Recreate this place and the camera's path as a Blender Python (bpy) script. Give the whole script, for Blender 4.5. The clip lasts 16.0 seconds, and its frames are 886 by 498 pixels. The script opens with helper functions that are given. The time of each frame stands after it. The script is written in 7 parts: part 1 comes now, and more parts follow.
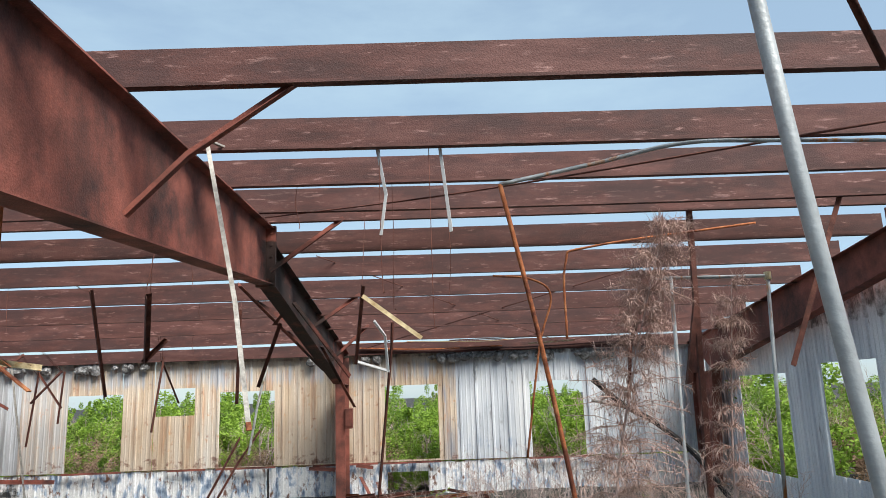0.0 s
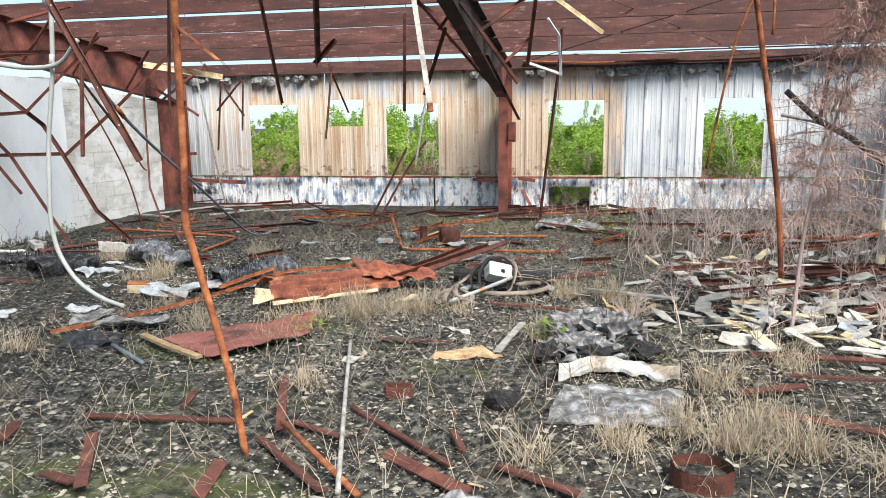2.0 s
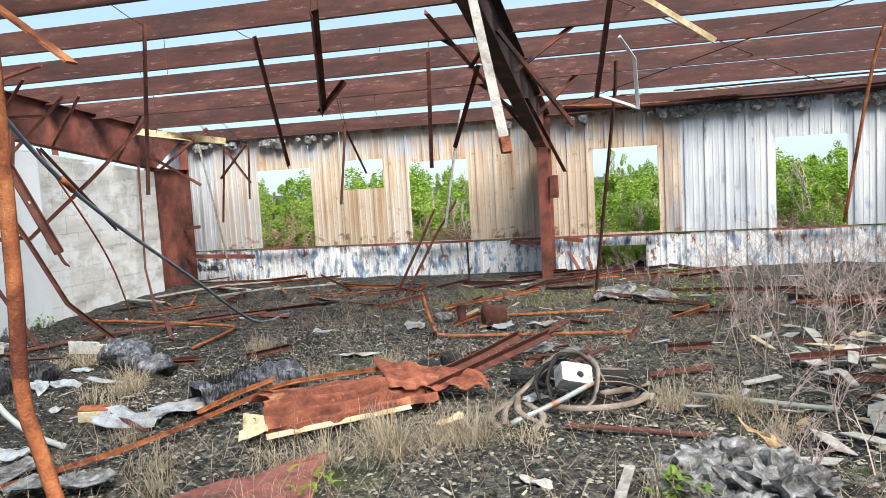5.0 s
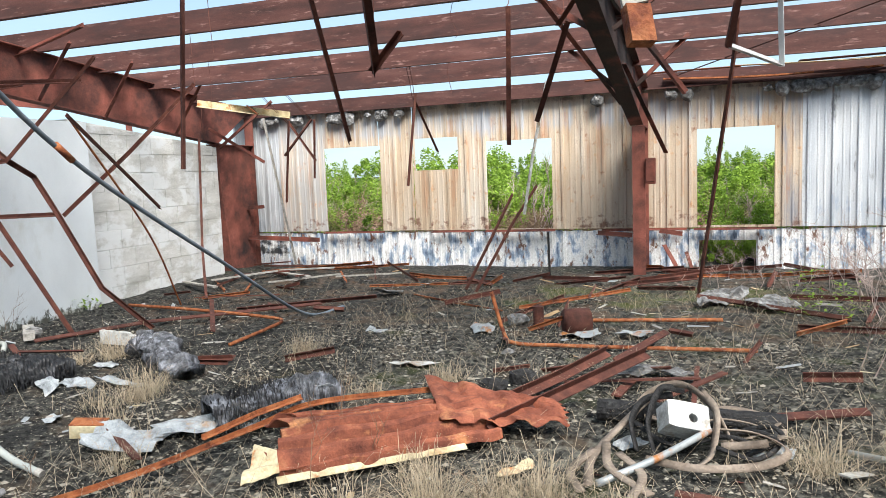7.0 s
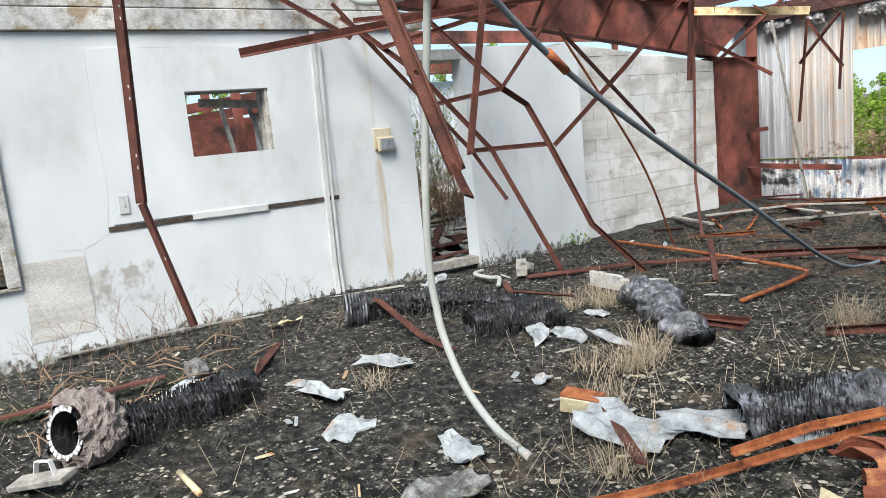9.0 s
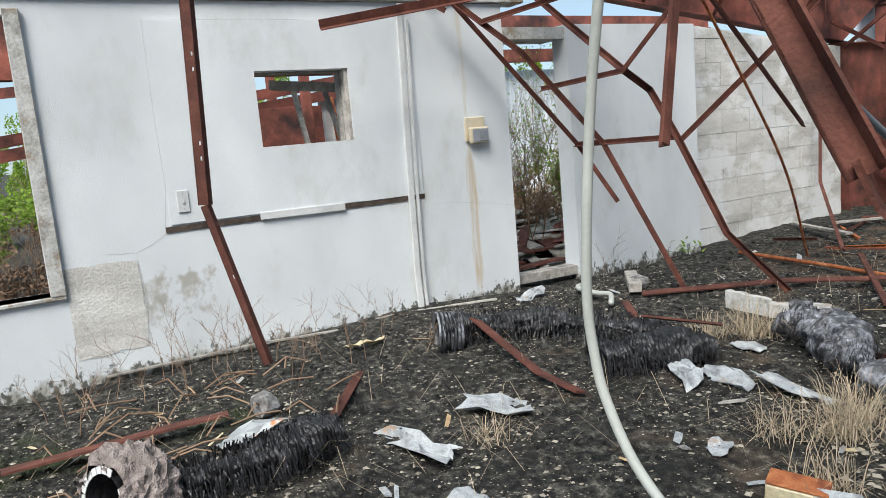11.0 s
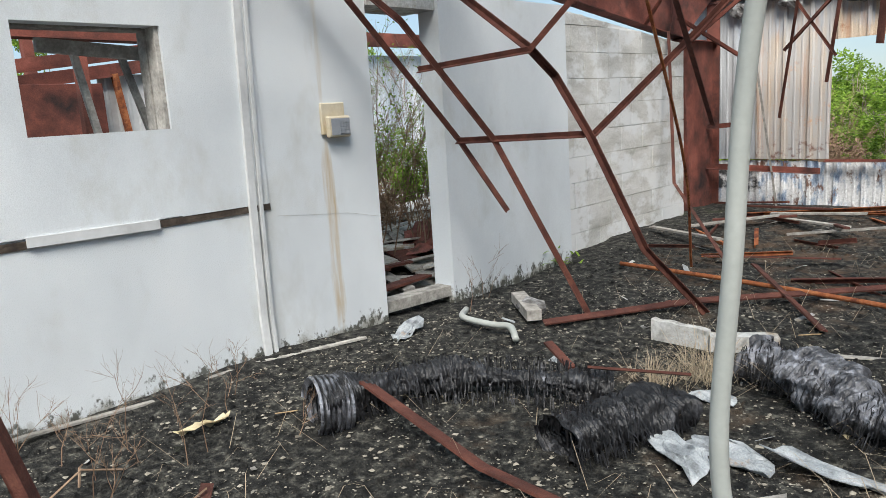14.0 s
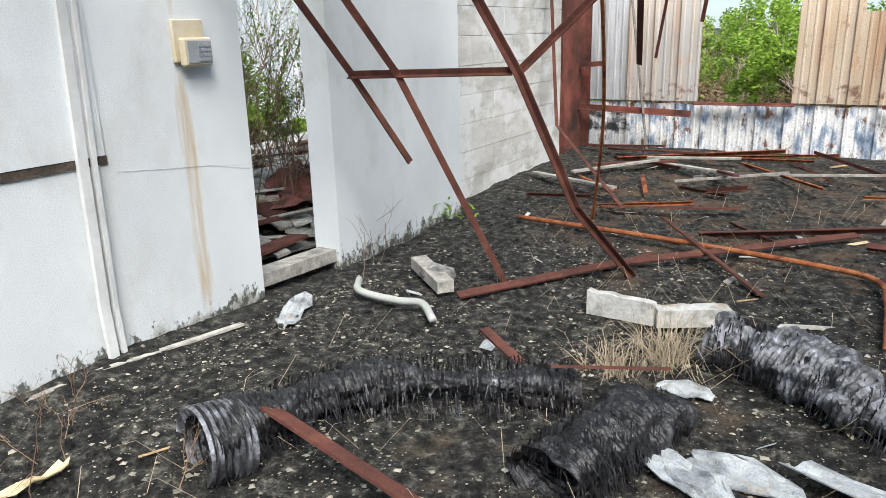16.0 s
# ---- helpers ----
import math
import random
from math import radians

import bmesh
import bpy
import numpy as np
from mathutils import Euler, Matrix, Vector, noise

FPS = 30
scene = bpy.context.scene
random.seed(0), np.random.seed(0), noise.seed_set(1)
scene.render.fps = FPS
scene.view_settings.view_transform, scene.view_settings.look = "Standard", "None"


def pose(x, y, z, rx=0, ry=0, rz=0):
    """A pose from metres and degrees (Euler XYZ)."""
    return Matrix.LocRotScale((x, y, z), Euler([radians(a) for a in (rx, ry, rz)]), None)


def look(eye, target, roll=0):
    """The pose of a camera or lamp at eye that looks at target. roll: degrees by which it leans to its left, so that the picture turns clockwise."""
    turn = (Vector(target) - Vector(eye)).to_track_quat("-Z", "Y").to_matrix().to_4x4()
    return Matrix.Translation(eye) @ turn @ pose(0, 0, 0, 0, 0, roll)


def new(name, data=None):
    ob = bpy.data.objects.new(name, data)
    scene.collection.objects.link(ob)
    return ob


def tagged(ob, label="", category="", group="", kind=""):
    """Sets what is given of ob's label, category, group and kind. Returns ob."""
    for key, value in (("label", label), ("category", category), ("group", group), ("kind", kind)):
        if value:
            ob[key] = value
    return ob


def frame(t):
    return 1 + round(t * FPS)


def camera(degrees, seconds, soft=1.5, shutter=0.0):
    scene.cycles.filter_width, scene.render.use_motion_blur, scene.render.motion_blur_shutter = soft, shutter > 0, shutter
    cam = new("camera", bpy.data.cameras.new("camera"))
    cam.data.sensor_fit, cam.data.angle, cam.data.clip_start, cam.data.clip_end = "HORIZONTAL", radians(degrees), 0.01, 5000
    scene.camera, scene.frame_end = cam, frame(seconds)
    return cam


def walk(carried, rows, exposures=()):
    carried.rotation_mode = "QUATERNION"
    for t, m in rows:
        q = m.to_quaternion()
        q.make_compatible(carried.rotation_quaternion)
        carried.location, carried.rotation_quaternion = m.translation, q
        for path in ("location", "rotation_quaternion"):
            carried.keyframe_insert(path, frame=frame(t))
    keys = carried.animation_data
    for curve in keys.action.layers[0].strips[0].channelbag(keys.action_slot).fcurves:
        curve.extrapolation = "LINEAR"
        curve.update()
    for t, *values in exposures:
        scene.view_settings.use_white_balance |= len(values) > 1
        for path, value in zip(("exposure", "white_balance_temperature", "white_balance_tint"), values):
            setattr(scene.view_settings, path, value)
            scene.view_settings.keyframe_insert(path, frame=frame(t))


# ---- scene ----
EXPOSURES = [(0.0, 0.66), (1.5, 1.02), (3.0, 0.98), (8.0, 0.94), (10.0, 0.74), (13.0, 0.5), (14.5, 0.56), (14.9, 0.72), (15.5, 0.66), (16.0, 0.86)]
cam = camera(62.7, 16.0, soft=0.55)
PATH = [
    (0, (1.717, -0.092, 1.739), (1.749, 1.868, 2.135), -2.0),
    (0.5, (1.679, -0.069, 1.727), (1.42, 1.906, 1.908), -0.1),
    (1, (1.706, -0.03, 1.604), (1.29, 1.922, 1.474), 0.7),
    (1.5, (1.634, 0.06, 1.534), (1.196, 1.99, 1.247), 0.5),
    (2, (1.539, 0.164, 1.529), (1.146, 2.096, 1.195), -0.6),
    (2.5, (1.46, 0.432, 1.528), (1.017, 2.36, 1.236), -1.1),
    (3, (1.4, 0.71, 1.551), (0.806, 2.609, 1.344), -2.0),
    (3.5, (1.302, 0.954, 1.535), (0.735, 2.862, 1.335), -2.6),
    (3.7, (1.266, 1.067, 1.531), (0.783, 2.996, 1.316), -3.0),
    (5.8, (0.852, 2.225, 1.514), (0.397, 4.166, 1.359), -3.3),
    (6, (0.823, 2.32, 1.484), (0.331, 4.252, 1.326), -3.6),
    (6.5, (0.845, 2.74, 1.483), (0.232, 4.637, 1.332), -3.7),
    (7, (0.815, 2.951, 1.476), (0.143, 4.823, 1.27), -2.2),
    (7.5, (0.596, 3.227, 1.456), (-0.151, 5.064, 1.198), -1.6),
    (8, (0.406, 3.396, 1.428), (-0.556, 5.121, 1.119), -3.0),
    (8.1, (0.36, 3.432, 1.408), (-0.665, 5.12, 1.094), -3.5),
    (8.2, (0.319, 3.457, 1.392), (-0.771, 5.103, 1.072), -4.1),
    (8.5, (0.145, 3.609, 1.364), (-1.188, 5.066, 1.045), -5.6),
    (9, (-0.141, 3.814, 1.393), (-1.787, 4.906, 1.086), -5.7),
    (9.5, (-0.296, 3.899, 1.372), (-1.987, 4.919, 1.059), -4.7),
    (10, (-0.643, 3.964, 1.388), (-2.328, 5.007, 1.119), -3.8),
    (10.2, (-0.729, 3.972, 1.378), (-2.422, 5.001, 1.103), -3.9),
    (12.3, (-1.857, 4.038, 1.422), (-3.581, 4.984, 1.056), -6.5),
    (12.5, (-1.942, 4.02, 1.422), (-3.629, 5.032, 1.06), -6.4),
    (13, (-2.129, 4.104, 1.432), (-3.739, 5.243, 1.102), -6.3),
    (13.5, (-2.355, 4.286, 1.439), (-3.85, 5.571, 1.104), -4.8),
    (14, (-2.534, 4.359, 1.421), (-3.895, 5.777, 1.05), -3.6),
    (14.5, (-2.84, 4.41, 1.437), (-4.011, 5.984, 1.048), -4.2),
    (15, (-3.005, 4.501, 1.429), (-4.078, 6.138, 1.02), -4.2),
    (15.5, (-3.205, 4.653, 1.421), (-4.286, 6.251, 0.893), -3.1),
    (16, (-3.388, 4.783, 1.419), (-4.362, 6.435, 0.853), -1.5),
]
walk(cam, [(t, look(eye, target, roll)) for t, eye, target, roll in PATH], EXPOSURES)

# world, sun and sky
SUN_EL, SUN_AZ = 50.0, 139.0
world = bpy.data.worlds.new("sky")
scene.world = world
world.use_nodes = True
wn, wl = world.node_tree.nodes, world.node_tree.links
wn.clear()
w_out = wn.new("ShaderNodeOutputWorld")
w_bg = wn.new("ShaderNodeBackground")
w_bg.inputs["Strength"].default_value = 0.105
sky = wn.new("ShaderNodeTexSky")
sky.sky_type = "NISHITA"
sky.sun_disc = False
sky.sun_elevation = radians(SUN_EL)
sky.sun_rotation = radians(SUN_AZ)
sky.dust_density = 0.6
sky.ozone_density = 3.0
w_tc = wn.new("ShaderNodeTexCoord")
w_map = wn.new("ShaderNodeMapping")
w_map.inputs["Scale"].default_value = (1.0, 1.0, 3.2)
w_noise = wn.new("ShaderNodeTexNoise")
w_noise.inputs["Scale"].default_value = 2.1
w_noise.inputs["Detail"].default_value = 7.0
w_noise.inputs["Roughness"].default_value = 0.58
w_ramp = wn.new("ShaderNodeValToRGB")
w_ramp.color_ramp.elements[0].position = 0.42
w_ramp.color_ramp.elements[0].color = (0.55, 0.55, 0.55, 1)
w_ramp.color_ramp.elements[1].position = 0.74
w_mix = wn.new("ShaderNodeMix")
w_mix.data_type = "RGBA"
w_mix.inputs["B"].default_value = (3.3, 4.5, 5.4, 1)
wl.new(w_tc.outputs["Generated"], w_map.inputs["Vector"])
wl.new(w_map.outputs["Vector"], w_noise.inputs["Vector"])
wl.new(w_noise.outputs["Fac"], w_ramp.inputs["Fac"])
wl.new(w_ramp.outputs["Color"], w_mix.inputs["Factor"])
wl.new(sky.outputs["Color"], w_mix.inputs["A"])
wl.new(w_mix.outputs["Result"], w_bg.inputs["Color"])
wl.new(w_bg.outputs["Background"], w_out.inputs["Surface"])

sun_data = bpy.data.lights.new("sun", "SUN")
sun_data.energy = 4.9
sun_data.angle = radians(33)
sun_data.color = (1.0, 0.955, 0.89)
sun = new("sun", sun_data)
az, el = radians(SUN_AZ), radians(SUN_EL)
sun_from = Vector((math.sin(az) * math.cos(el), math.cos(az) * math.cos(el), math.sin(el)))
sun.matrix_world = look(sun_from * 30, (0, 0, 0))


# materials
def mat(name, stops, scale=6.0, stretch=(1, 1, 1), rough=0.85, metal=0.0, bump=0.3, fine=60.0, bump_scale=None,
        spot=None, spot_scale=2.0, spot_at=(0.52, 0.62), vary=0.0, spec=0.3, detail=8.0, spot_stretch=None, distort=0.0, grain_mix=0.4):
    """A surface with a colour ramp over coarse noise, a second layer of stains and a fine relief."""
    m = bpy.data.materials.new(name)
    m.use_nodes = True
    n, l = m.node_tree.nodes, m.node_tree.links
    b = n["Principled BSDF"]
    b.inputs["Roughness"].default_value = rough
    b.inputs["Metallic"].default_value = metal
    b.inputs["Specular IOR Level"].default_value = spec
    geo = n.new("ShaderNodeNewGeometry")
    mp = n.new("ShaderNodeMapping")
    mp.inputs["Scale"].default_value = stretch
    l.new(geo.outputs["Position"], mp.inputs["Vector"])
    tex = n.new("ShaderNodeTexNoise")
    tex.inputs["Scale"].default_value = scale
    tex.inputs["Detail"].default_value = detail
    tex.inputs["Roughness"].default_value = 0.62
    tex.inputs["Distortion"].default_value = distort
    l.new(mp.outputs["Vector"], tex.inputs["Vector"])
    ramp = n.new("ShaderNodeValToRGB")
    while len(ramp.color_ramp.elements) < len(stops):
        ramp.color_ramp.elements.new(0.5)
    for e, (p, c) in zip(ramp.color_ramp.elements, stops):
        e.position = p
        e.color = (*c, 1)
    l.new(tex.outputs["Fac"], ramp.inputs["Fac"])
    colour = ramp.outputs["Color"]
    grain = n.new("ShaderNodeTexNoise")
    grain.inputs["Scale"].default_value = fine
    grain.inputs["Detail"].default_value = 4.0
    l.new(geo.outputs["Position"], grain.inputs["Vector"])
    if spot:
        smp = n.new("ShaderNodeMapping")
        smp.inputs["Scale"].default_value = spot_stretch or stretch
        smp.inputs["Location"].default_value = (3.1, 7.7, 1.9)
        l.new(geo.outputs["Position"], smp.inputs["Vector"])
        st = n.new("ShaderNodeTexNoise")
        st.inputs["Scale"].default_value = spot_scale
        st.inputs["Detail"].default_value = 9.0
        st.inputs["Roughness"].default_value = 0.68
        l.new(smp.outputs["Vector"], st.inputs["Vector"])
        sr = n.new("ShaderNodeMapRange")
        sr.inputs["From Min"].default_value, sr.inputs["From Max"].default_value = spot_at
        l.new(st.outputs["Fac"], sr.inputs["Value"])
        mx = n.new("ShaderNodeMix")
        mx.data_type = "RGBA"
        l.new(sr.outputs["Result"], mx.inputs["Factor"])
        l.new(colour, mx.inputs["A"])
        mx.inputs["B"].default_value = (*spot, 1)
        colour = mx.outputs["Result"]
    # fine grain darkens and lightens a little
    gm = n.new("ShaderNodeMapRange")
    gm.inputs["To Min"].default_value, gm.inputs["To Max"].default_value = 1 - grain_mix, 1 + grain_mix
    l.new(grain.outputs["Fac"], gm.inputs["Value"])
    mul = n.new("ShaderNodeMix")
    mul.data_type = "RGBA"
    mul.blend_type = "MULTIPLY"
    mul.inputs["Factor"].default_value = 1.0
    l.new(colour, mul.inputs["A"])
    l.new(gm.outputs["Result"], mul.inputs["B"])
    colour = mul.outputs["Result"]
    if vary:
        info = n.new("ShaderNodeObjectInfo")
        vr = n.new("ShaderNodeMapRange")
        vr.inputs["To Min"].default_value, vr.inputs["To Max"].default_value = 1 - vary, 1 + vary
        l.new(info.outputs["Random"], vr.inputs["Value"])
        mv = n.new("ShaderNodeMix")
        mv.data_type = "RGBA"
        mv.blend_type = "MULTIPLY"
        mv.inputs["Factor"].default_value = 1.0
        l.new(colour, mv.inputs["A"])
        l.new(vr.outputs["Result"], mv.inputs["B"])
        colour = mv.outputs["Result"]
    l.new(colour, b.inputs["Base Color"])
    add = n.new("ShaderNodeMath")
    add.operation = "ADD"
    l.new(tex.outputs["Fac"], add.inputs[0])
    l.new(grain.outputs["Fac"], add.inputs[1])
    bp = n.new("ShaderNodeBump")
    bp.inputs["Strength"].default_value = bump
    bp.inputs["Distance"].default_value = 0.02
    l.new(add.outputs["Value"], bp.inputs["Height"])
    l.new(bp.outputs["Normal"], b.inputs["Normal"])
    return m


def overlay(m, colour, bands, scale=4.0, stretch=(1, 1, 1), at=(0.45, 0.6), most=1.0):
    """A second colour over m's own inside soft bounds, {axis: (from, to, softness)}, broken up by noise."""
    n, l = m.node_tree.nodes, m.node_tree.links
    b = n["Principled BSDF"]
    old = b.inputs["Base Color"].links[0].from_socket
    geo = n.new("ShaderNodeNewGeometry")
    sep = n.new("ShaderNodeSeparateXYZ")
    l.new(geo.outputs["Position"], sep.inputs["Vector"])
    mp = n.new("ShaderNodeMapping")
    mp.inputs["Scale"].default_value = stretch
    l.new(geo.outputs["Position"], mp.inputs["Vector"])
    tex = n.new("ShaderNodeTexNoise")
    tex.inputs["Scale"].default_value = scale
    tex.inputs["Detail"].default_value = 9.0
    tex.inputs["Roughness"].default_value = 0.65
    l.new(mp.outputs["Vector"], tex.inputs["Vector"])
    value = tex.outputs["Fac"]
    for axis, (lo, hi, soft) in bands.items():
        for edge, a, c in ((lo, 0.0, 0.55), (hi, 0.55, 0.0)):
            r = n.new("ShaderNodeMapRange")
            r.inputs["From Min"].default_value, r.inputs["From Max"].default_value = edge - soft, edge + soft
            r.inputs["To Min"].default_value, r.inputs["To Max"].default_value = a, c
            l.new(sep.outputs[axis], r.inputs["Value"])
            s1 = n.new("ShaderNodeMath")
            s1.operation = "ADD"
            l.new(value, s1.inputs[0])
            l.new(r.outputs["Result"], s1.inputs[1])
            s2 = n.new("ShaderNodeMath")
            s2.operation = "SUBTRACT"
            s2.inputs[1].default_value = 0.55
            l.new(s1.outputs["Value"], s2.inputs[0])
            value = s2.outputs["Value"]
    f = n.new("ShaderNodeMapRange")
    f.inputs["From Min"].default_value, f.inputs["From Max"].default_value = at
    f.inputs["To Max"].default_value = most
    l.new(value, f.inputs["Value"])
    mx = n.new("ShaderNodeMix")
    mx.data_type = "RGBA"
    l.new(f.outputs["Result"], mx.inputs["Factor"])
    l.new(old, mx.inputs["A"])
    mx.inputs["B"].default_value = (*colour, 1)
    l.new(mx.outputs["Result"], b.inputs["Base Color"])


def leafy(name, dark, light, through_amount=0.35, rough=0.6):
    """Leaves and stalks: each one a shade of its own, some light passing through."""
    m = bpy.data.materials.new(name)
    m.use_nodes = True
    n, l = m.node_tree.nodes, m.node_tree.links
    b = n["Principled BSDF"]
    b.inputs["Roughness"].default_value = rough
    b.inputs["Specular IOR Level"].default_value = 0.25
    geo = n.new("ShaderNodeNewGeometry")
    big = n.new("ShaderNodeTexNoise")
    big.inputs["Scale"].default_value = 0.9
    l.new(geo.outputs["Position"], big.inputs["Vector"])
    av = n.new("ShaderNodeMath")
    av.operation = "ADD"
    l.new(geo.outputs["Random Per Island"], av.inputs[0])
    l.new(big.outputs["Fac"], av.inputs[1])
    half = n.new("ShaderNodeMath")
    half.operation = "MULTIPLY"
    half.inputs[1].default_value = 0.55
    l.new(av.outputs["Value"], half.inputs[0])
    mx = n.new("ShaderNodeMix")
    mx.data_type = "RGBA"
    mx.inputs["A"].default_value = (*dark, 1)
    mx.inputs["B"].default_value = (*light, 1)
    l.new(half.outputs["Value"], mx.inputs["Factor"])
    l.new(mx.outputs["Result"], b.inputs["Base Color"])
    if through_amount:
        tr = n.new("ShaderNodeBsdfTranslucent")
        l.new(mx.outputs["Result"], tr.inputs["Color"])
        ms = n.new("ShaderNodeMixShader")
        ms.inputs["Fac"].default_value = through_amount
        l.new(b.outputs["BSDF"], ms.inputs[1])
        l.new(tr.outputs["BSDF"], ms.inputs[2])
        l.new(ms.outputs["Shader"], n["Material Output"].inputs["Surface"])
    return m


M_RUST = mat("rusted_red_primer_steel", [(0.25, (0.07, 0.03, 0.024)), (0.45, (0.16, 0.056, 0.042)), (0.6, (0.27, 0.088, 0.064)), (0.8, (0.36, 0.14, 0.11))],
             2.2, rough=0.75, bump=0.25, fine=90, spot=(0.025, 0.02, 0.02), spot_scale=1.3, spot_at=(0.48, 0.68), vary=0.12)
M_PURLIN = mat("rusted_purlin_steel", [(0.25, (0.045, 0.023, 0.02)), (0.5, (0.1, 0.042, 0.035)), (0.8, (0.165, 0.078, 0.066))],
               2.5, stretch=(0.5, 3, 3), rough=0.72, bump=0.2, fine=120, spot=(0.3, 0.17, 0.15), spot_scale=9, spot_at=(0.58, 0.68), vary=0.2)
M_ANGLE = mat("rusted_angle_steel", [(0.25, (0.045, 0.02, 0.016)), (0.55, (0.12, 0.044, 0.032)), (0.8, (0.22, 0.09, 0.06))],
              9.0, rough=0.8, bump=0.3, fine=150, vary=0.2)
M_ORANGE = mat("bright_orange_rust", [(0.25, (0.14, 0.045, 0.022)), (0.5, (0.34, 0.11, 0.042)), (0.75, (0.52, 0.23, 0.1))],
               14.0, rough=0.85, bump=0.35, fine=150, spot=(0.12, 0.035, 0.02), spot_scale=5, vary=0.15)
M_TAN = mat("tan_scorched_sheet", [(0.25, (0.36, 0.25, 0.17)), (0.42, (0.52, 0.41, 0.3)), (0.56, (0.61, 0.52, 0.42)), (0.75, (0.68, 0.64, 0.58))],
            1.5, stretch=(2.2, 1, 0.22), rough=0.6, bump=0.2, fine=70, spot=(0.3, 0.14, 0.08), spot_scale=7, spot_at=(0.58, 0.72), spot_stretch=(1.2, 1, 0.9), vary=0.08, grain_mix=0.35)
M_GREYSHEET = mat("grey_white_weathered_sheet", [(0.25, (0.36, 0.4, 0.45)), (0.4, (0.56, 0.6, 0.65)), (0.54, (0.74, 0.77, 0.8)), (0.8, (0.82, 0.83, 0.84))],
                  1.6, stretch=(2.6, 1, 0.2), rough=0.5, metal=0.1, bump=0.15, fine=60, spot=(0.12, 0.12, 0.13), spot_scale=3.0, spot_at=(0.6, 0.72), spot_stretch=(2.2, 1, 0.45), vary=0.06, grain_mix=0.25)
M_LOWSHEET = mat("flaking_white_lower_sheet", [(0.34, (0.12, 0.17, 0.26)), (0.43, (0.36, 0.44, 0.55)), (0.5, (0.78, 0.79, 0.8)), (0.75, (0.84, 0.84, 0.83))],
                 4.5, stretch=(1.8, 1, 0.7), rough=0.55, bump=0.25, fine=50, spot=(0.2, 0.11, 0.08), spot_scale=6, spot_at=(0.56, 0.63), spot_stretch=(1.4, 1, .7), vary=0.06)
M_STUCCO = mat("white_painted_stucco", [(0.3, (0.62, 0.65, 0.67)), (0.55, (0.7, 0.735, 0.755)), (0.8, (0.76, 0.78, 0.79))],
               1.6, stretch=(1, 1, 0.6), rough=0.75, bump=0.3, fine=190, spot=(0.5, 0.5, 0.46), spot_scale=1.3, spot_at=(0.54, 0.78), grain_mix=0.16)
M_BLOCK = mat("bare_grey_blockwork", [(0.28, (0.4, 0.39, 0.36)), (0.5, (0.56, 0.55, 0.52)), (0.75, (0.7, 0.69, 0.67))],
              2.2, stretch=(1, 0.7, 2.6), rough=0.9, bump=0.4, fine=70, spot=(0.33, 0.32, 0.28), spot_scale=3.2, spot_at=(0.56, 0.72), vary=0.07)
M_SOIL = mat("charred_damp_soil", [(0.38, (0.005, 0.005, 0.005)), (0.48, (0.02, 0.02, 0.018)), (0.57, (0.055, 0.053, 0.046)), (0.68, (0.15, 0.145, 0.12))],
             19.0, rough=0.85, bump=1.0, fine=75, spot=(0.04, 0.055, 0.014), spot_scale=0.7, spot_at=(0.6, 0.72), detail=12, grain_mix=1.5)
M_WOOD = mat("split_pale_wood", [(0.3, (0.28, 0.17, 0.09)), (0.6, (0.5, 0.36, 0.2)), (0.8, (0.6, 0.48, 0.32))], 14, stretch=(1, 1, 4), rough=0.8, bump=0.3, vary=0.2)
M_GREYWOOD = mat("weathered_grey_wood", [(0.3, (0.18, 0.17, 0.155)), (0.6, (0.42, 0.4, 0.365)), (0.8, (0.56, 0.54, 0.5))], 12, rough=0.85, bump=0.35, vary=0.2)
M_PVC = mat("grey_plastic_conduit", [(0.3, (0.34, 0.36, 0.34)), (0.7, (0.46, 0.48, 0.45))], 3, rough=0.45, bump=0.05, grain_mix=0.1)
M_WHITE = mat("soiled_white_sheet", [(0.3, (0.2, 0.19, 0.17)), (0.48, (0.48, 0.48, 0.46)), (0.75, (0.66, 0.67, 0.67))], 9, rough=0.7, bump=0.3, vary=0.12, spot=(0.3, 0.24, 0.17), spot_scale=5)
M_BOARD = mat("broken_pale_fibreboard", [(0.3, (0.25, 0.235, 0.2)), (0.5, (0.47, 0.455, 0.41)), (0.75, (0.64, 0.63, 0.6))], 9, rough=0.85, bump=0.3, vary=0.3, spot=(0.34, 0.27, 0.19), spot_scale=5, spot_at=(0.58, 0.7))
M_TRIM = mat("white_metal_trim", [(0.3, (0.5, 0.51, 0.51)), (0.7, (0.68, 0.69, 0.69))], 4, rough=0.5, bump=0.08, fine=30, grain_mix=0.1)
M_LEAF = leafy("green_shrub_leaves", (0.022, 0.075, 0.01), (0.37, 0.54, 0.075), 0.42)
M_TWIG = leafy("dry_brown_twigs", (0.12, 0.07, 0.045), (0.36, 0.25, 0.17), 0.0, 0.9)
M_STRAW = leafy("dry_straw_grass", (0.2, 0.155, 0.105), (0.62, 0.52, 0.38), 0.2, 0.8)
M_FERN = leafy("dead_feathery_foliage", (0.28, 0.18, 0.15), (0.6, 0.44, 0.38), 0.15, 0.9)
M_DUCT = mat("melted_black_plastic", [(0.3, (0.006, 0.006, 0.007)), (0.55, (0.02, 0.02, 0.022)), (0.66, (0.07, 0.072, 0.08)), (0.78, (0.28, 0.29, 0.32))], 14, stretch=(1, 1, 0.5), rough=0.38, spec=0.5, bump=0.6, fine=40)
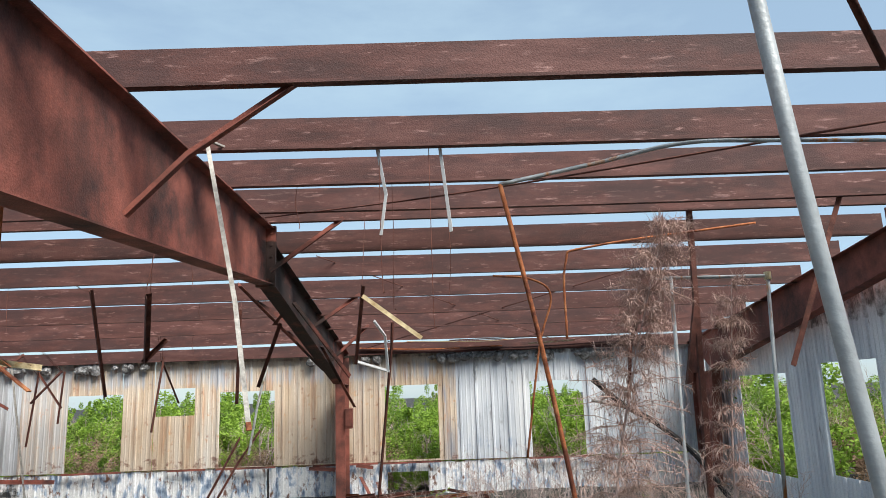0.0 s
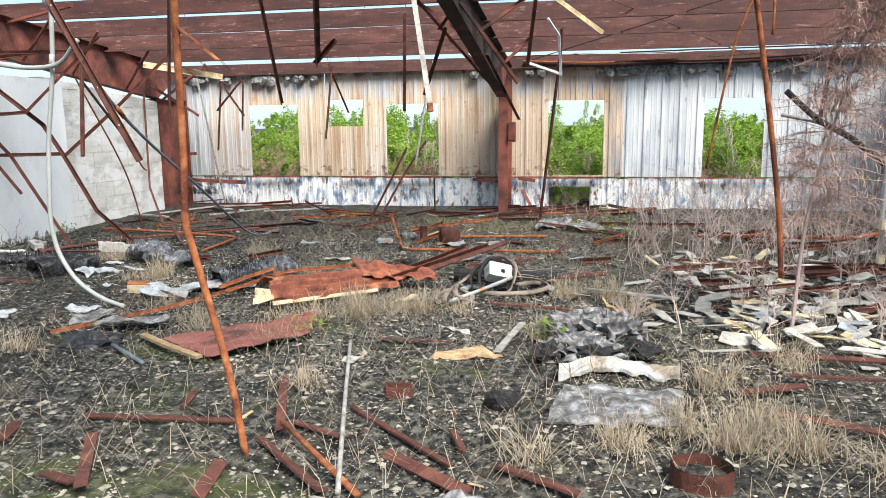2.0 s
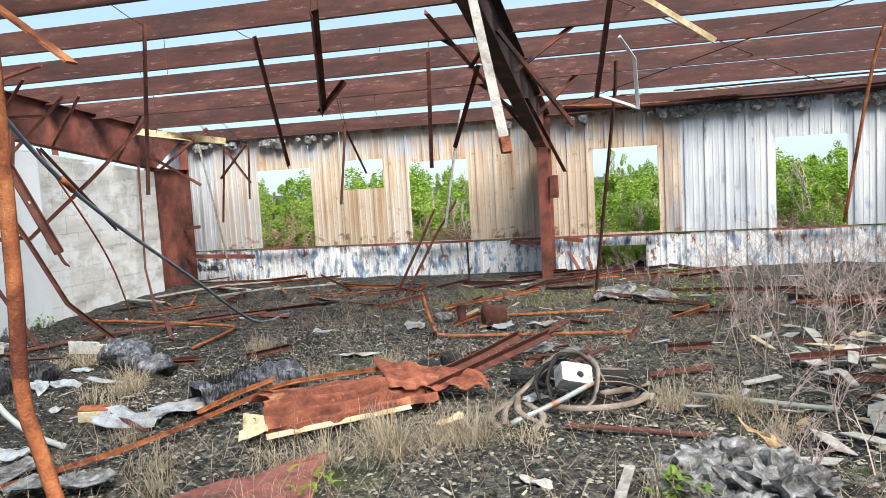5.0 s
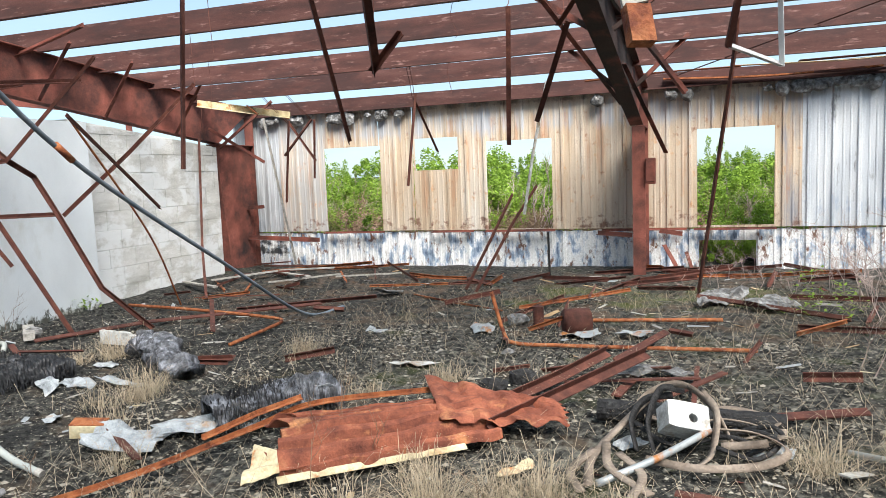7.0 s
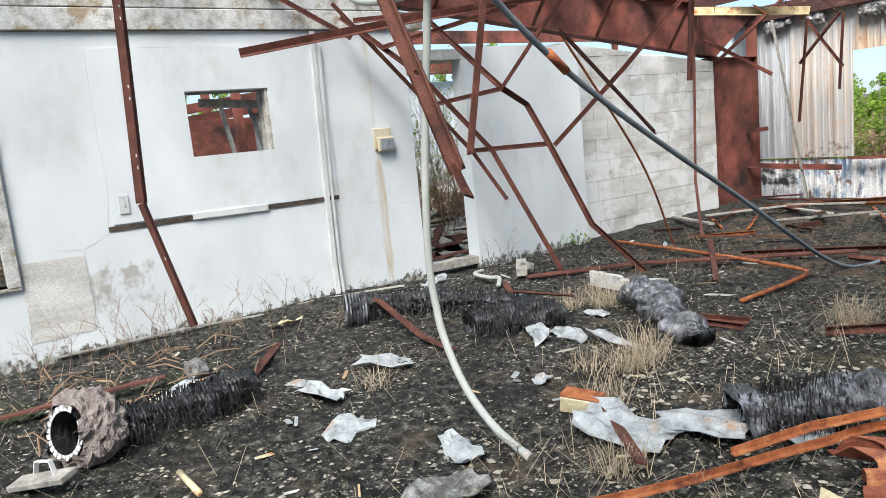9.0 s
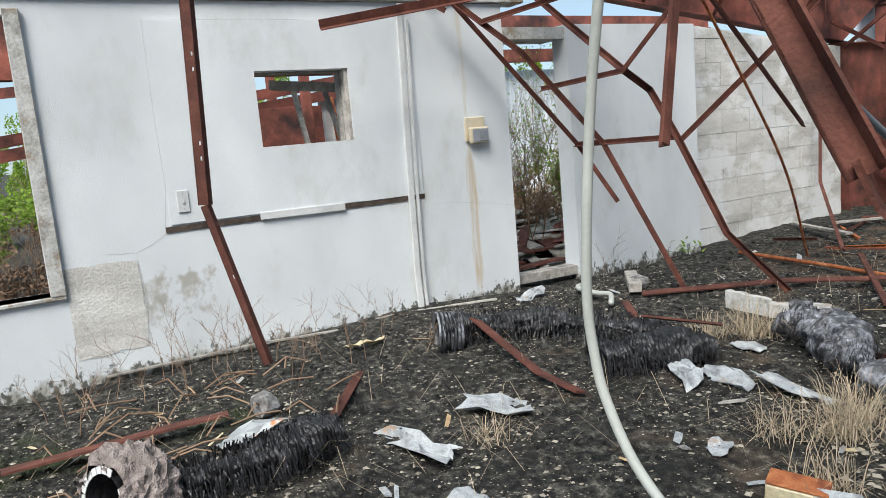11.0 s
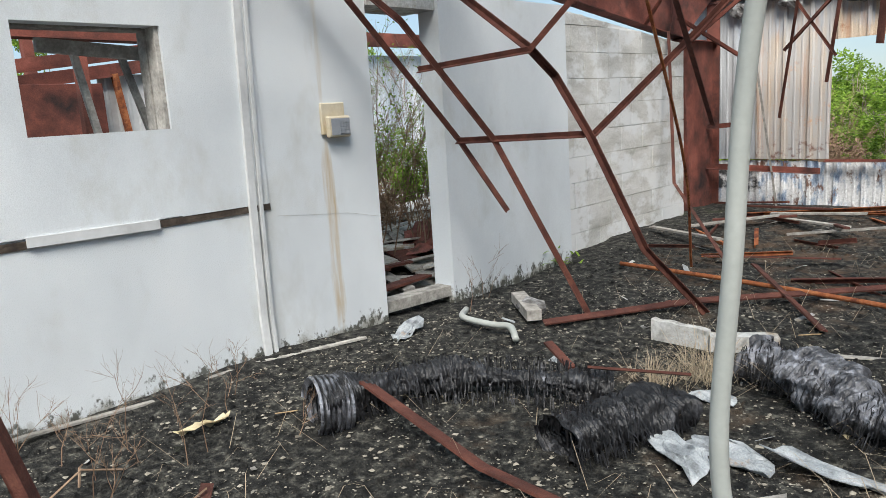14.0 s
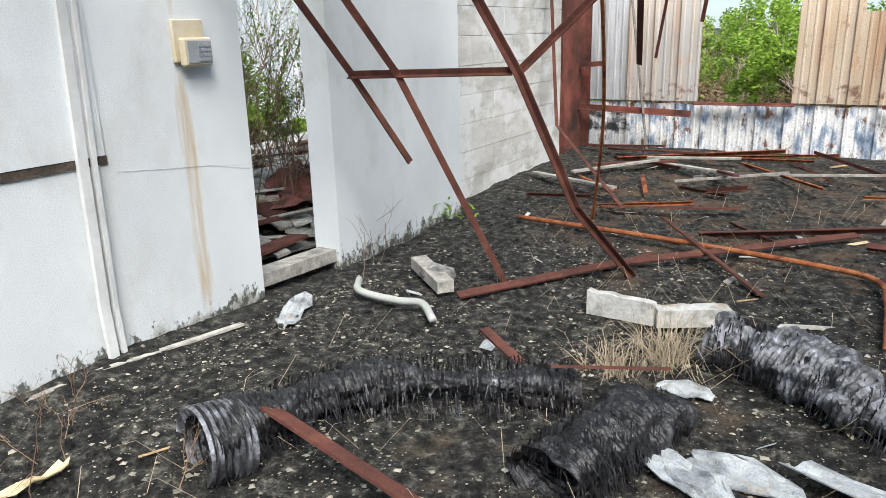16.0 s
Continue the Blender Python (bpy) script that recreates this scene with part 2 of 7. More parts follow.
M_NET = mat("grey_woven_netting", [(0.3, (0.17, 0.18, 0.19)), (0.5, (0.38, 0.41, 0.43)), (0.75, (0.58, 0.6, 0.61))], 12, rough=0.6, bump=0.5, fine=140, spot=(0.45, 0.25, 0.1), spot_scale=4, spot_at=(0.58, 0.7))
M_FOIL = mat("crumpled_grey_foil_insulation", [(0.3, (0.035, 0.033, 0.03)), (0.48, (0.16, 0.155, 0.15)), (0.62, (0.36, 0.36, 0.36)), (0.78, (0.62, 0.63, 0.63))], 14, rough=0.5, metal=0.2, bump=0.7, fine=50)
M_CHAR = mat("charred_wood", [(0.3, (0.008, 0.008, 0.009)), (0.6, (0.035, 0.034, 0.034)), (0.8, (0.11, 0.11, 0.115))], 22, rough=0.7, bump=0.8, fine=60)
M_HOSE = mat("tan_rubber_hose", [(0.3, (0.09, 0.07, 0.055)), (0.5, (0.24, 0.19, 0.15)), (0.8, (0.4, 0.34, 0.28))], 5, rough=0.8, bump=0.3, spot=(0.03, 0.026, 0.024), spot_scale=2.2, spot_at=(0.6, 0.66))
M_CREAM = mat("cream_enamel_sheet", [(0.3, (0.4, 0.3, 0.16)), (0.55, (0.66, 0.58, 0.38)), (0.8, (0.72, 0.66, 0.48))], 7, rough=0.5, bump=0.2, spot=(0.45, 0.16, 0.05), spot_scale=5, spot_at=(0.55, 0.63))
M_RUSTSHEET = mat("rust_red_corrugated_sheet", [(0.25, (0.07, 0.022, 0.015)), (0.45, (0.19, 0.058, 0.034)), (0.6, (0.31, 0.1, 0.055)), (0.78, (0.5, 0.22, 0.11))], 7, rough=0.75, bump=0.3, fine=90, spot=(0.55, 0.25, 0.11), spot_scale=4, spot_at=(0.58, 0.7))
M_REDFLAT = mat("dull_red_flat_sheet", [(0.3, (0.16, 0.06, 0.045)), (0.55, (0.27, 0.1, 0.08)), (0.8, (0.36, 0.17, 0.14))], 6, rough=0.85, bump=0.25, spot=(0.09, 0.045, 0.035), spot_scale=3)
M_BLUE = mat("grey_blue_steel_conduit", [(0.3, (0.1, 0.13, 0.16)), (0.6, (0.2, 0.24, 0.28)), (0.8, (0.32, 0.36, 0.4))], 5, rough=0.5, metal=0.3, bump=0.1, grain_mix=0.1)
M_GALV = mat("rusting_galvanised_pipe", [(0.3, (0.25, 0.27, 0.28)), (0.6, (0.42, 0.45, 0.46)), (0.8, (0.52, 0.55, 0.55))], 4, rough=0.5, metal=0.25, bump=0.15, spot=(0.4, 0.17, 0.06), spot_scale=3, spot_at=(0.54, 0.62), spot_stretch=(2, 2, 0.5), grain_mix=0.1)
M_PLATE = mat("ivory_plastic", [(0.3, (0.52, 0.44, 0.3)), (0.7, (0.66, 0.61, 0.5))], 6, rough=0.45, bump=0.03, grain_mix=0.1)
M_GREYPLASTIC = mat("grey_plastic", [(0.3, (0.25, 0.27, 0.3)), (0.7, (0.34, 0.36, 0.39))], 6, rough=0.5, bump=0.03, grain_mix=0.1)
M_CHIP = leafy("pale_ash_chips", (0.03, 0.028, 0.022), (0.5, 0.46, 0.38), 0.0, 0.85)
M_MOSS = mat("moss_and_mud", [(0.3, (0.02, 0.03, 0.008)), (0.7, (0.09, 0.11, 0.03))], 20, rough=0.95, bump=0.8, fine=90)
M_BRUSH = leafy("grey_brown_brush_stems", (0.22, 0.155, 0.14), (0.68, 0.55, 0.5), 0.0, 0.9)

# stains and darker areas with places of their own
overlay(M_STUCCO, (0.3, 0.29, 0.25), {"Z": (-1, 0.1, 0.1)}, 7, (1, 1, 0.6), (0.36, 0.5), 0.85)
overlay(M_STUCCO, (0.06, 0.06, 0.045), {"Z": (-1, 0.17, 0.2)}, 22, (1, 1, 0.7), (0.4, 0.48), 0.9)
overlay(M_STUCCO, (0.36, 0.34, 0.29), {"Y": (4.1, 5.3, 0.3), "Z": (0.2, 0.75, 0.15)}, 9, (1, 1, 0.7), (0.42, 0.58), 0.8)
overlay(M_STUCCO, (0.48, 0.33, 0.13), {"Y": (7.2, 7.33, 0.05), "Z": (0.0, 1.34, 0.2)}, 5, (1, 4, 0.3), (0.3, 0.6), 0.75)
overlay(M_STUCCO, (0.5, 0.4, 0.24), {"Y": (7.2, 7.31, 0.045), "Z": (1.4, 2.6, 0.2)}, 5, (1, 4, 0.3), (0.35, 0.62), 0.5)
overlay(M_BLOCK, (0.74, 0.75, 0.75), {"Y": (9.0, 13.4, 0.1), "Z": (-0.1, 2.5, 0.1)}, 1.9, (1, 1, 1.5), (0.48, 0.56), 0.8)
overlay(M_BLOCK, (0.16, 0.16, 0.12), {"Z": (-1, 0.02, 0.09)}, 9, (1, 1, 0.6), (0.45, 0.6), 0.8)
overlay(M_GREYSHEET, (0.05, 0.05, 0.055), {"X": (2.35, 2.6, 0.15), "Z": (1.7, 2.7, 0.3)}, 4, (2, 1, 0.5), (0.38, 0.55), 0.85)
# grey and tan sheets turn darker in a broken band along their top
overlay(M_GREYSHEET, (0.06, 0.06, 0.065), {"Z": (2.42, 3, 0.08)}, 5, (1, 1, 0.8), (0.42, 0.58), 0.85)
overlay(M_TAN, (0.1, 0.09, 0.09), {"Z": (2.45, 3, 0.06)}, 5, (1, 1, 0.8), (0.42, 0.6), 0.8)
overlay(M_TAN, (0.24, 0.27, 0.33), {"X": (1.78, 2.2, 0.1)}, 3, (2, 1, 0.3), (0.38, 0.6), 0.8)
overlay(M_TAN, (0.44, 0.47, 0.52), {"Z": (1.9, 2.6, 0.25)}, 2.6, (3.2, 1, 0.25), (0.42, 0.58), 0.85)
overlay(M_TAN, (0.46, 0.47, 0.48), {"X": (-7, -5.0, 0.2)}, 2.2, (3.2, 1, 0.2), (0.36, 0.56), 0.85)
overlay(M_TAN, (0.56, 0.3, 0.14), {"Z": (0.6, 2.2, 0.3)}, 9, (1, 1, 0.7), (0.58, 0.68), 0.7)
overlay(M_GREYSHEET, (0.36, 0.37, 0.38), {"X": (-7.1, -5.9, 0.15)}, 2.4, (3, 1, 0.25), (0.36, 0.56), 0.85)
overlay(M_GREYSHEET, (0.34, 0.42, 0.54), {"X": (1.7, 7, 0.2), "Z": (0.5, 1.2, 0.3)}, 5, (1.6, 1, 0.5), (0.5, 0.6), 0.75)
overlay(M_RUST, (0.018, 0.016, 0.015), {"X": (-0.3, 0.3, 0.1), "Y": (7.0, 12.6, 0.3), "Z": (1.9, 3.4, 0.05)}, 2.5, (1, 0.5, 1), (0.3, 0.46), 0.9)
overlay(M_TAN, (0.16, 0.06, 0.04), {"Z": (0.5, 0.85, 0.1)}, 6, (1, 1, 1), (0.5, 0.6), 0.8)
# lower sheets go near-black in broken patches towards the west corner
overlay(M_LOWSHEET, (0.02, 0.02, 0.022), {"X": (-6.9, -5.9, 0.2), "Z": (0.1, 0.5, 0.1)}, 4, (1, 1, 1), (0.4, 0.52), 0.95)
overlay(M_LOWSHEET, (0.3, 0.18, 0.12), {"Z": (-0.3, 0.05, 0.1)}, 5, (1, 1, 1), (0.45, 0.62), 0.8)
overlay(M_SOIL, (0.13, 0.095, 0.065), {"X": (-5.5, 9, 0.9), "Y": (-5, 40, 1)}, 2.3, (1, 1, 1), (0.55, 0.68), 0.6)
overlay(M_SOIL, (0.065, 0.08, 0.018), {"X": (-2.8, 3, 0.9), "Y": (-5, 13, 1)}, 1.25, (1, 1, 1), (0.55, 0.66), 0.65)
overlay(M_SOIL, (0.22, 0.21, 0.175), {"X": (-2.6, 9, 0.9), "Y": (-5, 40, 1)}, 15.0, (1, 1, 1), (0.5, 0.62), 0.55)
overlay(M_SOIL, (0.075, 0.09, 0.022), {"X": (-1.3, 1.0, 0.4), "Y": (1.0, 3.2, 0.3)}, 2.2, (1, 1, 1), (0.42, 0.58), 0.8)
overlay(M_SOIL, (0.011, 0.011, 0.01), {"X": (-9, 9, 0.5), "Y": (-5, 12, 1)}, 1.7, (1, 1, 1), (0.53, 0.64), 0.5)
overlay(M_SOIL, (0.13, 0.085, 0.055), {"X": (-6, 7, 0.5), "Y": (8.6, 14, 0.9)}, 3.1, (1, 1, 1), (0.48, 0.62), 0.7)
overlay(M_SOIL, (0.08, 0.095, 0.022), {"X": (-1.6, 2.0, 0.5), "Y": (10.2, 12.6, 0.5)}, 1.6, (1, 1, 1), (0.46, 0.6), 0.85)
overlay(M_SOIL, (0.09, 0.075, 0.02), {"X": (-2.6, -1.6, 0.4), "Y": (6.6, 8.0, 0.4)}, 2.5, (1, 1, 1), (0.46, 0.6), 0.7)
# melted plastic whose bluish-silver gloss is partly painted as pale streaks
M_GLOSSY = mat("melted_plastic_painted_gloss", [(0.3, (0.015, 0.015, 0.017)), (0.48, (0.07, 0.072, 0.08)), (0.6, (0.22, 0.23, 0.26)), (0.78, (0.5, 0.52, 0.57))], 11, stretch=(1.6, 1.6, 0.6), rough=0.32, spec=0.6, bump=0.7, fine=45)
overlay(M_TAN, (0.42, 0.2, 0.1), {"Z": (0.5, 2.5, 0.2)}, 2.2, (3.5, 1, 0.35), (0.52, 0.66), 0.55)
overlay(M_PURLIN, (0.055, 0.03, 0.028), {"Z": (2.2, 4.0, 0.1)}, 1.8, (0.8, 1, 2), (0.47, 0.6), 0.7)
# dark brown with the shade inside the wall recess put into the colour
M_RECESS = mat("dark_brown_recess_shade", [(0.3, (0.03, 0.022, 0.018)), (0.6, (0.09, 0.07, 0.055)), (0.8, (0.2, 0.17, 0.14))], 12, rough=0.9, bump=0.4)


# building helpers
def done(bm, name, material, parent=None, label="", smooth=False):
    me = bpy.data.meshes.new(name)
    bm.normal_update()
    bm.to_mesh(me)
    bm.free()
    for m in (material if isinstance(material, (list, tuple)) else [material]):
        me.materials.append(m)
    if smooth:
        for p in me.polygons:
            p.use_smooth = True
    ob = new(name, me)
    if parent is not None:
        ob.parent = parent
    if label:
        ob["label"] = label
    return ob


def part(name, bm, material, parent, label="", smooth=False):
    return done(bm, name, material, parent, label, smooth)


def thing(name, label, category, group="", kind="", at=(0, 0, 0)):
    e = new(name)
    e.location = at
    e.empty_display_size = 0.1
    return tagged(e, label, category, group, kind)


def box(bm, lo, hi, bevel=0.0, turn=None):
    """A box from corner to corner; turn: a matrix applied about its middle."""
    lo, hi = Vector(lo), Vector(hi)
    mid, size = (lo + hi) / 2, hi - lo
    m = Matrix.Translation(mid) @ (turn.to_4x4() if turn else Matrix()) @ Matrix.Diagonal((*size, 1))
    geom = bmesh.ops.create_cube(bm, size=1, matrix=m)
    if bevel:
        edges = list({e for v in geom["verts"] for e in v.link_edges})
        bmesh.ops.bevel(bm, geom=edges, offset=bevel, segments=1, affect="EDGES")
    return geom["verts"]


def sweep(bm, prof, path, up=(0, 0, 1), roll=0.0, sizes=None, closed=True, caps=True):
    """Sweeps a 2D outline (across, upward) along a path of points."""
    pts = [Vector(p) for p in path]
    rings = []
    across = None
    for i, p in enumerate(pts):
        d = (pts[min(i + 1, len(pts) - 1)] - pts[max(i - 1, 0)]).normalized()
        if across is None:
            u = Vector(up)
            if abs(d.dot(u)) > 0.98:
                u = Vector((0, 1, 0)) if abs(d.y) < 0.9 else Vector((1, 0, 0))
            across = d.cross(u).normalized()
            if roll:
                across = Matrix.Rotation(radians(roll), 3, d) @ across
        else:
            across = (across - d * across.dot(d)).normalized()
        upward = across.cross(d)
        s = sizes[i] if sizes else 1.0
        rings.append([bm.verts.new(p + across * a * s + upward * b * s) for a, b in prof])
    n = len(prof)
    for r0, r1 in zip(rings, rings[1:]):
        for k in range(n if closed else n - 1):
            bm.faces.new((r0[k], r0[(k + 1) % n], r1[(k + 1) % n], r1[k]))
    if caps and closed and n > 2:
        bm.faces.new(rings[0][::-1])
        bm.faces.new(rings[-1])
    return rings


def circle(r, n=8):
    return [(r * math.cos(2 * math.pi * k / n), r * math.sin(2 * math.pi * k / n)) for k in range(n)]


def ell(a, b=None, t=0.006):
    b = b or a
    return [(0, 0), (a, 0), (a, t), (t, t), (t, b), (0, b)]


def flat(w, t):
    return [(-w / 2, -t / 2), (w / 2, -t / 2), (w / 2, t / 2), (-w / 2, t / 2)]


def zee(h, f, t=0.004, lip=0.02):
    """A Z purlin, web upright, one flange each way."""
    return [(0, 0), (f, 0), (f, lip), (f - t, lip), (f - t, t), (t, t), (t, h), (-f, h), (-f, h - lip), (-f + t, h - lip), (-f + t, h - t), (0, h - t)]


def smooth_path(points, n=8):
    """A smooth line through the points."""
    p = [Vector(q) for q in points]
    p = [2 * p[0] - p[1]] + p + [2 * p[-1] - p[-2]]
    out = []
    for i in range(1, len(p) - 2):
        for k in range(n):
            t = k / n
            a, b, c, d = p[i - 1], p[i], p[i + 1], p[i + 2]
            out.append(0.5 * (2 * b + (c - a) * t + (2 * a - 5 * b + 4 * c - d) * t * t + (3 * b - a - 3 * c + d) * t ** 3))
    out.append(p[-2])
    return out


def cells(lo, hi, cuts):
    vals = sorted({round(v, 4) for v in [lo, hi, *[c for c in cuts if lo < c < hi]]})
    return list(zip(vals, vals[1:]))


def pierced(bm, axis, plane, thick, u0, u1, z0, z1, holes):
    """A wall slab with square openings, as boxes that butt end to end."""
    for a, b in cells(u0, u1, [h[k] for h in holes for k in (0, 1)]):
        run = None
        spans = []
        for c, d in cells(z0, z1, [h[k] for h in holes for k in (2, 3)]):
            mu, mz = (a + b) / 2, (c + d) / 2
            if any(h[0] < mu < h[1] and h[2] < mz < h[3] for h in holes):
                run = None
                continue
            if run and abs(run[1] - c) < 1e-6:
                run[1] = d
            else:
                run = [c, d]
                spans.append(run)
        for c, d in spans:
            if axis == "x":
                box(bm, (min(plane, plane + thick), a, c), (max(plane, plane + thick), b, d))
            else:
                box(bm, (a, min(plane, plane + thick), c), (b, max(plane, plane + thick), d))
    bmesh.ops.remove_doubles(bm, verts=bm.verts, dist=1e-4)


# ground: one sheet, finely uneven inside the building, reaching the horizon
def height(x, y):
    inside = max(0.0, min(1.0, (7.5 - abs(x)) / 1.5)) * max(0.0, min(1.0, (14.2 - y) / 0.8))
    h = 0.05 * noise.noise((x * 0.7, y * 0.7, 0.3)) + 0.028 * noise.noise((x * 2.3, y * 2.3, 4.0))
    h += inside * (0.016 * noise.noise((x * 7, y * 7, 2.0)) + 0.012 * noise.noise((x * 19, y * 19, 1.0)))
    return h - 0.01


def stretch(lo, hi, step, far):
    vals = list(np.arange(lo, hi + 1e-6, step))
    a, s = vals[-1], step
    while a < far:
        s *= 1.35
        a += s
        vals.append(a)
    a, s = vals[0], step
    while a > -far:
        s *= 1.35
        a -= s
        vals.insert(0, a)
    return vals


def build_ground():
    xs, ys = stretch(-7.2, 6.6, 0.05, 900), stretch(-0.5, 14.2, 0.05, 900)
    verts = [(x, y, height(x, y)) for y in ys for x in xs]
    nx = len(xs)
    faces = [(j * nx + i, j * nx + i + 1, (j + 1) * nx + i + 1, (j + 1) * nx + i) for j in range(len(ys) - 1) for i in range(nx - 1)]
    me = bpy.data.meshes.new("ground")
    me.from_pydata(verts, [], faces)
    me.materials.append(M_SOIL)
    for p in me.polygons:
        p.use_smooth = True
    tagged(new("ground", me), "black charred soil floor strewn with ash and chips", "ground", kind="structure")


build_ground()

# north wall: ribbed metal sheets hung on girts
WALL_Y, EAVE, SILL = 14.0, 2.62, 0.57
WINDOWS = [(-5.22, -4.19, 0.57, 1.97), (-3.57, -2.84, 1.54, 2.05), (-2.37, -1.34, 0.58, 1.95), (0.745, 1.753, 0.60, 1.965), (3.5, 4.51, 0.57, 1.96)]
LOW_GAP = (0.77, 1.53, -0.2, 0.38)
RIB = [(0.0, 0.0), (0.012, 0.0), (0.024, 0.026), (0.058, 0.026), (0.07, 0.0), (0.14, 0.0), (0.147, 0.006), (0.163, 0.006), (0.17, 0.0), (0.225, 0.0), (0.232, 0.006), (0.248, 0.006), (0.255, 0.0)]
PITCH = 0.305


def ribbed_sheet(name, axis, u0, u1, z0, z1, plane, holes, material, parent, sign=-1, ragged=0.0, seed=0):
    """One rolled sheet with trapezoid ribs, cut round its openings, with a folded back face."""
    bm = bmesh.new()
    us = []
    k = math.floor(u0 / PITCH)
    while k * PITCH < u1 + PITCH:
        us += [(k * PITCH + a, b) for a, b in RIB]
        k += 1
    for h in holes:
        for e in h[:2]:
            us.append((e, None))
    us = sorted(us, key=lambda q: q[0])
    line = []
    for i, (u, d) in enumerate(us):
        if d is None:
            d = us[i - 1][1] or 0.0
        if u0 <= u <= u1:
            line.append((u, d))
    line = [(u0, line[0][1])] + [q for q in line if u0 + 1e-4 < q[0] < u1 - 1e-4] + [(u1, line[-1][1])]
    rnd = random.Random(seed)
    for back in (0.0, 0.003):
        for (ua, da), (ub, db) in zip(line, line[1:]):
            if ub - ua < 1e-4:
                continue
            mu = (ua + ub) / 2
            zc = sorted({z0, z1, *[h[q] for h in holes for q in (2, 3) if z0 < h[q] < z1]})
            for c, d in zip(zc, zc[1:]):
                if any(h[0] < mu < h[1] and h[2] < (c + d) / 2 < h[3] for h in holes):
                    continue
                top = d - (ragged * abs(noise.noise((mu * 3.1, seed, 0))) if d == z1 else 0)
                q = []
                for u, dd, z in ((ua, da, c), (ub, db, c), (ub, db, top), (ua, da, top)):
                    off = plane + sign * (dd - back)
                    q.append(bm.verts.new((u, off, z) if axis == "y" else (off, u, z)))
                bm.faces.new(q)
    bmesh.ops.remove_doubles(bm, verts=bm.verts, dist=1e-4)
    return part(name, bm, material, parent)


wall_n = tagged(new("wall_north"), "ribbed metal wall sheets, rust streaked and flaking", "wall", kind="structure")
edges = [-7.0, -6.1, -5.21, -4.2, -3.6, -2.36, -1.35, -0.43, 0.72, 1.75, 2.1, 2.97, 3.9, 4.5, 5.35, 6.2, 6.95]
kinds = [M_GREYSHEET, M_TAN, M_TAN, M_TAN, M_TAN, M_TAN, M_TAN, M_TAN, M_TAN, M_TAN, M_GREYSHEET, M_GREYSHEET, M_GREYSHEET, M_GREYSHEET, M_GREYSHEET, M_GREYSHEET]
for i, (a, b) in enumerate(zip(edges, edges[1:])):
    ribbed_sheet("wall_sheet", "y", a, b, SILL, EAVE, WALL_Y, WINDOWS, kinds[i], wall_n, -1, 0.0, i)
low = [-7.0, -5.9, -4.95, -4.0, -3.1, -2.15, -1.2, -0.3, 0.65, 1.6, 2.5, 3.45, 4.4, 5.3, 6.2, 6.95]
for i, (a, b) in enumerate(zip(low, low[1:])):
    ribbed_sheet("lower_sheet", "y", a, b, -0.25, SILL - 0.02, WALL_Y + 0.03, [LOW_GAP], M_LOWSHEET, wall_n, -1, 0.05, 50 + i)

# roof: two lines of tapered frames and the purlins on them
def plate_beam(name, x, tops, bots, parent, width=0.17):
    """A tapered I beam in the plane x, through matched top and bottom points (y, z)."""
    bm = bmesh.new()
    t, w = 0.012, 0.008
    n = len(tops)
    rows = []
    for (y1, z1), (y0, z0) in zip(tops, bots):
        rows.append([bm.verts.new((x + a, y1 if k > 5 else y0, z)) for k, (a, z) in enumerate((
            (-width / 2, z0), (width / 2, z0), (width / 2, z0 + t), (w / 2, z0 + t), (-w / 2, z0 + t), (-width / 2, z0 + t),
            (-width / 2, z1 - t), (-w / 2, z1 - t), (w / 2, z1 - t), (width / 2, z1 - t), (width / 2, z1), (-width / 2, z1)))])
    loop = [0, 1, 2, 3, 8, 9, 10, 11, 6, 7, 4, 5]
    for r0, r1 in zip(rows, rows[1:]):
        for k in range(12):
            a, b = loop[k], loop[(k + 1) % 12]
            bm.faces.new((r0[a], r0[b], r1[b], r1[a]))
    bm.faces.new([rows[0][k] for k in loop][::-1])
    bm.faces.new([rows[-1][k] for k in loop])
    bmesh.ops.recalc_face_normals(bm, faces=bm.faces)
    return part(name, bm, M_RUST, parent)


def tapered_column(x, y0_foot, y0_top, y1, z_top, parent):
    """An I column whose inner flange leans out towards the knee."""
    bm = bmesh.new()
    w = 0.085
    for a, b, c in ((y0_foot, y0_top, 0.013), (y1, y1, -0.013)):
        top = z_top if c > 0 else z_top + 0.5
        lo = [bm.verts.new((x + q, a + r, -0.12)) for q, r in ((-w, 0), (w, 0), (w, c), (-w, c))]
        hi = [bm.verts.new((x + q, b + r, top)) for q, r in ((-w, 0), (w, 0), (w, c), (-w, c))]
        for k in range(4):
            bm.faces.new((lo[k], lo[(k + 1) % 4], hi[(k + 1) % 4], hi[k]))
        bm.faces.new(lo[::-1]), bm.faces.new(hi)
    q = [bm.verts.new((x + d, y, z)) for d in (-0.004, 0.004) for y, z in ((y0_foot + 0.013, -0.12), (y1 - 0.013, -0.12), (y1 - 0.013, z_top), (y0_top + 0.013, z_top))]
    bm.faces.new(q[:4]), bm.faces.new(q[4:][::-1])
    for k in range(4):
        bm.faces.new((q[k], q[(k + 1) % 4], q[4 + (k + 1) % 4], q[4 + k]))
    bmesh.ops.recalc_face_normals(bm, faces=bm.faces)
    part("column", bm, M_RUST, parent)
    bm = bmesh.new()
    box(bm, (x - w, y0_top, z_top - 0.006), (x + w, y1 - 0.014, z_top + 0.006))
    part("knee_stiffener", bm, M_RUST, parent)


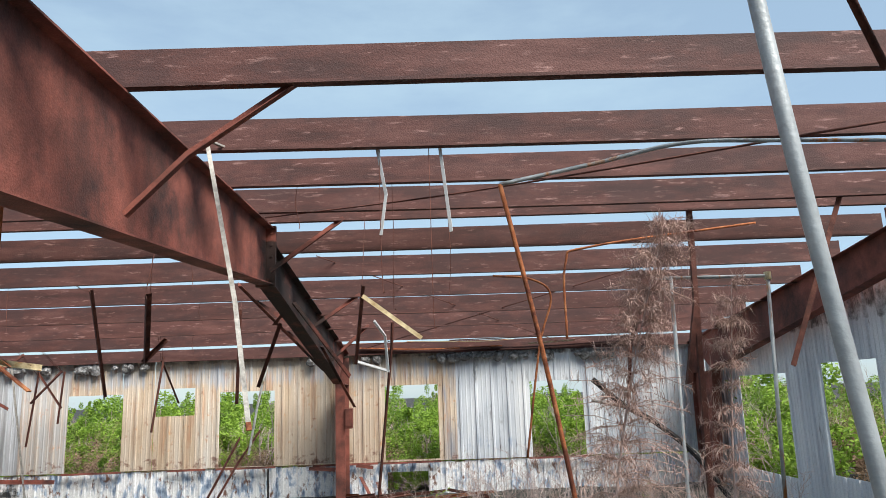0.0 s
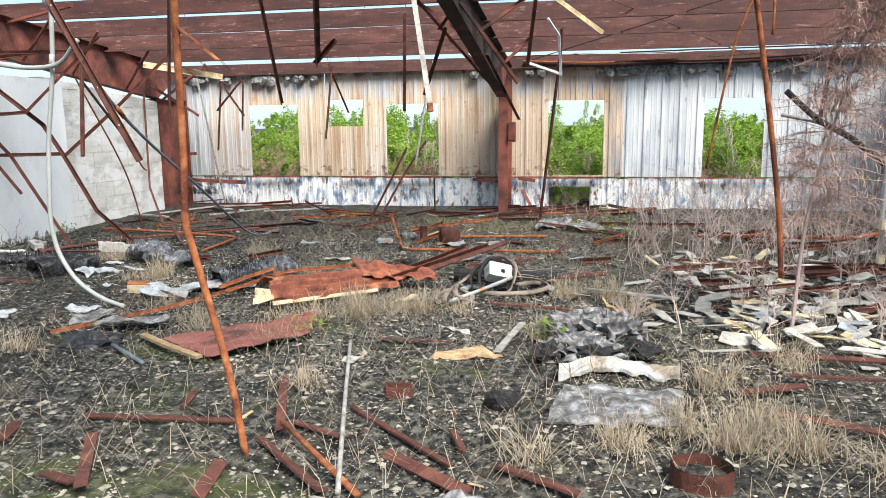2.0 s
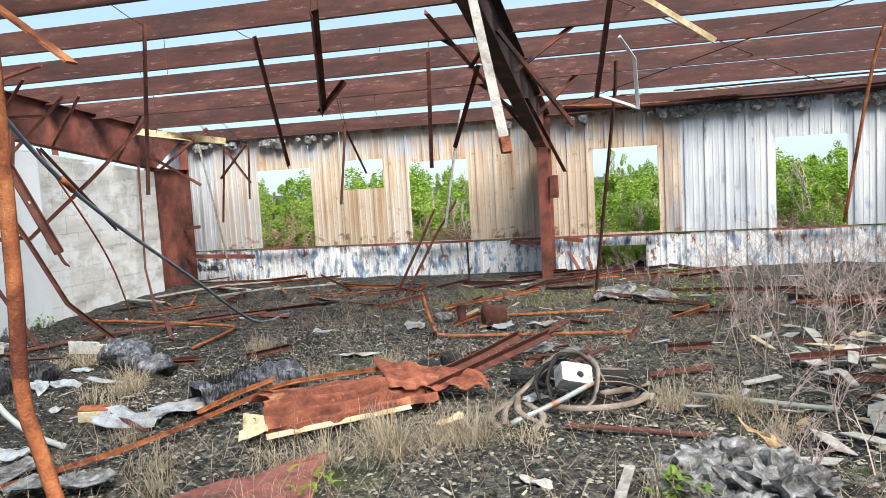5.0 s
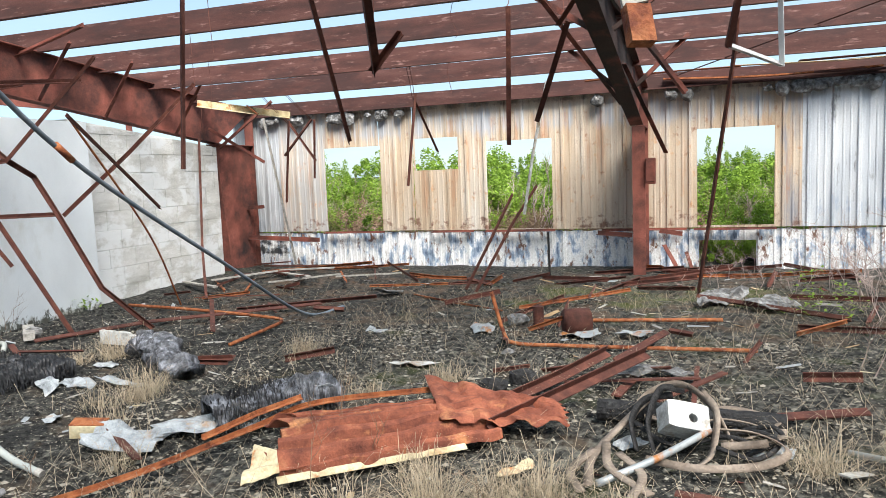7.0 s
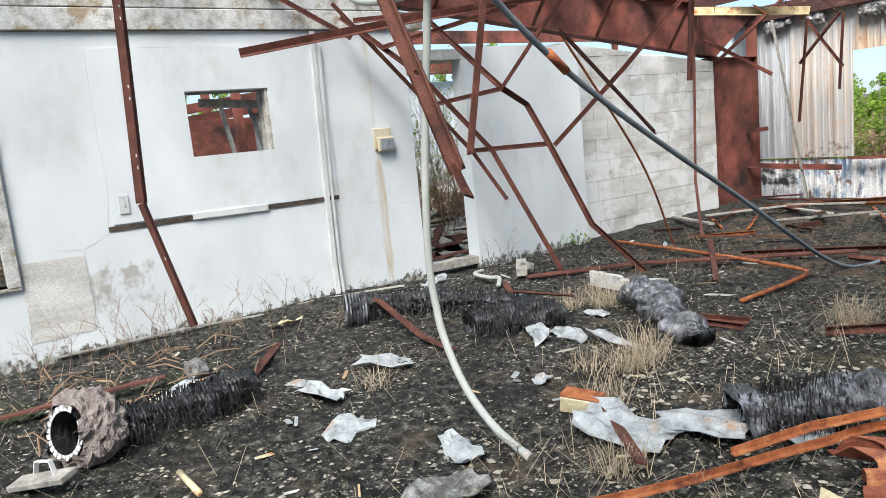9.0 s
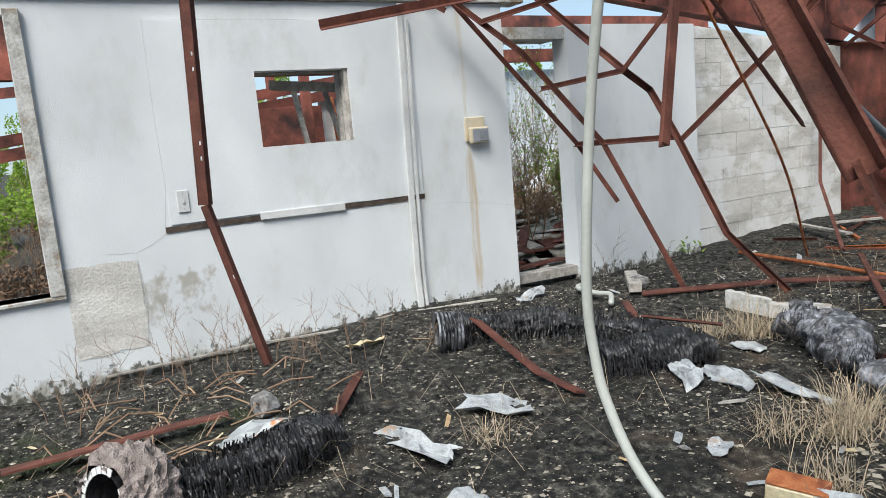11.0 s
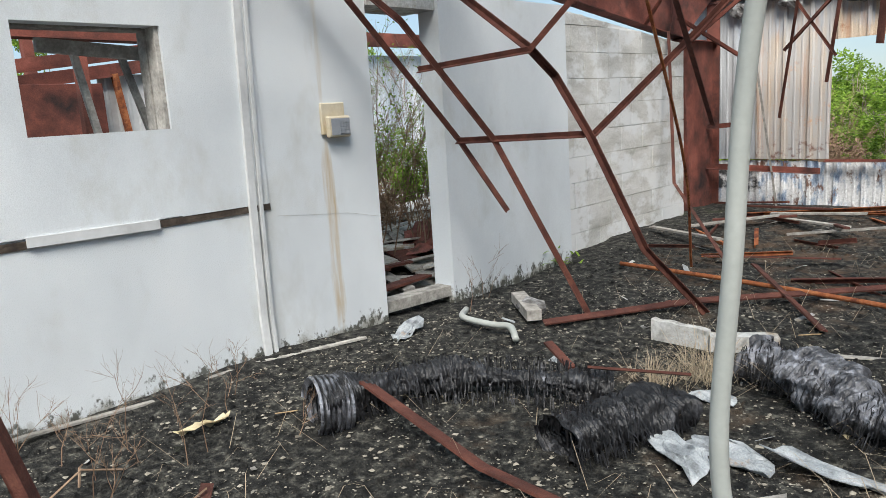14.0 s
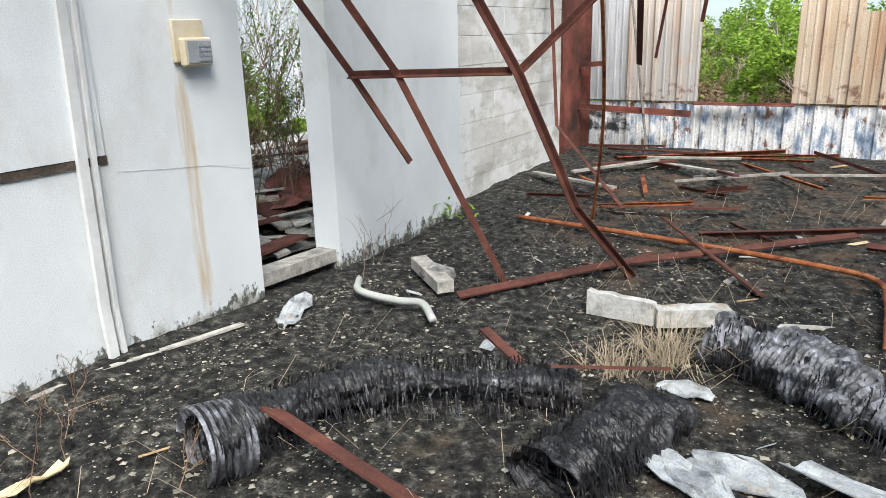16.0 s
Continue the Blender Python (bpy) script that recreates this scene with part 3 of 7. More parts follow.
def steel_frame(x, label, tops, bots, foot):
    fr = tagged(new("steel_frame"), label, "steel frame", "rusted portal frames", "structure")
    plate_beam("near_rafter", x, tops[:3], bots[:3], fr)
    plate_beam("far_rafter", x, tops[3:], bots[3:], fr)
    zt, zb = max(tops[2][1], tops[3][1]) + 0.02, min(bots[2][1], bots[3][1]) - 0.02
    for a in (0.0, 0.026):
        bm = bmesh.new()
        box(bm, (x - 0.1, 7.32 + a, zb), (x + 0.1, 7.344 + a, zt))
        part("splice_plate", bm, M_RUST, fr)
    for k in range(10):
        bm = bmesh.new()
        bmesh.ops.create_cone(bm, cap_ends=True, segments=6, radius1=0.014, radius2=0.014, depth=0.07,
                              matrix=Matrix.Translation((x + (0.06 if k % 2 else -0.06), 7.345, zb + 0.08 + (zt - zb - 0.16) * (k // 2) / 4)) @ pose(0, 0, 0, 90))
        part("bolt", bm, M_RUST, fr)
    tapered_column(x, foot, 13.22 if x == 0 else 12.78, 13.87, bots[4][1], fr)
    return fr


MID_TOPS, MID_BOTS = [(-4.0, 3.2), (2.7, 3.41), (7.32, 3.52), (7.37, 3.36), (13.9, 2.6)], [(-4.0, 2.1), (2.58, 2.56), (7.32, 2.92), (7.37, 2.92), (12.96, 2.01)]
WEST_TOPS, WEST_BOTS = [(-4.0, 3.1), (2.7, 3.3), (7.32, 3.36), (7.37, 3.3), (13.9, 2.68)], [(-4.0, 2.1), (2.58, 2.5), (7.32, 2.86), (7.37, 2.76), (12.98, 2.08)]
steel_frame(0.0, "rusted tapered steel frame with column and rafter", MID_TOPS, MID_BOTS, 13.22)
steel_frame(-6.6, "rusted steel frame along the white wall", WEST_TOPS, WEST_BOTS, 13.05)
steel_frame(6.65, "soot-blackened steel frame beside the metal wall", MID_TOPS, MID_BOTS, 13.3)

PURLINS = [0.2, 1.4, 2.55, 3.7, 4.85, 5.84, 6.83, 7.3, 7.75, 8.65, 9.65, 10.6, 11.52, 12.45]


def roof_z(x, y):
    return 3.415 + 0.03 * (y - 2.7) if y < 7.35 else 2.52 + 0.13 * (13.9 - y)


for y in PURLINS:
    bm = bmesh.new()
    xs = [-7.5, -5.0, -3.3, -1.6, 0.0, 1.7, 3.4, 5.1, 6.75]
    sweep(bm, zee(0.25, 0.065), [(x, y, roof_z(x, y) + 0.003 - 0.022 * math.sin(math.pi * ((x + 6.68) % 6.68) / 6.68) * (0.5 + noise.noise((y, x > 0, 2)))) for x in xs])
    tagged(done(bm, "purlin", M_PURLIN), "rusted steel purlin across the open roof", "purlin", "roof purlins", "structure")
bm = bmesh.new()
sweep(bm, zee(0.22, 0.06), [(-6.95, 13.9, 2.55), (6.95, 13.9, 2.55)])
tagged(done(bm, "eave_strut", M_PURLIN), "rusted eave strut above the wall sheets", "purlin", "", "structure")

# west wall: painted stucco, a doorway, then bare blockwork
wall_w = tagged(new("wall_west"), "white stucco wall with cracks and stained base", "wall", kind="structure")
bm = bmesh.new()
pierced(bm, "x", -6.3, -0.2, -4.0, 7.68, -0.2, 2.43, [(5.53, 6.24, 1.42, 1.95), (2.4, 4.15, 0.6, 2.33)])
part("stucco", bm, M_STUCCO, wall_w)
bm = bmesh.new()
box(bm, (-6.297, 4.84, 0.955), (-6.288, 5.53, 2.3)), box(bm, (-6.297, 6.24, 0.945), (-6.288, 6.79, 2.3))
box(bm, (-6.297, 5.53, 0.95), (-6.288, 6.24, 1.42)), box(bm, (-6.297, 5.53, 1.95), (-6.288, 6.24, 2.3))
part("infill_panel", bm, M_STUCCO, wall_w, "white panel closing an old window")
# solid strip in place of a recess, its shade painted dark
bm = bmesh.new()
box(bm, (-6.298, 4.8, 0.905), (-6.291, 6.8, 0.943))
part("recess_strip", bm, M_RECESS, wall_w, "dark brown strip painted as the shaded recess below the panel")
bm = bmesh.new()
sweep(bm, flat(0.02, 0.05), [(-6.286, 5.45, 0.935), (-6.284, 5.8, 0.93), (-6.286, 6.1, 0.925)])
part("loose_trim", bm, M_TRIM, wall_w)
for z0, z1, y1 in ((2.435, 2.6, 7.9), (2.605, 2.8, 7.6)):
    bm = bmesh.new()
    box(bm, (-6.47, -4.0, z0), (-6.265, y1, z1), 0.006)
    part("siding_board", bm, M_WHITE, wall_w, "peeling white lap board")
bm = bmesh.new()
box(bm, (-6.45, 8.33, -0.2), (-6.25, 9.95, 2.26))
part("pier", bm, M_STUCCO, wall_w)
bm = bmesh.new()
box(bm, (-6.6, 7.68, 2.14), (-6.28, 8.33, 2.24))
part("lintel", bm, M_WHITE, wall_w)
bm = bmesh.new()
for v in box(bm, (-6.8, 9.95, -0.2), (-6.53, 12.8, 2.3)):
    v.co.z = v.co.z if v.co.z < 1 else 2.32 - 0.1 * (v.co.y - 9.95)
part("block_core", bm, M_BLOCK, wall_w)
bm = bmesh.new()
ring = []
for k in range(40):
    th = 2 * math.pi * k / 40
    f = 1 / max(abs(math.cos(th)), abs(math.sin(th)))
    w = 1 + 0.07 * noise.noise((math.cos(th) * 2.5, math.sin(th) * 2.5, 3)) + 0.05 * noise.noise((math.cos(th) * 9, math.sin(th) * 9, 1))
    ring.append(bm.verts.new((-6.2965, max(4.155, 4.34 + 0.26 * math.cos(th) * f * w), 0.46 + 0.3 * math.sin(th) * f * w)))
bm.faces.new(ring)
bmesh.ops.recalc_face_normals(bm, faces=bm.faces)
for f in bm.faces:
    if f.normal.x < 0:
        f.normal_flip()
part("bare_patch", bm, M_BLOCK, wall_w, "grey bare patch where paint fell")
for pts in ([(4.835, 2.3), (4.83, 1.7), (4.838, 1.2), (4.8, 0.93)], [(4.835, 2.3), (5.5, 2.305), (6.2, 2.3), (6.79, 2.29)], [(4.8, 0.9), (4.7, 0.84), (4.6, 0.8), (4.4, 0.82)], [(6.85, 0.86), (7.1, 0.83), (7.4, 0.8), (7.66, 0.74)], [(4.6, 0.75), (4.62, 0.5), (4.6, 0.25)]):
    bm = bmesh.new()
    sweep(bm, flat(0.0012, 0.0012), [(-6.288 if len(pts) == 9 else -6.2985, y, z) for y, z in pts])
    part("crack", bm, M_GREYWOOD, wall_w)
block = None
rr = random.Random(4)
for row in range(10):
    y = 9.96 - (0.23 if row % 2 else 0.0)
    while y < 12.8:
        a, b = max(y, 9.96), min(y + 0.45, 12.8)
        if b - a > 0.08 and row * 0.25 - 0.05 < 2.32 - 0.1 * (b - 9.95):
            bm = bmesh.new()
            box(bm, (-6.53, a + 0.0015, row * 0.25 - 0.1 + 0.0015), (-6.5 + rr.uniform(-0.003, 0.002), b - 0.0015, min(row * 0.25 + 0.1485, 2.32 - 0.1 * (b - 9.95))), 0.003)
            part("block", bm, M_BLOCK, wall_w)
        y += 0.456

# east wall
wall_e = tagged(new("wall_east"), "ribbed metal wall sheets with soot marks", "wall", kind="structure")
EAST = [(10.75, 12.45, 0.4, 1.9), (8.5, 9.75, 0.55, 2.0)]
for i, y in enumerate(np.arange(-1.0, 13.9, 0.93)):
    ribbed_sheet("wall_sheet", "x", y, min(y + 0.93, 13.97), -0.2, 2.9, 6.9, EAST, M_GREYSHEET, wall_e, -1, 0.1, 90 + i)


# ---- things: long steel, pipes and rods ----
def ground_at(x, y):
    return height(x, y)


def member(name, pts, prof, material, label, category, group="", roll=0.0, up=(0, 0, 1), smooth=False, bend=False):
    """One length of steel, pipe or timber as a thing."""
    bm = bmesh.new()
    sweep(bm, prof, smooth_path(pts) if bend else pts, up=up, roll=roll)
    bmesh.ops.recalc_face_normals(bm, faces=bm.faces)
    ob = done(bm, name, material, smooth=smooth)
    return tagged(ob, label, category, group)


def angle_iron(pts, size=0.045, label="rusted steel angle lying on the charred floor", roll=0.0, material=None, group="loose steel angles", name="steel_angle"):
    return member(name, pts, ell(size, size, 0.006), material or M_ANGLE, label, "steel angle", group, roll)


HANG = "rusted steel angle hanging from the roof purlins"
hung = [
    ([(-2.62, 9.05, 3.2), (-3.06, 10.62, 1.88)], 0.05), ([(-0.92, 6.55, 2.75), (-1.33, 7.62, 2.2)], 0.06), ([(-1.33, 7.62, 2.2), (-1.05, 7.5, 2.42)], 0.04),
    ([(-2.62, 11.66, 2.5), (-2.72, 11.53, 1.34)], 0.035), ([(-2.66, 11.7, 2.44), (-2.59, 12.34, 1.77)], 0.035),
    ([(-5.35, 13.1, 2.4), (-5.57, 13.25, 1.11)], 0.04), ([(-5.38, 13.2, 2.35), (-5.0, 13.3, 1.75)], 0.03), ([(-4.98, 13.2, 2.4), (-5.5, 13.2, 1.85)], 0.03), ([(-4.95, 13.2, 2.4), (-5.13, 13.43, 1.48)], 0.035),
    ([(-0.85, 9.5, 2.95), (-0.98, 9.9, 1.73)], 0.045), ([(-0.3, 9.4, 2.75), (-0.72, 9.99, 1.95)], 0.05), ([(-0.35, 9.45, 2.72), (0.0, 8.9, 2.95)], 0.05),
    ([(-3.33, 8.2, 3.25), (-3.41, 8.13, 1.6)], 0.04), ([(-6.45, 12.35, 2.15), (-6.15, 11.86, 0.5), (-5.0, 10.4, 0.05)], 0.035),
    ([(1.1, 10.35, 2.8), (1.08, 10.5, 2.5), (0.75, 11.54, 0.02)], 0.045),
]
for pts, s in hung:
    e = thing("hanging_angle", HANG, "steel angle", "hanging steel angles")
    bm = bmesh.new()
    sweep(bm, ell(s, s, 0.006), pts, roll=random.Random(int(pts[0][1] * 100)).uniform(0, 90))
    part("angle_bar", bm, M_ANGLE, e)
    x, y, z = pts[0]
    yp = min(PURLINS, key=lambda q: abs(q - y))
    bm = bmesh.new()
    sweep(bm, circle(0.004, 5), [(x, y, z - 0.02), (x + 0.01, (y + yp) / 2, (z + roof_z(x, yp)) / 2 - 0.02), (x, yp, roof_z(x, yp) + 0.01)])
    part("tie_wire", bm, M_ANGLE, e, "thin rusted tie wire")
# braces from the rafter to the purlins
for pts in ([(0.08, 3.75, 2.74), (0.41, 3.75, 3.07), (1.0, 3.72, 3.46)], [(0.09, 7.2, 3.02), (0.83, 7.28, 3.57)], [(0.09, 9.65, 2.66), (0.75, 9.65, 3.1)], [(-0.09, 9.65, 2.66), (-0.75, 9.65, 3.1)],
            [(0.09, 11.52, 2.32), (0.7, 11.52, 2.87)], [(-0.09, 11.52, 2.32), (-0.7, 11.52, 2.87)], [(0.06, 8.42, 2.86), (0.68, 8.71, 1.99)], [(0.05, 10.6, 2.5), (0.4, 11.72, 1.61)], [(-0.6, 8.5, 3.1), (-0.1, 11.8, 2.2)],
            [(-6.6, 8.3, 2.7), (-6.05, 8.4, 3.2)], [(-6.55, 9.6, 2.5), (-5.9, 9.5, 3.1)], [(-6.55, 10.6, 2.35), (-5.9, 10.45, 3.0)], [(-6.5, 11.9, 2.2), (-5.8, 11.68, 2.9)], [(-6.5, 12.9, 2.0), (-5.6, 13.1, 2.7)], [(-6.5, 12.6, 2.3), (-5.9, 13.2, 1.75)], [(-6.6, 9.4, 3.0), (-5.2, 9.0, 3.12)]):
    angle_iron(pts, 0.05, "rusted flange brace between rafter and purlin", group="flange braces", name="flange_brace", material=M_RUST)

# fallen bridging along the white wall
for pts, s in (([(-6.12, 6.85, 2.62), (-5.88, 8.05, 1.21), (-5.66, 8.26, 0.71)], 0.038), ([(-6.1, 6.92, 2.5), (-5.75, 7.45, 1.95), (-5.61, 8.09, 1.21), (-5.16, 8.46, 0.0)], 0.038),
               ([(-6.18, 7.92, 2.5), (-5.14, 7.92, 1.74), (-5.19, 8.22, 1.6), (-4.97, 8.27, 1.21), (-4.72, 8.46, 0.5), (-4.5, 8.86, 0.02)], 0.038),
               ([(-5.9, 7.75, 1.68), (-5.12, 7.9, 1.73)], 0.034), ([(-5.88, 8.05, 1.21), (-5.0, 8.27, 1.22)], 0.034), ([(-5.03, 8.38, 1.2), (-4.5, 8.75, 1.8), (-3.95, 9.1, 2.45)], 0.034),
               ([(-4.25, 7.75, 2.08), (-4.64, 9.24, 1.22)], 0.034), ([(-5.12, 7.9, 1.73), (-4.55, 8.0, 2.25), (-4.2, 8.1, 2.6)], 0.034), ([(-2.9, 6.05, 2.1), (-2.74, 5.75, 1.3)], 0.038),
               ([(-5.77, 5.85, 2.15), (-5.42, 7.29, 2.36), (-5.3, 7.8, 2.42)], 0.06), ([(-6.0, 7.0, 2.45), (-5.3, 7.8, 2.42), (-4.9, 8.6, 2.5)], 0.038), ([(-5.9, 7.2, 2.2), (-5.2, 8.2, 2.45)], 0.035), ([(-6.25, 6.3, 2.75), (-6.0, 6.95, 2.3)], 0.038)):
    angle_iron(pts, s, "bent rusted bridging angle fallen against the white wall", group="fallen bridging", name="bridging_angle", roll=20)
member("thin_rod", [(-4.5, 8.01, 2.12), (-4.85, 9.3, 0.95), (-5.17, 10.11, 0.0)], circle(0.011), M_ORANGE, "thin orange rusted rod leaning to the floor", "rod", bend=True)


def slotted_strut(name, pts, width, label, slots, thick=0.005, flange=0.035):
    """A flat strut with a lip and pairs of punched slots, real openings."""
    a, b = Vector(pts[0]), Vector(pts[1])
    d = (b - a).normalized()
    n_side = d.cross(Vector((0.75, -0.65, 0.1))).normalized()
    n_face = n_side.cross(d)
    length = (b - a).length
    bm = bmesh.new()
    ss = sorted([0.0, length] + [v for s in slots for v in (s, s + 0.016)])
    us = [-width / 2, -0.006, 0.004, width / 2]
    for s0, s1 in zip(ss, ss[1:]):
        hole = any(abs(s0 - s) < 1e-6 for s in slots)
        for k in range(3):
            if hole and k == 1:
                continue
            for lift in (0, thick):
                q = [bm.verts.new(a + d * s + n_side * u + n_face * lift) for s, u in ((s0, us[k]), (s1, us[k]), (s1, us[k + 1]), (s0, us[k + 1]))]
                bm.faces.new(q if lift else q[::-1])
    for u, f in ((-width / 2, flange), (width / 2, thick)):
        q0 = [bm.verts.new(a + d * s + n_side * (u + e) + n_face * h) for s in (0, length) for e, h in ((0, 0), (thick * (1 if u < 0 else -1), 0), (thick * (1 if u < 0 else -1), f), (0, f))]
        for k in range(4):
            bm.faces.new((q0[k], q0[(k + 1) % 4], q0[4 + (k + 1) % 4], q0[4 + k]))
        bm.faces.new(q0[:4][::-1]), bm.faces.new(q0[4:])
    bmesh.ops.remove_doubles(bm, verts=bm.verts, dist=1e-5)
    return done(bm, name, M_ANGLE)


post = thing("hanging_post", "dark red slotted steel post, kinked and hanging", "steel post")
for seg, pts, w in (("upper_post", [(-4.2, 4.72, 2.95), (-4.13, 4.63, 1.2)], 0.062), ("lower_post", [(-4.13, 4.63, 1.2), (-3.98, 4.76, 0.54)], 0.045)):
    ob = slotted_strut(seg, pts, w, "", [0.3, 0.36, 0.75, 0.81, 1.15, 1.21, 1.5, 1.56] if seg == "upper_post" else [0.3])
    ob.parent = post
strap = thing("hanging_strut", "broad rusted slotted strut hanging with a torn end", "steel strut")
ob = slotted_strut("strut_body", [(-2.83, 4.827, 3.55), (-1.63, 4.87, 1.3)], 0.043, "", [0.5, 0.6, 1.2, 1.3, 1.75, 1.95, 2.25])
ob.parent = strap
bm = bmesh.new()
sweep(bm, flat(0.03, 0.006), [(-1.635, 4.86, 1.32), (-1.61, 4.87, 1.26), (-1.58, 4.86, 1.24)])
part("torn_tab", bm, M_ANGLE, strap)

# leaning rods, conduits and pipes
rod = thing("rusted_rod", "bright orange rusted rod standing on the floor", "rod")
bm = bmesh.new()
sweep(bm, circle(0.017), smooth_path([(-0.25, 3.14, 3.62), (-0.25, 3.15, 2.3), (-0.245, 3.15, 2.0), (-0.25, 3.15, 1.4), (-0.262, 3.15, 1.12), (-0.235, 3.16, 0.96), (-0.115, 3.18, 0.42), (-0.047, 3.18, -0.02)]))
part("shaft", bm, M_ORANGE, rod, smooth=True)
bm = bmesh.new()
sweep(bm, flat(0.035, 0.006), [(-0.24, 3.155, 1.965), (-0.15, 3.155, 1.895), (-0.055, 3.155, 1.82)])
part("side_bracket", bm, M_ORANGE, rod, "short rusted bracket arm")
pvc = thing("plastic_conduit", "pale grey plastic conduit hanging in a bend to the floor", "conduit")
bm = bmesh.new()
sweep(bm, circle(0.019, 10), smooth_path([(-2.96, 5.85, 3.6), (-2.97, 5.76, 2.2), (-3.05, 5.72, 1.5), (-3.06, 5.68, 1.1), (-3.08, 5.675, 0.78), (-3.065, 5.68, 0.58), (-3.01, 5.675, 0.42), (-2.87, 5.67, 0.22), (-2.65, 5.66, 0.08), (-2.43, 5.67, 0.0)]))
part("conduit_tube", bm, M_PVC, pvc, smooth=True)
bm = bmesh.new()
sweep(bm, circle(0.0225, 12), [(-2.975, 5.757, 2.16), (-2.985, 5.752, 2.07)])
part("coupling", bm, M_PVC, pvc, smooth=True)
bm = bmesh.new()
sweep(bm, circle(0.0205, 12), [(-2.46, 5.669, 0.012), (-2.425, 5.67, 0.0)])
part("cut_end", bm, M_GREYWOOD, pvc, "soiled cut end")
loop = thing("looped_conduit", "grey plastic conduit sagging in a loop from the roof", "conduit")
bm = bmesh.new()
sweep(bm, circle(0.02, 10), smooth_path([(-4.1, 5.7, 2.6), (-3.7, 5.7, 2.2), (-3.35, 5.7, 2.07), (-2.9, 5.7, 2.07), (-2.6, 5.6, 2.25)]))
part("conduit_tube", bm, M_PVC, loop, smooth=True)
blue = thing("steel_conduit", "blue-grey steel conduit leaning across to the floor", "conduit")
bm = bmesh.new()
sweep(bm, circle(0.016, 10), smooth_path([(-2.55, 5.2, 2.5), (-2.76, 6.31, 1.68), (-2.93, 8.0, 0.8), (-3.15, 9.6, 0.06), (-3.0, 10.2, 0.03)]))
part("conduit_tube", bm, M_BLUE, blue, smooth=True)
bm = bmesh.new()
sweep(bm, circle(0.022, 10), [(-2.745, 6.24, 1.73), (-2.765, 6.37, 1.64)])
part("coupling", bm, M_ORANGE, blue, "corroded brass coupling", smooth=True)
batten = thing("hanging_batten", "long pale batten hanging from the roof", "batten")
bm = bmesh.new()
sweep(bm, flat(0.026, 0.014), [(0.26, 4.85, 3.53), (0.3, 4.35, 3.4), (0.6, 4.0, 2.3), (0.75, 3.75, 1.64)])
part("batten_strip", bm, M_GREYWOOD, batten)
bm = bmesh.new()
sweep(bm, flat(0.027, 0.015), [(0.75, 3.75, 1.64), (0.757, 3.738, 1.6)])
part("broken_end", bm, M_ORANGE, batten)
for pts, m, r, lab in (([(2.13, 4.0, 2.94), (2.3, 4.02, 2.1), (2.45, 4.04, 1.2), (2.5, 4.05, 0.75)], M_ORANGE, 0.014, "orange rusted conduit hanging from a bend"),
                       ([(2.13, 4.0, 2.94), (2.69, 4.0, 3.05), (3.23, 4.0, 3.16), (3.81, 4.0, 3.16), (5.2, 4.0, 3.12)], M_GALV, 0.013, "galvanised conduit strung below the purlins"),
                       ([(2.5, 1.6, 3.48), (2.6, 1.6, 2.4), (2.71, 1.6, 1.5), (2.9, 1.6, 0.0)], M_GALV, 0.022, "stout galvanised pipe streaked with rust"),
                       ([(0.02, 7.2, 3.6), (2.0, 5.7, 3.38), (4.26, 3.7, 3.15)], M_ANGLE, 0.008, "thin rusted bracing rod across the roof"),
                       ([(0.35, 8.4, 3.42), (3.98, 13.1, 2.63)], M_ANGLE, 0.007, "thin rusted bracing rod across the roof"),
                       ([(0.5, 13.0, 2.62), (4.6, 8.6, 3.3)], M_ANGLE, 0.007, "thin rusted bracing rod across the roof"),
                       ([(3.3, 2.6, 3.8), (3.83, 3.0, 3.15)], M_ANGLE, 0.02, "dark rusted rod end below the roof"),
                       ([(2.9, 6.4, 2.2), (2.95, 6.5, 2.9), (3.2, 6.5, 3.05), (4.8, 6.6, 3.25)], M_ORANGE, 0.011, "orange copper tube bent below the purlins"),
                       ([(2.35, 7.4, 2.95), (2.75, 7.4, 2.9), (2.95, 7.45, 2.72), (2.8, 7.45, 2.2), (2.62, 7.5, 1.1)], M_ORANGE, 0.012, "bent orange tube hanging from the roof")):
    member("roof_pipe" if r < 0.02 else "steel_pipe", pts, circle(r), m, lab, "pipe", "", smooth=True, bend=len(pts) > 2)
for x, y in ((1.35, 4.85), (1.8, 4.85)):
    member("ceiling_strip", [(x, y, 3.5), (x + 0.06, y, 3.14), (x + 0.02, y, 2.85)] if x < 1.5 else [(x, y, 3.48), (x + 0.06, y, 2.86)], flat(0.025, 0.003), M_TRIM, "bent white metal strip hanging from a purlin", "metal strip", "hanging white strips", roll=30)
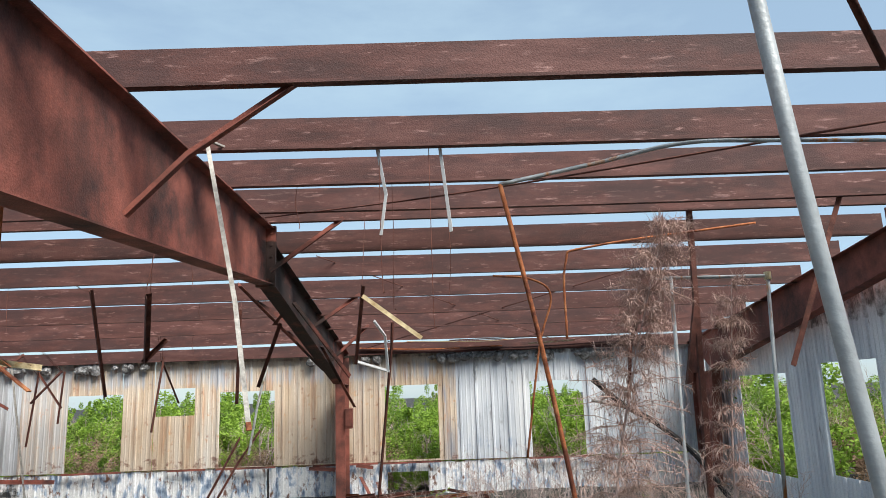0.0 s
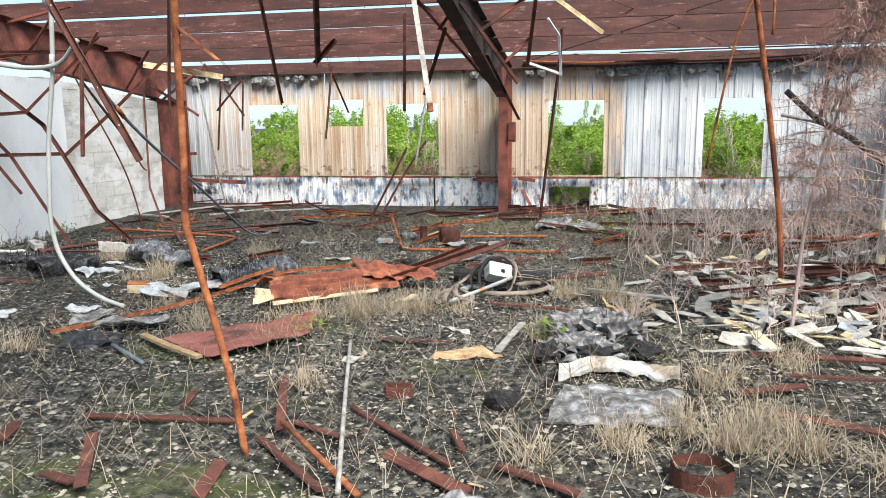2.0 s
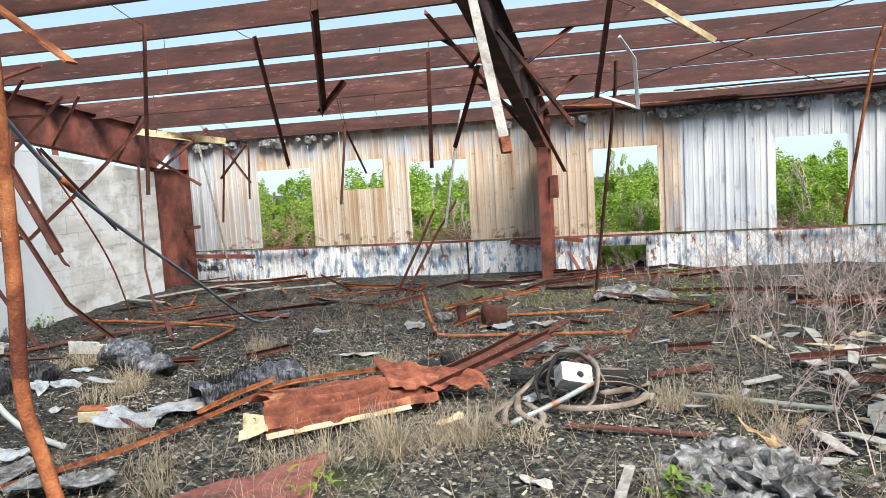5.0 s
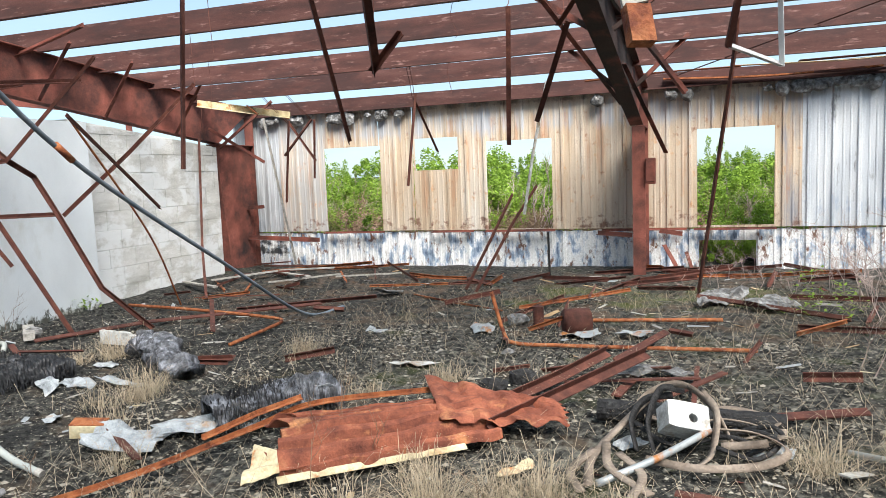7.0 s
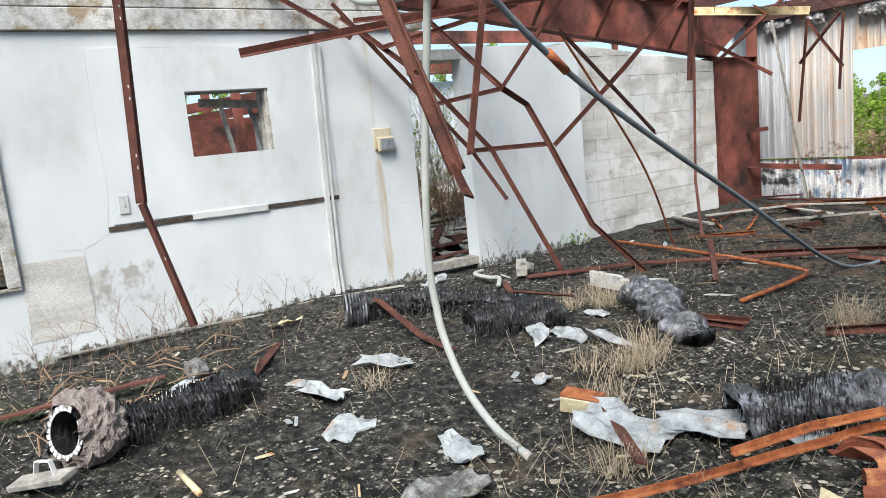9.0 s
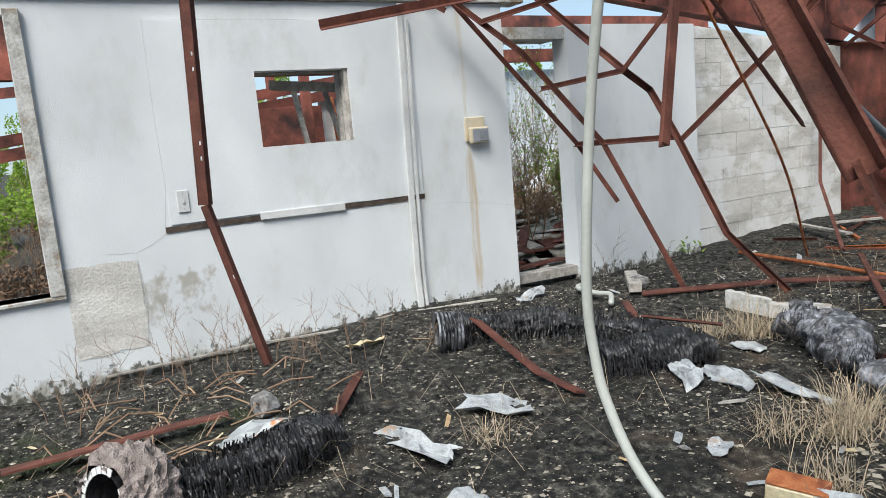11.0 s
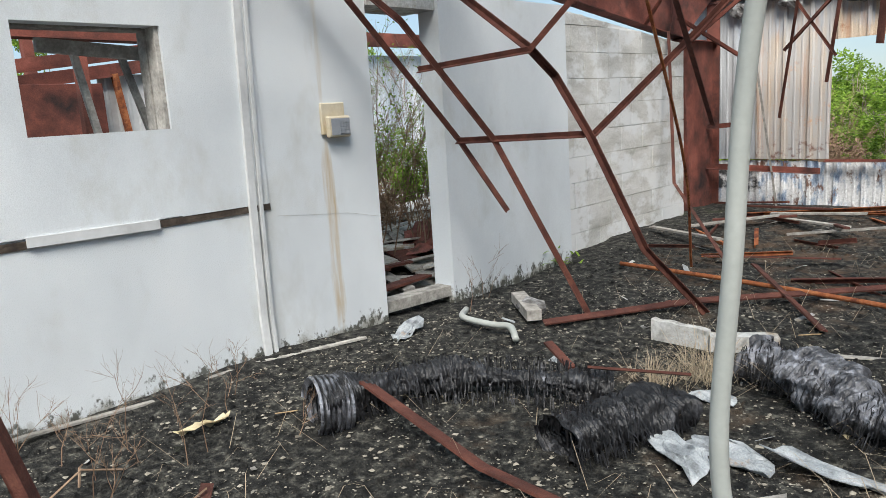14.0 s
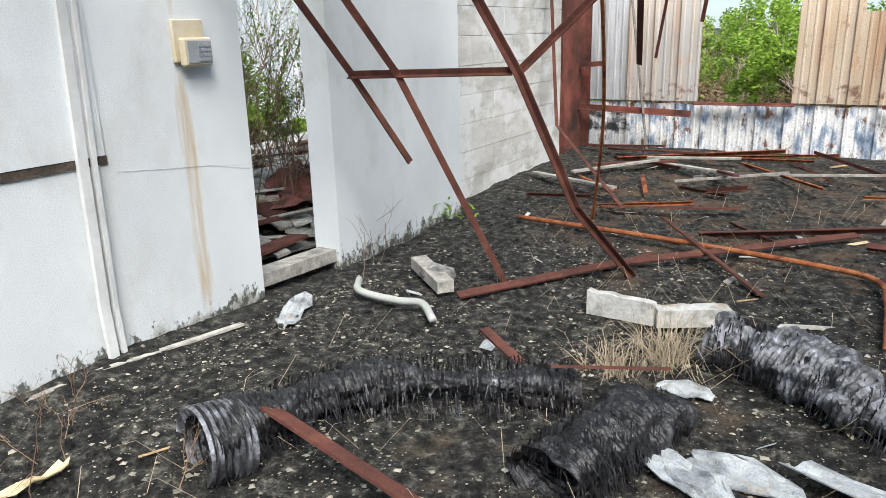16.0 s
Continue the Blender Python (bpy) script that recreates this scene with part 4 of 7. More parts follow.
for x, y, z0, z1 in ((1.37, 4.85, 2.84, 2.5), (1.72, 4.85, 2.8, 2.25), (-0.6, 6.8, 3.4, 2.9), (-3.4, 8.4, 3.2, 2.7), (0.6, 5.8, 3.5, 3.2), (1.4, 5.84, 3.5, 2.5), (1.9, 7.4, 3.5, 2.7), (-1.4, 9.5, 3.2, 2.8), (-4.4, 9.5, 3.1, 2.6), (-2.1, 11.7, 2.95, 2.5), (-4.9, 10.4, 3.0, 2.4)):
    k = noise.noise((x, y, 3))
    y = min(PURLINS, key=lambda q: abs(q - y))
    z0 = roof_z(x, y) + 0.01
    member("hanger_wire", [(x, y, z0), (x + 0.05 * k, y, (z0 + z1) / 2), (x - 0.06 * k, y + 0.03, z1), (x + 0.02, y, z1 - 0.05)], circle(0.003, 5), M_ANGLE, "thin kinked ceiling hanger wire", "wire", "hanger wires", bend=True)
frame_h = thing("hanging_grid", "broken white ceiling grid hanging from an angle", "ceiling grid")
for nm, pts, w, m in (("cross_tee", [(1.09, 6.25, 2.61), (1.6, 6.2, 2.22)], 0.035, M_CREAM), ("hanger_angle", [(1.07, 6.5, 2.75), (0.93, 7.1, 2.07)], 0.03, M_ANGLE), ("tie_wire", [(1.07, 6.5, 2.74), (1.08, 6.83, 3.59)], 0.005, M_ANGLE),
                      ("main_tee", [(1.1, 7.3, 2.5), (1.2, 7.4, 2.36), (1.22, 7.5, 2.0)], 0.035, M_TRIM), ("end_tee", [(0.93, 7.2, 2.09), (1.22, 7.5, 2.0)], 0.03, M_TRIM)):
    bm = bmesh.new()
    sweep(bm, ell(w, w, 0.004), pts)
    part(nm, bm, m, frame_h)
for pts, lab in (([(-1.3, 12.76, 1.25), (-1.5, 12.2, 0.8), (-1.76, 11.3, 0.03)], "rusted angle propped on the floor"), ([(-1.6, 12.6, 1.15), (-1.75, 12.0, 0.6), (-1.95, 11.5, 0.02)], "rusted angle propped on the floor")):
    angle_iron(pts, 0.045, lab)
member("pale_batten", [(-1.05, 12.3, 2.6), (-1.25, 12.3, 1.7), (-1.4, 12.35, 0.9)], flat(0.035, 0.02), M_WHITE, "pale split batten leaning before the window", "batten", roll=40)
member("black_strip", [(-1.2, 12.9, 0.62), (-1.18, 12.85, 0.0)], flat(0.03, 0.01), M_CHAR, "black charred strip standing before the wall", "strip")
member("leaning_board", [(-6.02, 13.45, 2.5), (-5.72, 13.72, 0.0)], flat(0.07, 0.025), M_GREYWOOD, "weathered board leaning on the sheet wall", "board", roll=70)

# ---- things on the north wall and the columns ----
tagged(new("girt"), "rusted wall girt along the sheet wall", "girt", "", "structure")
girt = bpy.data.objects["girt"]
for a, b in ((-5.25, -4.15), (-3.3, -2.6), (-2.4, -1.3), (-0.6, 0.6), (0.7, 1.78), (3.42, 4.55)):
    bm = bmesh.new()
    sweep(bm, [(0, 0), (0.07, 0), (0.07, 0.012), (0.012, 0.012), (0.012, 0.03), (0, 0.03)], [(a, 13.96, SILL - 0.035), (b, 13.96, SILL - 0.03)])
    part("girt_rail", bm, M_RUST, girt)
for pts, w in (([(-6.6, 13.7, 0.47), (-5.22, 13.68, 0.42)], 0.07), ([(-6.6, 13.7, 0.98), (-6.28, 13.72, 1.0)], 0.06)):
    angle_iron(pts, w, "rusted girt stub bolted to the corner column", group="girt stubs", name="girt_stub", material=M_RUST)
bm = bmesh.new()
box(bm, (0.088, 13.16, 1.23), (0.22, 13.3, 1.58), 0.006)
box(bm, (0.1, 13.148, 1.27), (0.21, 13.16, 1.54))
tagged(done(bm, "junction_box", M_RUST), "small rusted box on the steel column", "junction box")
gut = thing("eave_plate", "pale rust-edged plate jutting at the corner eave", "metal plate")
bm = bmesh.new()
sweep(bm, ell(0.14, 0.1, 0.01), [(-6.35, 12.2, 2.62), (-5.22, 12.95, 2.42)], roll=8)
part("plate_strip", bm, M_CREAM, gut)
bm = bmesh.new()
sweep(bm, flat(0.16, 0.01), [(-5.7, 12.55, 2.62), (-5.55, 12.6, 2.48)])
part("rust_clip", bm, M_ORANGE, gut)
# melted insulation drips along the head of the wall
drip = tagged(new("melted_insulation"), "grey melted insulation drooping from the wall head", "insulation", kind="stuff")
bm = bmesh.new()
rr = random.Random(8)
for k in range(60):
    x = rr.choice([rr.uniform(1.8, 5.2), rr.uniform(2.0, 4.6), rr.uniform(-6.4, -3.6), rr.uniform(-0.8, 6.5)])
    s = rr.uniform(0.03, 0.09)
    bmesh.ops.create_icosphere(bm, subdivisions=2, radius=1.0, matrix=Matrix.Translation((x, 13.9, 2.5 - s * 0.6)) @ Matrix.Diagonal((s * 1.3, 0.05, s * rr.uniform(0.7, 1.6), 1)))
for v in bm.verts:
    v.co += Vector((noise.noise(v.co * 14), noise.noise(v.co * 14 + Vector((5, 0, 0))), noise.noise(v.co * 14 + Vector((0, 7, 0))))) * 0.025
part("drips", bm, M_FOIL, drip)

# ---- things on the west wall ----
sw = thing("light_switch", "white switch plate on the stucco wall", "light switch")
bm = bmesh.new()
box(bm, (-6.2875, 4.895, 1.03), (-6.277, 4.975, 1.18), 0.004)
part("plate", bm, M_TRIM, sw)
bm = bmesh.new()
box(bm, (-6.277, 4.929, 1.093), (-6.268, 4.941, 1.117))
part("toggle", bm, M_TRIM, sw)
for z in (1.055, 1.155):
    bm = bmesh.new()
    bmesh.ops.create_cone(bm, cap_ends=True, segments=8, radius1=0.004, radius2=0.004, depth=0.004, matrix=Matrix.Translation((-6.276, 4.935, z)) @ pose(0, 0, 0, 0, 90))
    part("screw", bm, M_GREYPLASTIC, sw)
key = thing("alarm_keypad", "yellowed keypad with grey buttons on the wall", "keypad")
bm = bmesh.new()
box(bm, (-6.299, 7.23, 1.32), (-6.275, 7.42, 1.52), 0.006)
part("back_plate", bm, M_PLATE, key, "yellowed mounting plate")
bm = bmesh.new()
box(bm, (-6.275, 7.25, 1.3), (-6.235, 7.43, 1.435), 0.01)
part("housing", bm, M_PLATE, key)
bm = bmesh.new()
box(bm, (-6.235, 7.27, 1.315), (-6.231, 7.42, 1.42), 0.002)
part("face", bm, M_GREYPLASTIC, key)
for r in range(4):
    for c in range(4):
        bm = bmesh.new()
        box(bm, (-6.231, 7.335 + c * 0.02, 1.325 + r * 0.022), (-6.226, 7.35 + c * 0.02, 1.34 + r * 0.022))
        part("button", bm, M_GREYPLASTIC, key)
for y, w, zt in ((6.7, 0.045, 2.42), (6.755, 0.02, 2.3)):
    cc = thing("cable_cover", "white painted cable trunking on the stucco wall", "cable trunking", "wall trunking")
    bm = bmesh.new()
    sweep(bm, flat(w, 0.025), [(-6.282, y + 0.015, zt), (-6.28, y - 0.03, 0.9), (-6.278, y - 0.04, 0.25), (-6.262, y - 0.04, 0.02)], up=(1, 0, 0))
    part("trunking", bm, M_TRIM, cc)
win = tagged(new("window_1"), "small opening lined with weathered boards", "window", kind="structure")
for lo, hi in (((-6.5, 6.21, 1.42), (-6.41, 6.24, 1.95)), ((-6.4, 6.215, 1.42), (-6.305, 6.24, 1.95)), ((-6.5, 5.53, 1.42), (-6.4, 5.545, 1.95)), ((-6.5, 5.545, 1.935), (-6.4, 6.2, 1.95))):
    bm = bmesh.new()
    box(bm, lo, hi, 0.003)
    part("window_frame", bm, M_GREYWOOD, win)
op = tagged(new("window_2"), "wide opening with a flaking white jamb", "window", kind="structure")
bm = bmesh.new()
box(bm, (-6.45, 4.06, 0.6), (-6.265, 4.15, 2.36), 0.004)
part("jamb", bm, M_WHITE, op)
bm = bmesh.new()
box(bm, (-6.5, 2.4, 0.575), (-6.27, 4.15, 0.6), 0.004)
part("window_sill", bm, M_WHITE, op)
base_w = tagged(new("base_trim"), "loose white trim lying along the wall foot", "trim", kind="structure")
for pts in ([(-6.25, 6.1, 0.02), (-6.2, 6.55, 0.03), (-6.05, 7.25, 0.02)], [(-6.28, 4.3, 0.02), (-6.25, 5.3, 0.03), (-6.2, 5.9, 0.01)]):
    bm = bmesh.new()
    sweep(bm, flat(0.035, 0.012), pts)
    part("trim_strip", bm, M_GREYWOOD, base_w)


# ---- things on the floor ----
def lump(bm, c, s, seed, amount=0.35, sub=3, freq=3.0):
    m = Matrix.Translation(c) @ Matrix.Diagonal((*s, 1))
    vs = bmesh.ops.create_icosphere(bm, subdivisions=sub, radius=1.0)["verts"]
    for v in vs:
        n = v.co.normalized()
        k = 1 + amount * (noise.noise(n * freq + Vector((seed, 0, 0))) + 0.5 * noise.noise(n * freq * 2.7 + Vector((0, seed, 0))))
        v.co = m @ (n * k)
    return vs


def duct(pts, r, label, seed, hollow=True):
    """A melted ribbed duct: ridged, sagging, open at its near end."""
    bm = bmesh.new()
    path = smooth_path(pts, 56)
    n = 36
    rings = []
    for i, p in enumerate(path):
        d = (path[min(i + 1, len(path) - 1)] - path[max(i - 1, 0)]).normalized()
        a = d.cross(Vector((0, 0, 1))).normalized()
        u = a.cross(d)
        ring = []
        sunk = 1 - min(0.62, 1.5 * max(0.0, noise.noise(p * 2.6 + Vector((seed, 0, 0))) + 0.16)) * min(1.0, i / 30)
        for k in range(n):
            th = 2 * math.pi * k / n
            q = p + (a * math.cos(th) + u * math.sin(th)) * r
            rad = r * sunk * (1 + (0.045 if i % 4 < 2 else -0.045) + 0.34 * noise.noise(q * 5 + Vector((seed, 0, 0))) + 0.3 * noise.noise(q * 13) - (0.22 if noise.noise(q * 7 + Vector((0, seed, 0))) > 0.2 else 0) + 0.07 * noise.noise(Vector((i * 0.4, k * 3.1, seed))))
            w = p + a * math.cos(th) * rad * 1.05 + u * math.sin(th) * rad * 0.78
            w.z = max(w.z, -0.03)
            ring.append(bm.verts.new(w))
        rings.append(ring)
    for r0, r1 in zip(rings, rings[1:]):
        for k in range(n):
            bm.faces.new((r0[k], r0[(k + 1) % n], r1[(k + 1) % n], r1[k]))
    if not hollow:
        bm.faces.new(rings[0][::-1])
    bm.faces.new(rings[-1])
    bmesh.ops.recalc_face_normals(bm, faces=bm.faces)
    e = thing("flexible_duct", label, "duct", "melted ducts")
    part("duct_wall", bm, M_GLOSSY if seed in (3, 4) else M_DUCT, e, smooth=True)
    bm = bmesh.new()
    q = random.Random(seed)
    for _ in range(1500):
        i, k = q.randrange(len(path)), q.randrange(n)
        c, l = path[i], q.uniform(0.02, 0.09)
        th = 2 * math.pi * k / n
        out = (path[min(i + 1, len(path) - 1)] - path[max(i - 1, 0)]).cross(Vector((0, 0, 1))).normalized() * (1 if math.cos(th) > 0 else -1)
        b = c + out * r * abs(math.cos(th)) * q.uniform(.75, 1.12) + Vector((0, 0, math.sin(th) * r * q.uniform(.55, .85)))
        if b.z < 0.03:
            continue
        w = out.cross(Vector((0, 0, 1))).normalized() * q.uniform(.0015, .005)
        d = out * q.uniform(0, .025) + Vector((q.gauss(0, .008), q.gauss(0, .008), -min(l, b.z)))
        bm.faces.new([bm.verts.new(v) for v in (b - w, b + w, b + d + w * .4, b + d - w * .4)])
    tagged(part("fringe", bm, M_DUCT, e, "shredded strips of melted plastic"), kind="stuff")
    return e


duct([(-5.2, 6.22, 0.12), (-5.14, 6.44, 0.12), (-4.98, 6.85, 0.11), (-4.6, 7.1, 0.1), (-4.28, 7.3, 0.05)], 0.135, "melted black ribbed duct with an open end", 1)
duct([(-4.14, 6.62, 0.08), (-4.05, 6.9, 0.09), (-3.95, 7.25, 0.07)], 0.14, "crumpled black duct stump half melted", 2)
duct([(-3.85, 8.0, 0.09), (-3.5, 7.82, 0.1), (-3.2, 7.55, 0.08), (-2.85, 7.3, 0.06)], 0.135, "melted black duct with silvery gloss painted as streaks", 3)
duct([(-1.95, 6.42, 0.09), (-1.8, 6.65, 0.12), (-1.62, 6.9, 0.12), (-1.42, 7.08, 0.09)], 0.14, "frayed black duct with shredded mouth", 4)
duct([(-4.08, 4.22, 0.12), (-4.1, 4.5, 0.11), (-4.14, 4.8, 0.11), (-4.24, 5.08, 0.09)], 0.12, "burnt black duct behind a collar", 5)
mouth = thing("duct_mouth", "gaping coiled mouth of a black plastic duct", "duct", "melted ducts")
d = Vector((-0.35, -0.9, 0.1)).normalized()
sd = d.cross(Vector((0, 0, 1))).normalized()
uu = sd.cross(d)
for nm, m, c0, rad, turns, w in (("coil", M_GLOSSY, Vector((-5.2, 6.2, 0.12)), 0.135, 7, 0.014), ("inner_coil", M_DUCT, Vector((-5.19, 6.26, 0.12)), 0.115, 5, 0.018)):
    bm = bmesh.new()
    sweep(bm, flat(w, w * 2.2), [c0 - d * (k * 0.0011) + (sd * math.cos(k * 0.3) * (1 + 0.08 * noise.noise((k * 0.1, 2, 1))) + uu * math.sin(k * 0.3) * 0.92) * rad for k in range(int(turns * 21))])
    part(nm, bm, m, mouth)
collar = thing("duct_collar", "round duct collar with bent metal tabs in grey fluff", "duct collar")
ax = (Vector((-3.9, 3.9, 0.22)) - Vector((-4.08, 4.22, 0.13))).normalized()
turn = ax.to_track_quat("Z", "Y").to_matrix().to_4x4()
cm = Matrix.Translation((-4.02, 4.1, 0.15)) @ turn
bm = bmesh.new()
for v in bmesh.ops.create_uvsphere(bm, u_segments=40, v_segments=24, radius=1.0)["verts"]:
    pass
for v in bm.verts:
    d = v.co.copy()
    k = 1 + 0.2 * noise.noise(d * 3) + 0.16 * noise.noise(d * 9) + 0.08 * noise.noise(d * 22)
    v.co = cm @ Vector((d.x * 0.2 * k, d.y * 0.2 * k, d.z * 0.16 * k - 0.1))
    v.co.z = max(v.co.z, -0.02)
bmesh.ops.delete(bm, geom=[v for v in bm.verts if (cm.inverted() @ v.co).z > -0.03 and Vector((cm.inverted() @ v.co)).xy.length < 0.115], context="VERTS")
part("fluff", bm, mat("matted_grey_fibre", [(0.3, (0.16, 0.13, 0.12)), (0.6, (0.36, 0.31, 0.29)), (0.8, (0.5, 0.45, 0.43))], 16, rough=0.95, bump=1.0, fine=120), collar, "matted grey fibre sleeve")
bm = bmesh.new()
sweep(bm, [(0.11 * math.cos(2 * math.pi * k / 28), 0.11 * math.sin(2 * math.pi * k / 28)) for k in range(28)], [cm @ Vector((0, 0, 0.02)), cm @ Vector((0, 0, -0.22))], caps=False)
part("liner", bm, M_DUCT, collar, "dark inner liner")
for k in range(24):
    if k in (3, 4):
        continue
    th = 2 * math.pi * k / 24
    bm = bmesh.new()
    box(bm, (0.106, -0.0125, 0.016), (0.134, 0.0125, 0.02))
    bmesh.ops.transform(bm, matrix=cm @ Matrix.Rotation(th, 4, "Z"), verts=bm.verts)
    part("tab", bm, M_TRIM, collar)
board = thing("handle_board", "splintered board with a white pull handle", "board")
bm = bmesh.new()
box(bm, (-0.16, -0.05, 0), (0.16, 0.05, 0.03), 0.004)
bmesh.ops.transform(bm, matrix=Matrix.Translation((-3.78, 3.95, 0.03)) @ pose(0, 0, 0, 8, -10, 40), verts=bm.verts)
part("wood", bm, M_GREYWOOD, board)
bm = bmesh.new()
sweep(bm, flat(0.025, 0.006), [(-3.82, 3.93, 0.07), (-3.8, 3.94, 0.13), (-3.75, 3.99, 0.13), (-3.73, 4.0, 0.07)])
part("handle", bm, M_TRIM, board)

# rusted corrugated sheet with an orange angle over it
sheet = thing("corrugated_sheet", "crumpled rust-red corrugated sheet with cream edge", "metal sheet")


def patch(name, f, nu, nv, material, parent, label="", thick=0.004):
    bm = bmesh.new()
    grid = [[bm.verts.new(f(i / nu, j / nv)) for j in range(nv + 1)] for i in range(nu + 1)]
    for i in range(nu):
        for j in range(nv):
            bm.faces.new((grid[i][j], grid[i + 1][j], grid[i + 1][j + 1], grid[i][j + 1]))
    low = [[bm.verts.new(grid[i][j].co - Vector((0, 0, thick))) for j in range(nv + 1)] for i in range(nu + 1)]
    for i in range(nu):
        for j in range(nv):
            bm.faces.new((low[i][j], low[i][j + 1], low[i + 1][j + 1], low[i + 1][j]))
    for i in range(nu):
        bm.faces.new((grid[i][0], low[i][0], low[i + 1][0], grid[i + 1][0]))
        bm.faces.new((grid[i][nv], grid[i + 1][nv], low[i + 1][nv], low[i][nv]))
    for j in range(nv):
        bm.faces.new((grid[0][j], grid[0][j + 1], low[0][j + 1], low[0][j]))
        bm.faces.new((grid[nu][j], low[nu][j], low[nu][j + 1], grid[nu][j + 1]))
    return part(name, bm, material, parent, label, smooth=False)


def lerp2(c, u, v):
    a, b, d, e = [Vector(q) for q in c]
    return (a * (1 - u) + b * u) * (1 - v) + (e * (1 - u) + d * u) * v


def sheet_main(u, v):
    p = lerp2(((-1.12, 5.85, 0.04), (-0.2, 6.62, 0.05), (-0.55, 7.05, 0.1), (-1.46, 6.45, 0.12)), u, v)
    p.z += 0.07 * math.sin(math.pi * v) * (0.6 + 0.4 * u) + 0.07 * max(-0.4, min(0.5, math.sin(v * 38))) + 0.03 * noise.noise((u * 5, v * 3, 1))
    p.y += 0.05 * noise.noise((u * 9, 2.0, 5)) * (1 - v) ** 3
    p.x += 0.22 * noise.noise((3.0, v * 7, 5)) * (1 - u) ** 6
    return p


def sheet_end(u, v):
    p = lerp2(((-0.5, 6.5, 0.12), (0.12, 6.8, 0.04), (0.05, 7.0, 0.1), (-0.85, 7.15, 0.16)), u, v)
    p.z += 0.022 * max(-0.5, min(0.6, math.sin(u * 23))) + 0.035 * noise.noise((u * 6, v * 4, 2)) + 0.045
    p.x += 0.06 * noise.noise((u * 3, v * 13, 4)) * u
    p.y += 0.07 * noise.noise((u * 11, v * 3, 8)) * (1 - v)
    return p


patch("main_sheet", sheet_main, 40, 70, M_RUSTSHEET, sheet)
patch("torn_end", sheet_end, 60, 22, M_RUSTSHEET, sheet, "torn crumpled end of the sheet")
patch("cream_edge", lambda u, v: lerp2(((-1.24, 5.72, 0.05), (-1.1, 5.84, 0.08), (-1.2, 5.98, 0.1), (-1.36, 6.02, 0.1)), u, v) + Vector((0, 0, 0.015 * noise.noise((u * 4, v * 5, 3)) + 0.03 * math.sin(v * 8))), 8, 12, M_CREAM, sheet, "cream enamel edge turned up")
patch("cream_lip", lambda u, v: lerp2(((-1.1, 5.82, 0.03), (-0.35, 6.46, 0.035), (-0.37, 6.48, 0.055), (-1.12, 5.84, 0.055)), u, v), 20, 2, M_CREAM, sheet)
member("orange_angle", [(-2.39, 4.73, 0.03), (-1.9, 5.57, 0.04), (-1.62, 6.38, 0.06), (-1.38, 6.72, 0.12), (-0.7, 7.1, 0.14)], ell(0.027, 0.027, 0.005), M_ORANGE, "long bright orange rusted angle across the sheet", "steel angle", bend=True)
member("orange_angle", [(-1.75, 6.1, 0.09), (-1.62, 6.42, 0.13), (-1.45, 6.65, 0.17)], ell(0.028, 0.028, 0.005), M_ORANGE, "short orange rusted angle beside the sheet", "steel angle")
red = thing("flat_sheet", "dull red flat metal sheet half buried", "metal sheet")
patch("sheet_face", lambda u, v: lerp2(((-0.92, 4.37, 0.05), (-0.45, 5.02, 0.05), (-0.6, 5.58, 0.06), (-1.42, 4.66, 0.06)), u, v) + Vector((0.04 * noise.noise((u * 6, v * 6, 1)), 0.05 * noise.noise((u * 5, v * 7, 9)), 0.02 * noise.noise((u * 4, v * 4, 7)))), 18, 18, M_REDFLAT, red)
member("wood_strip", [(-1.61, 4.72, 0.06), (-1.3, 4.52, 0.06), (-0.95, 4.34, 0.05)], flat(0.05, 0.02), M_WOOD, "pale wood strip edging the red sheet", "wood strip")


def hexbar(pts, w, m, label, name="steel_strip", cat="steel strip", group="loose steel strips", t=0.012, roll=0.0):
    return member(name, [(x, y, ground_at(x, y) + z) for x, y, z in pts], flat(w, t), m, label, cat, group, roll=roll)


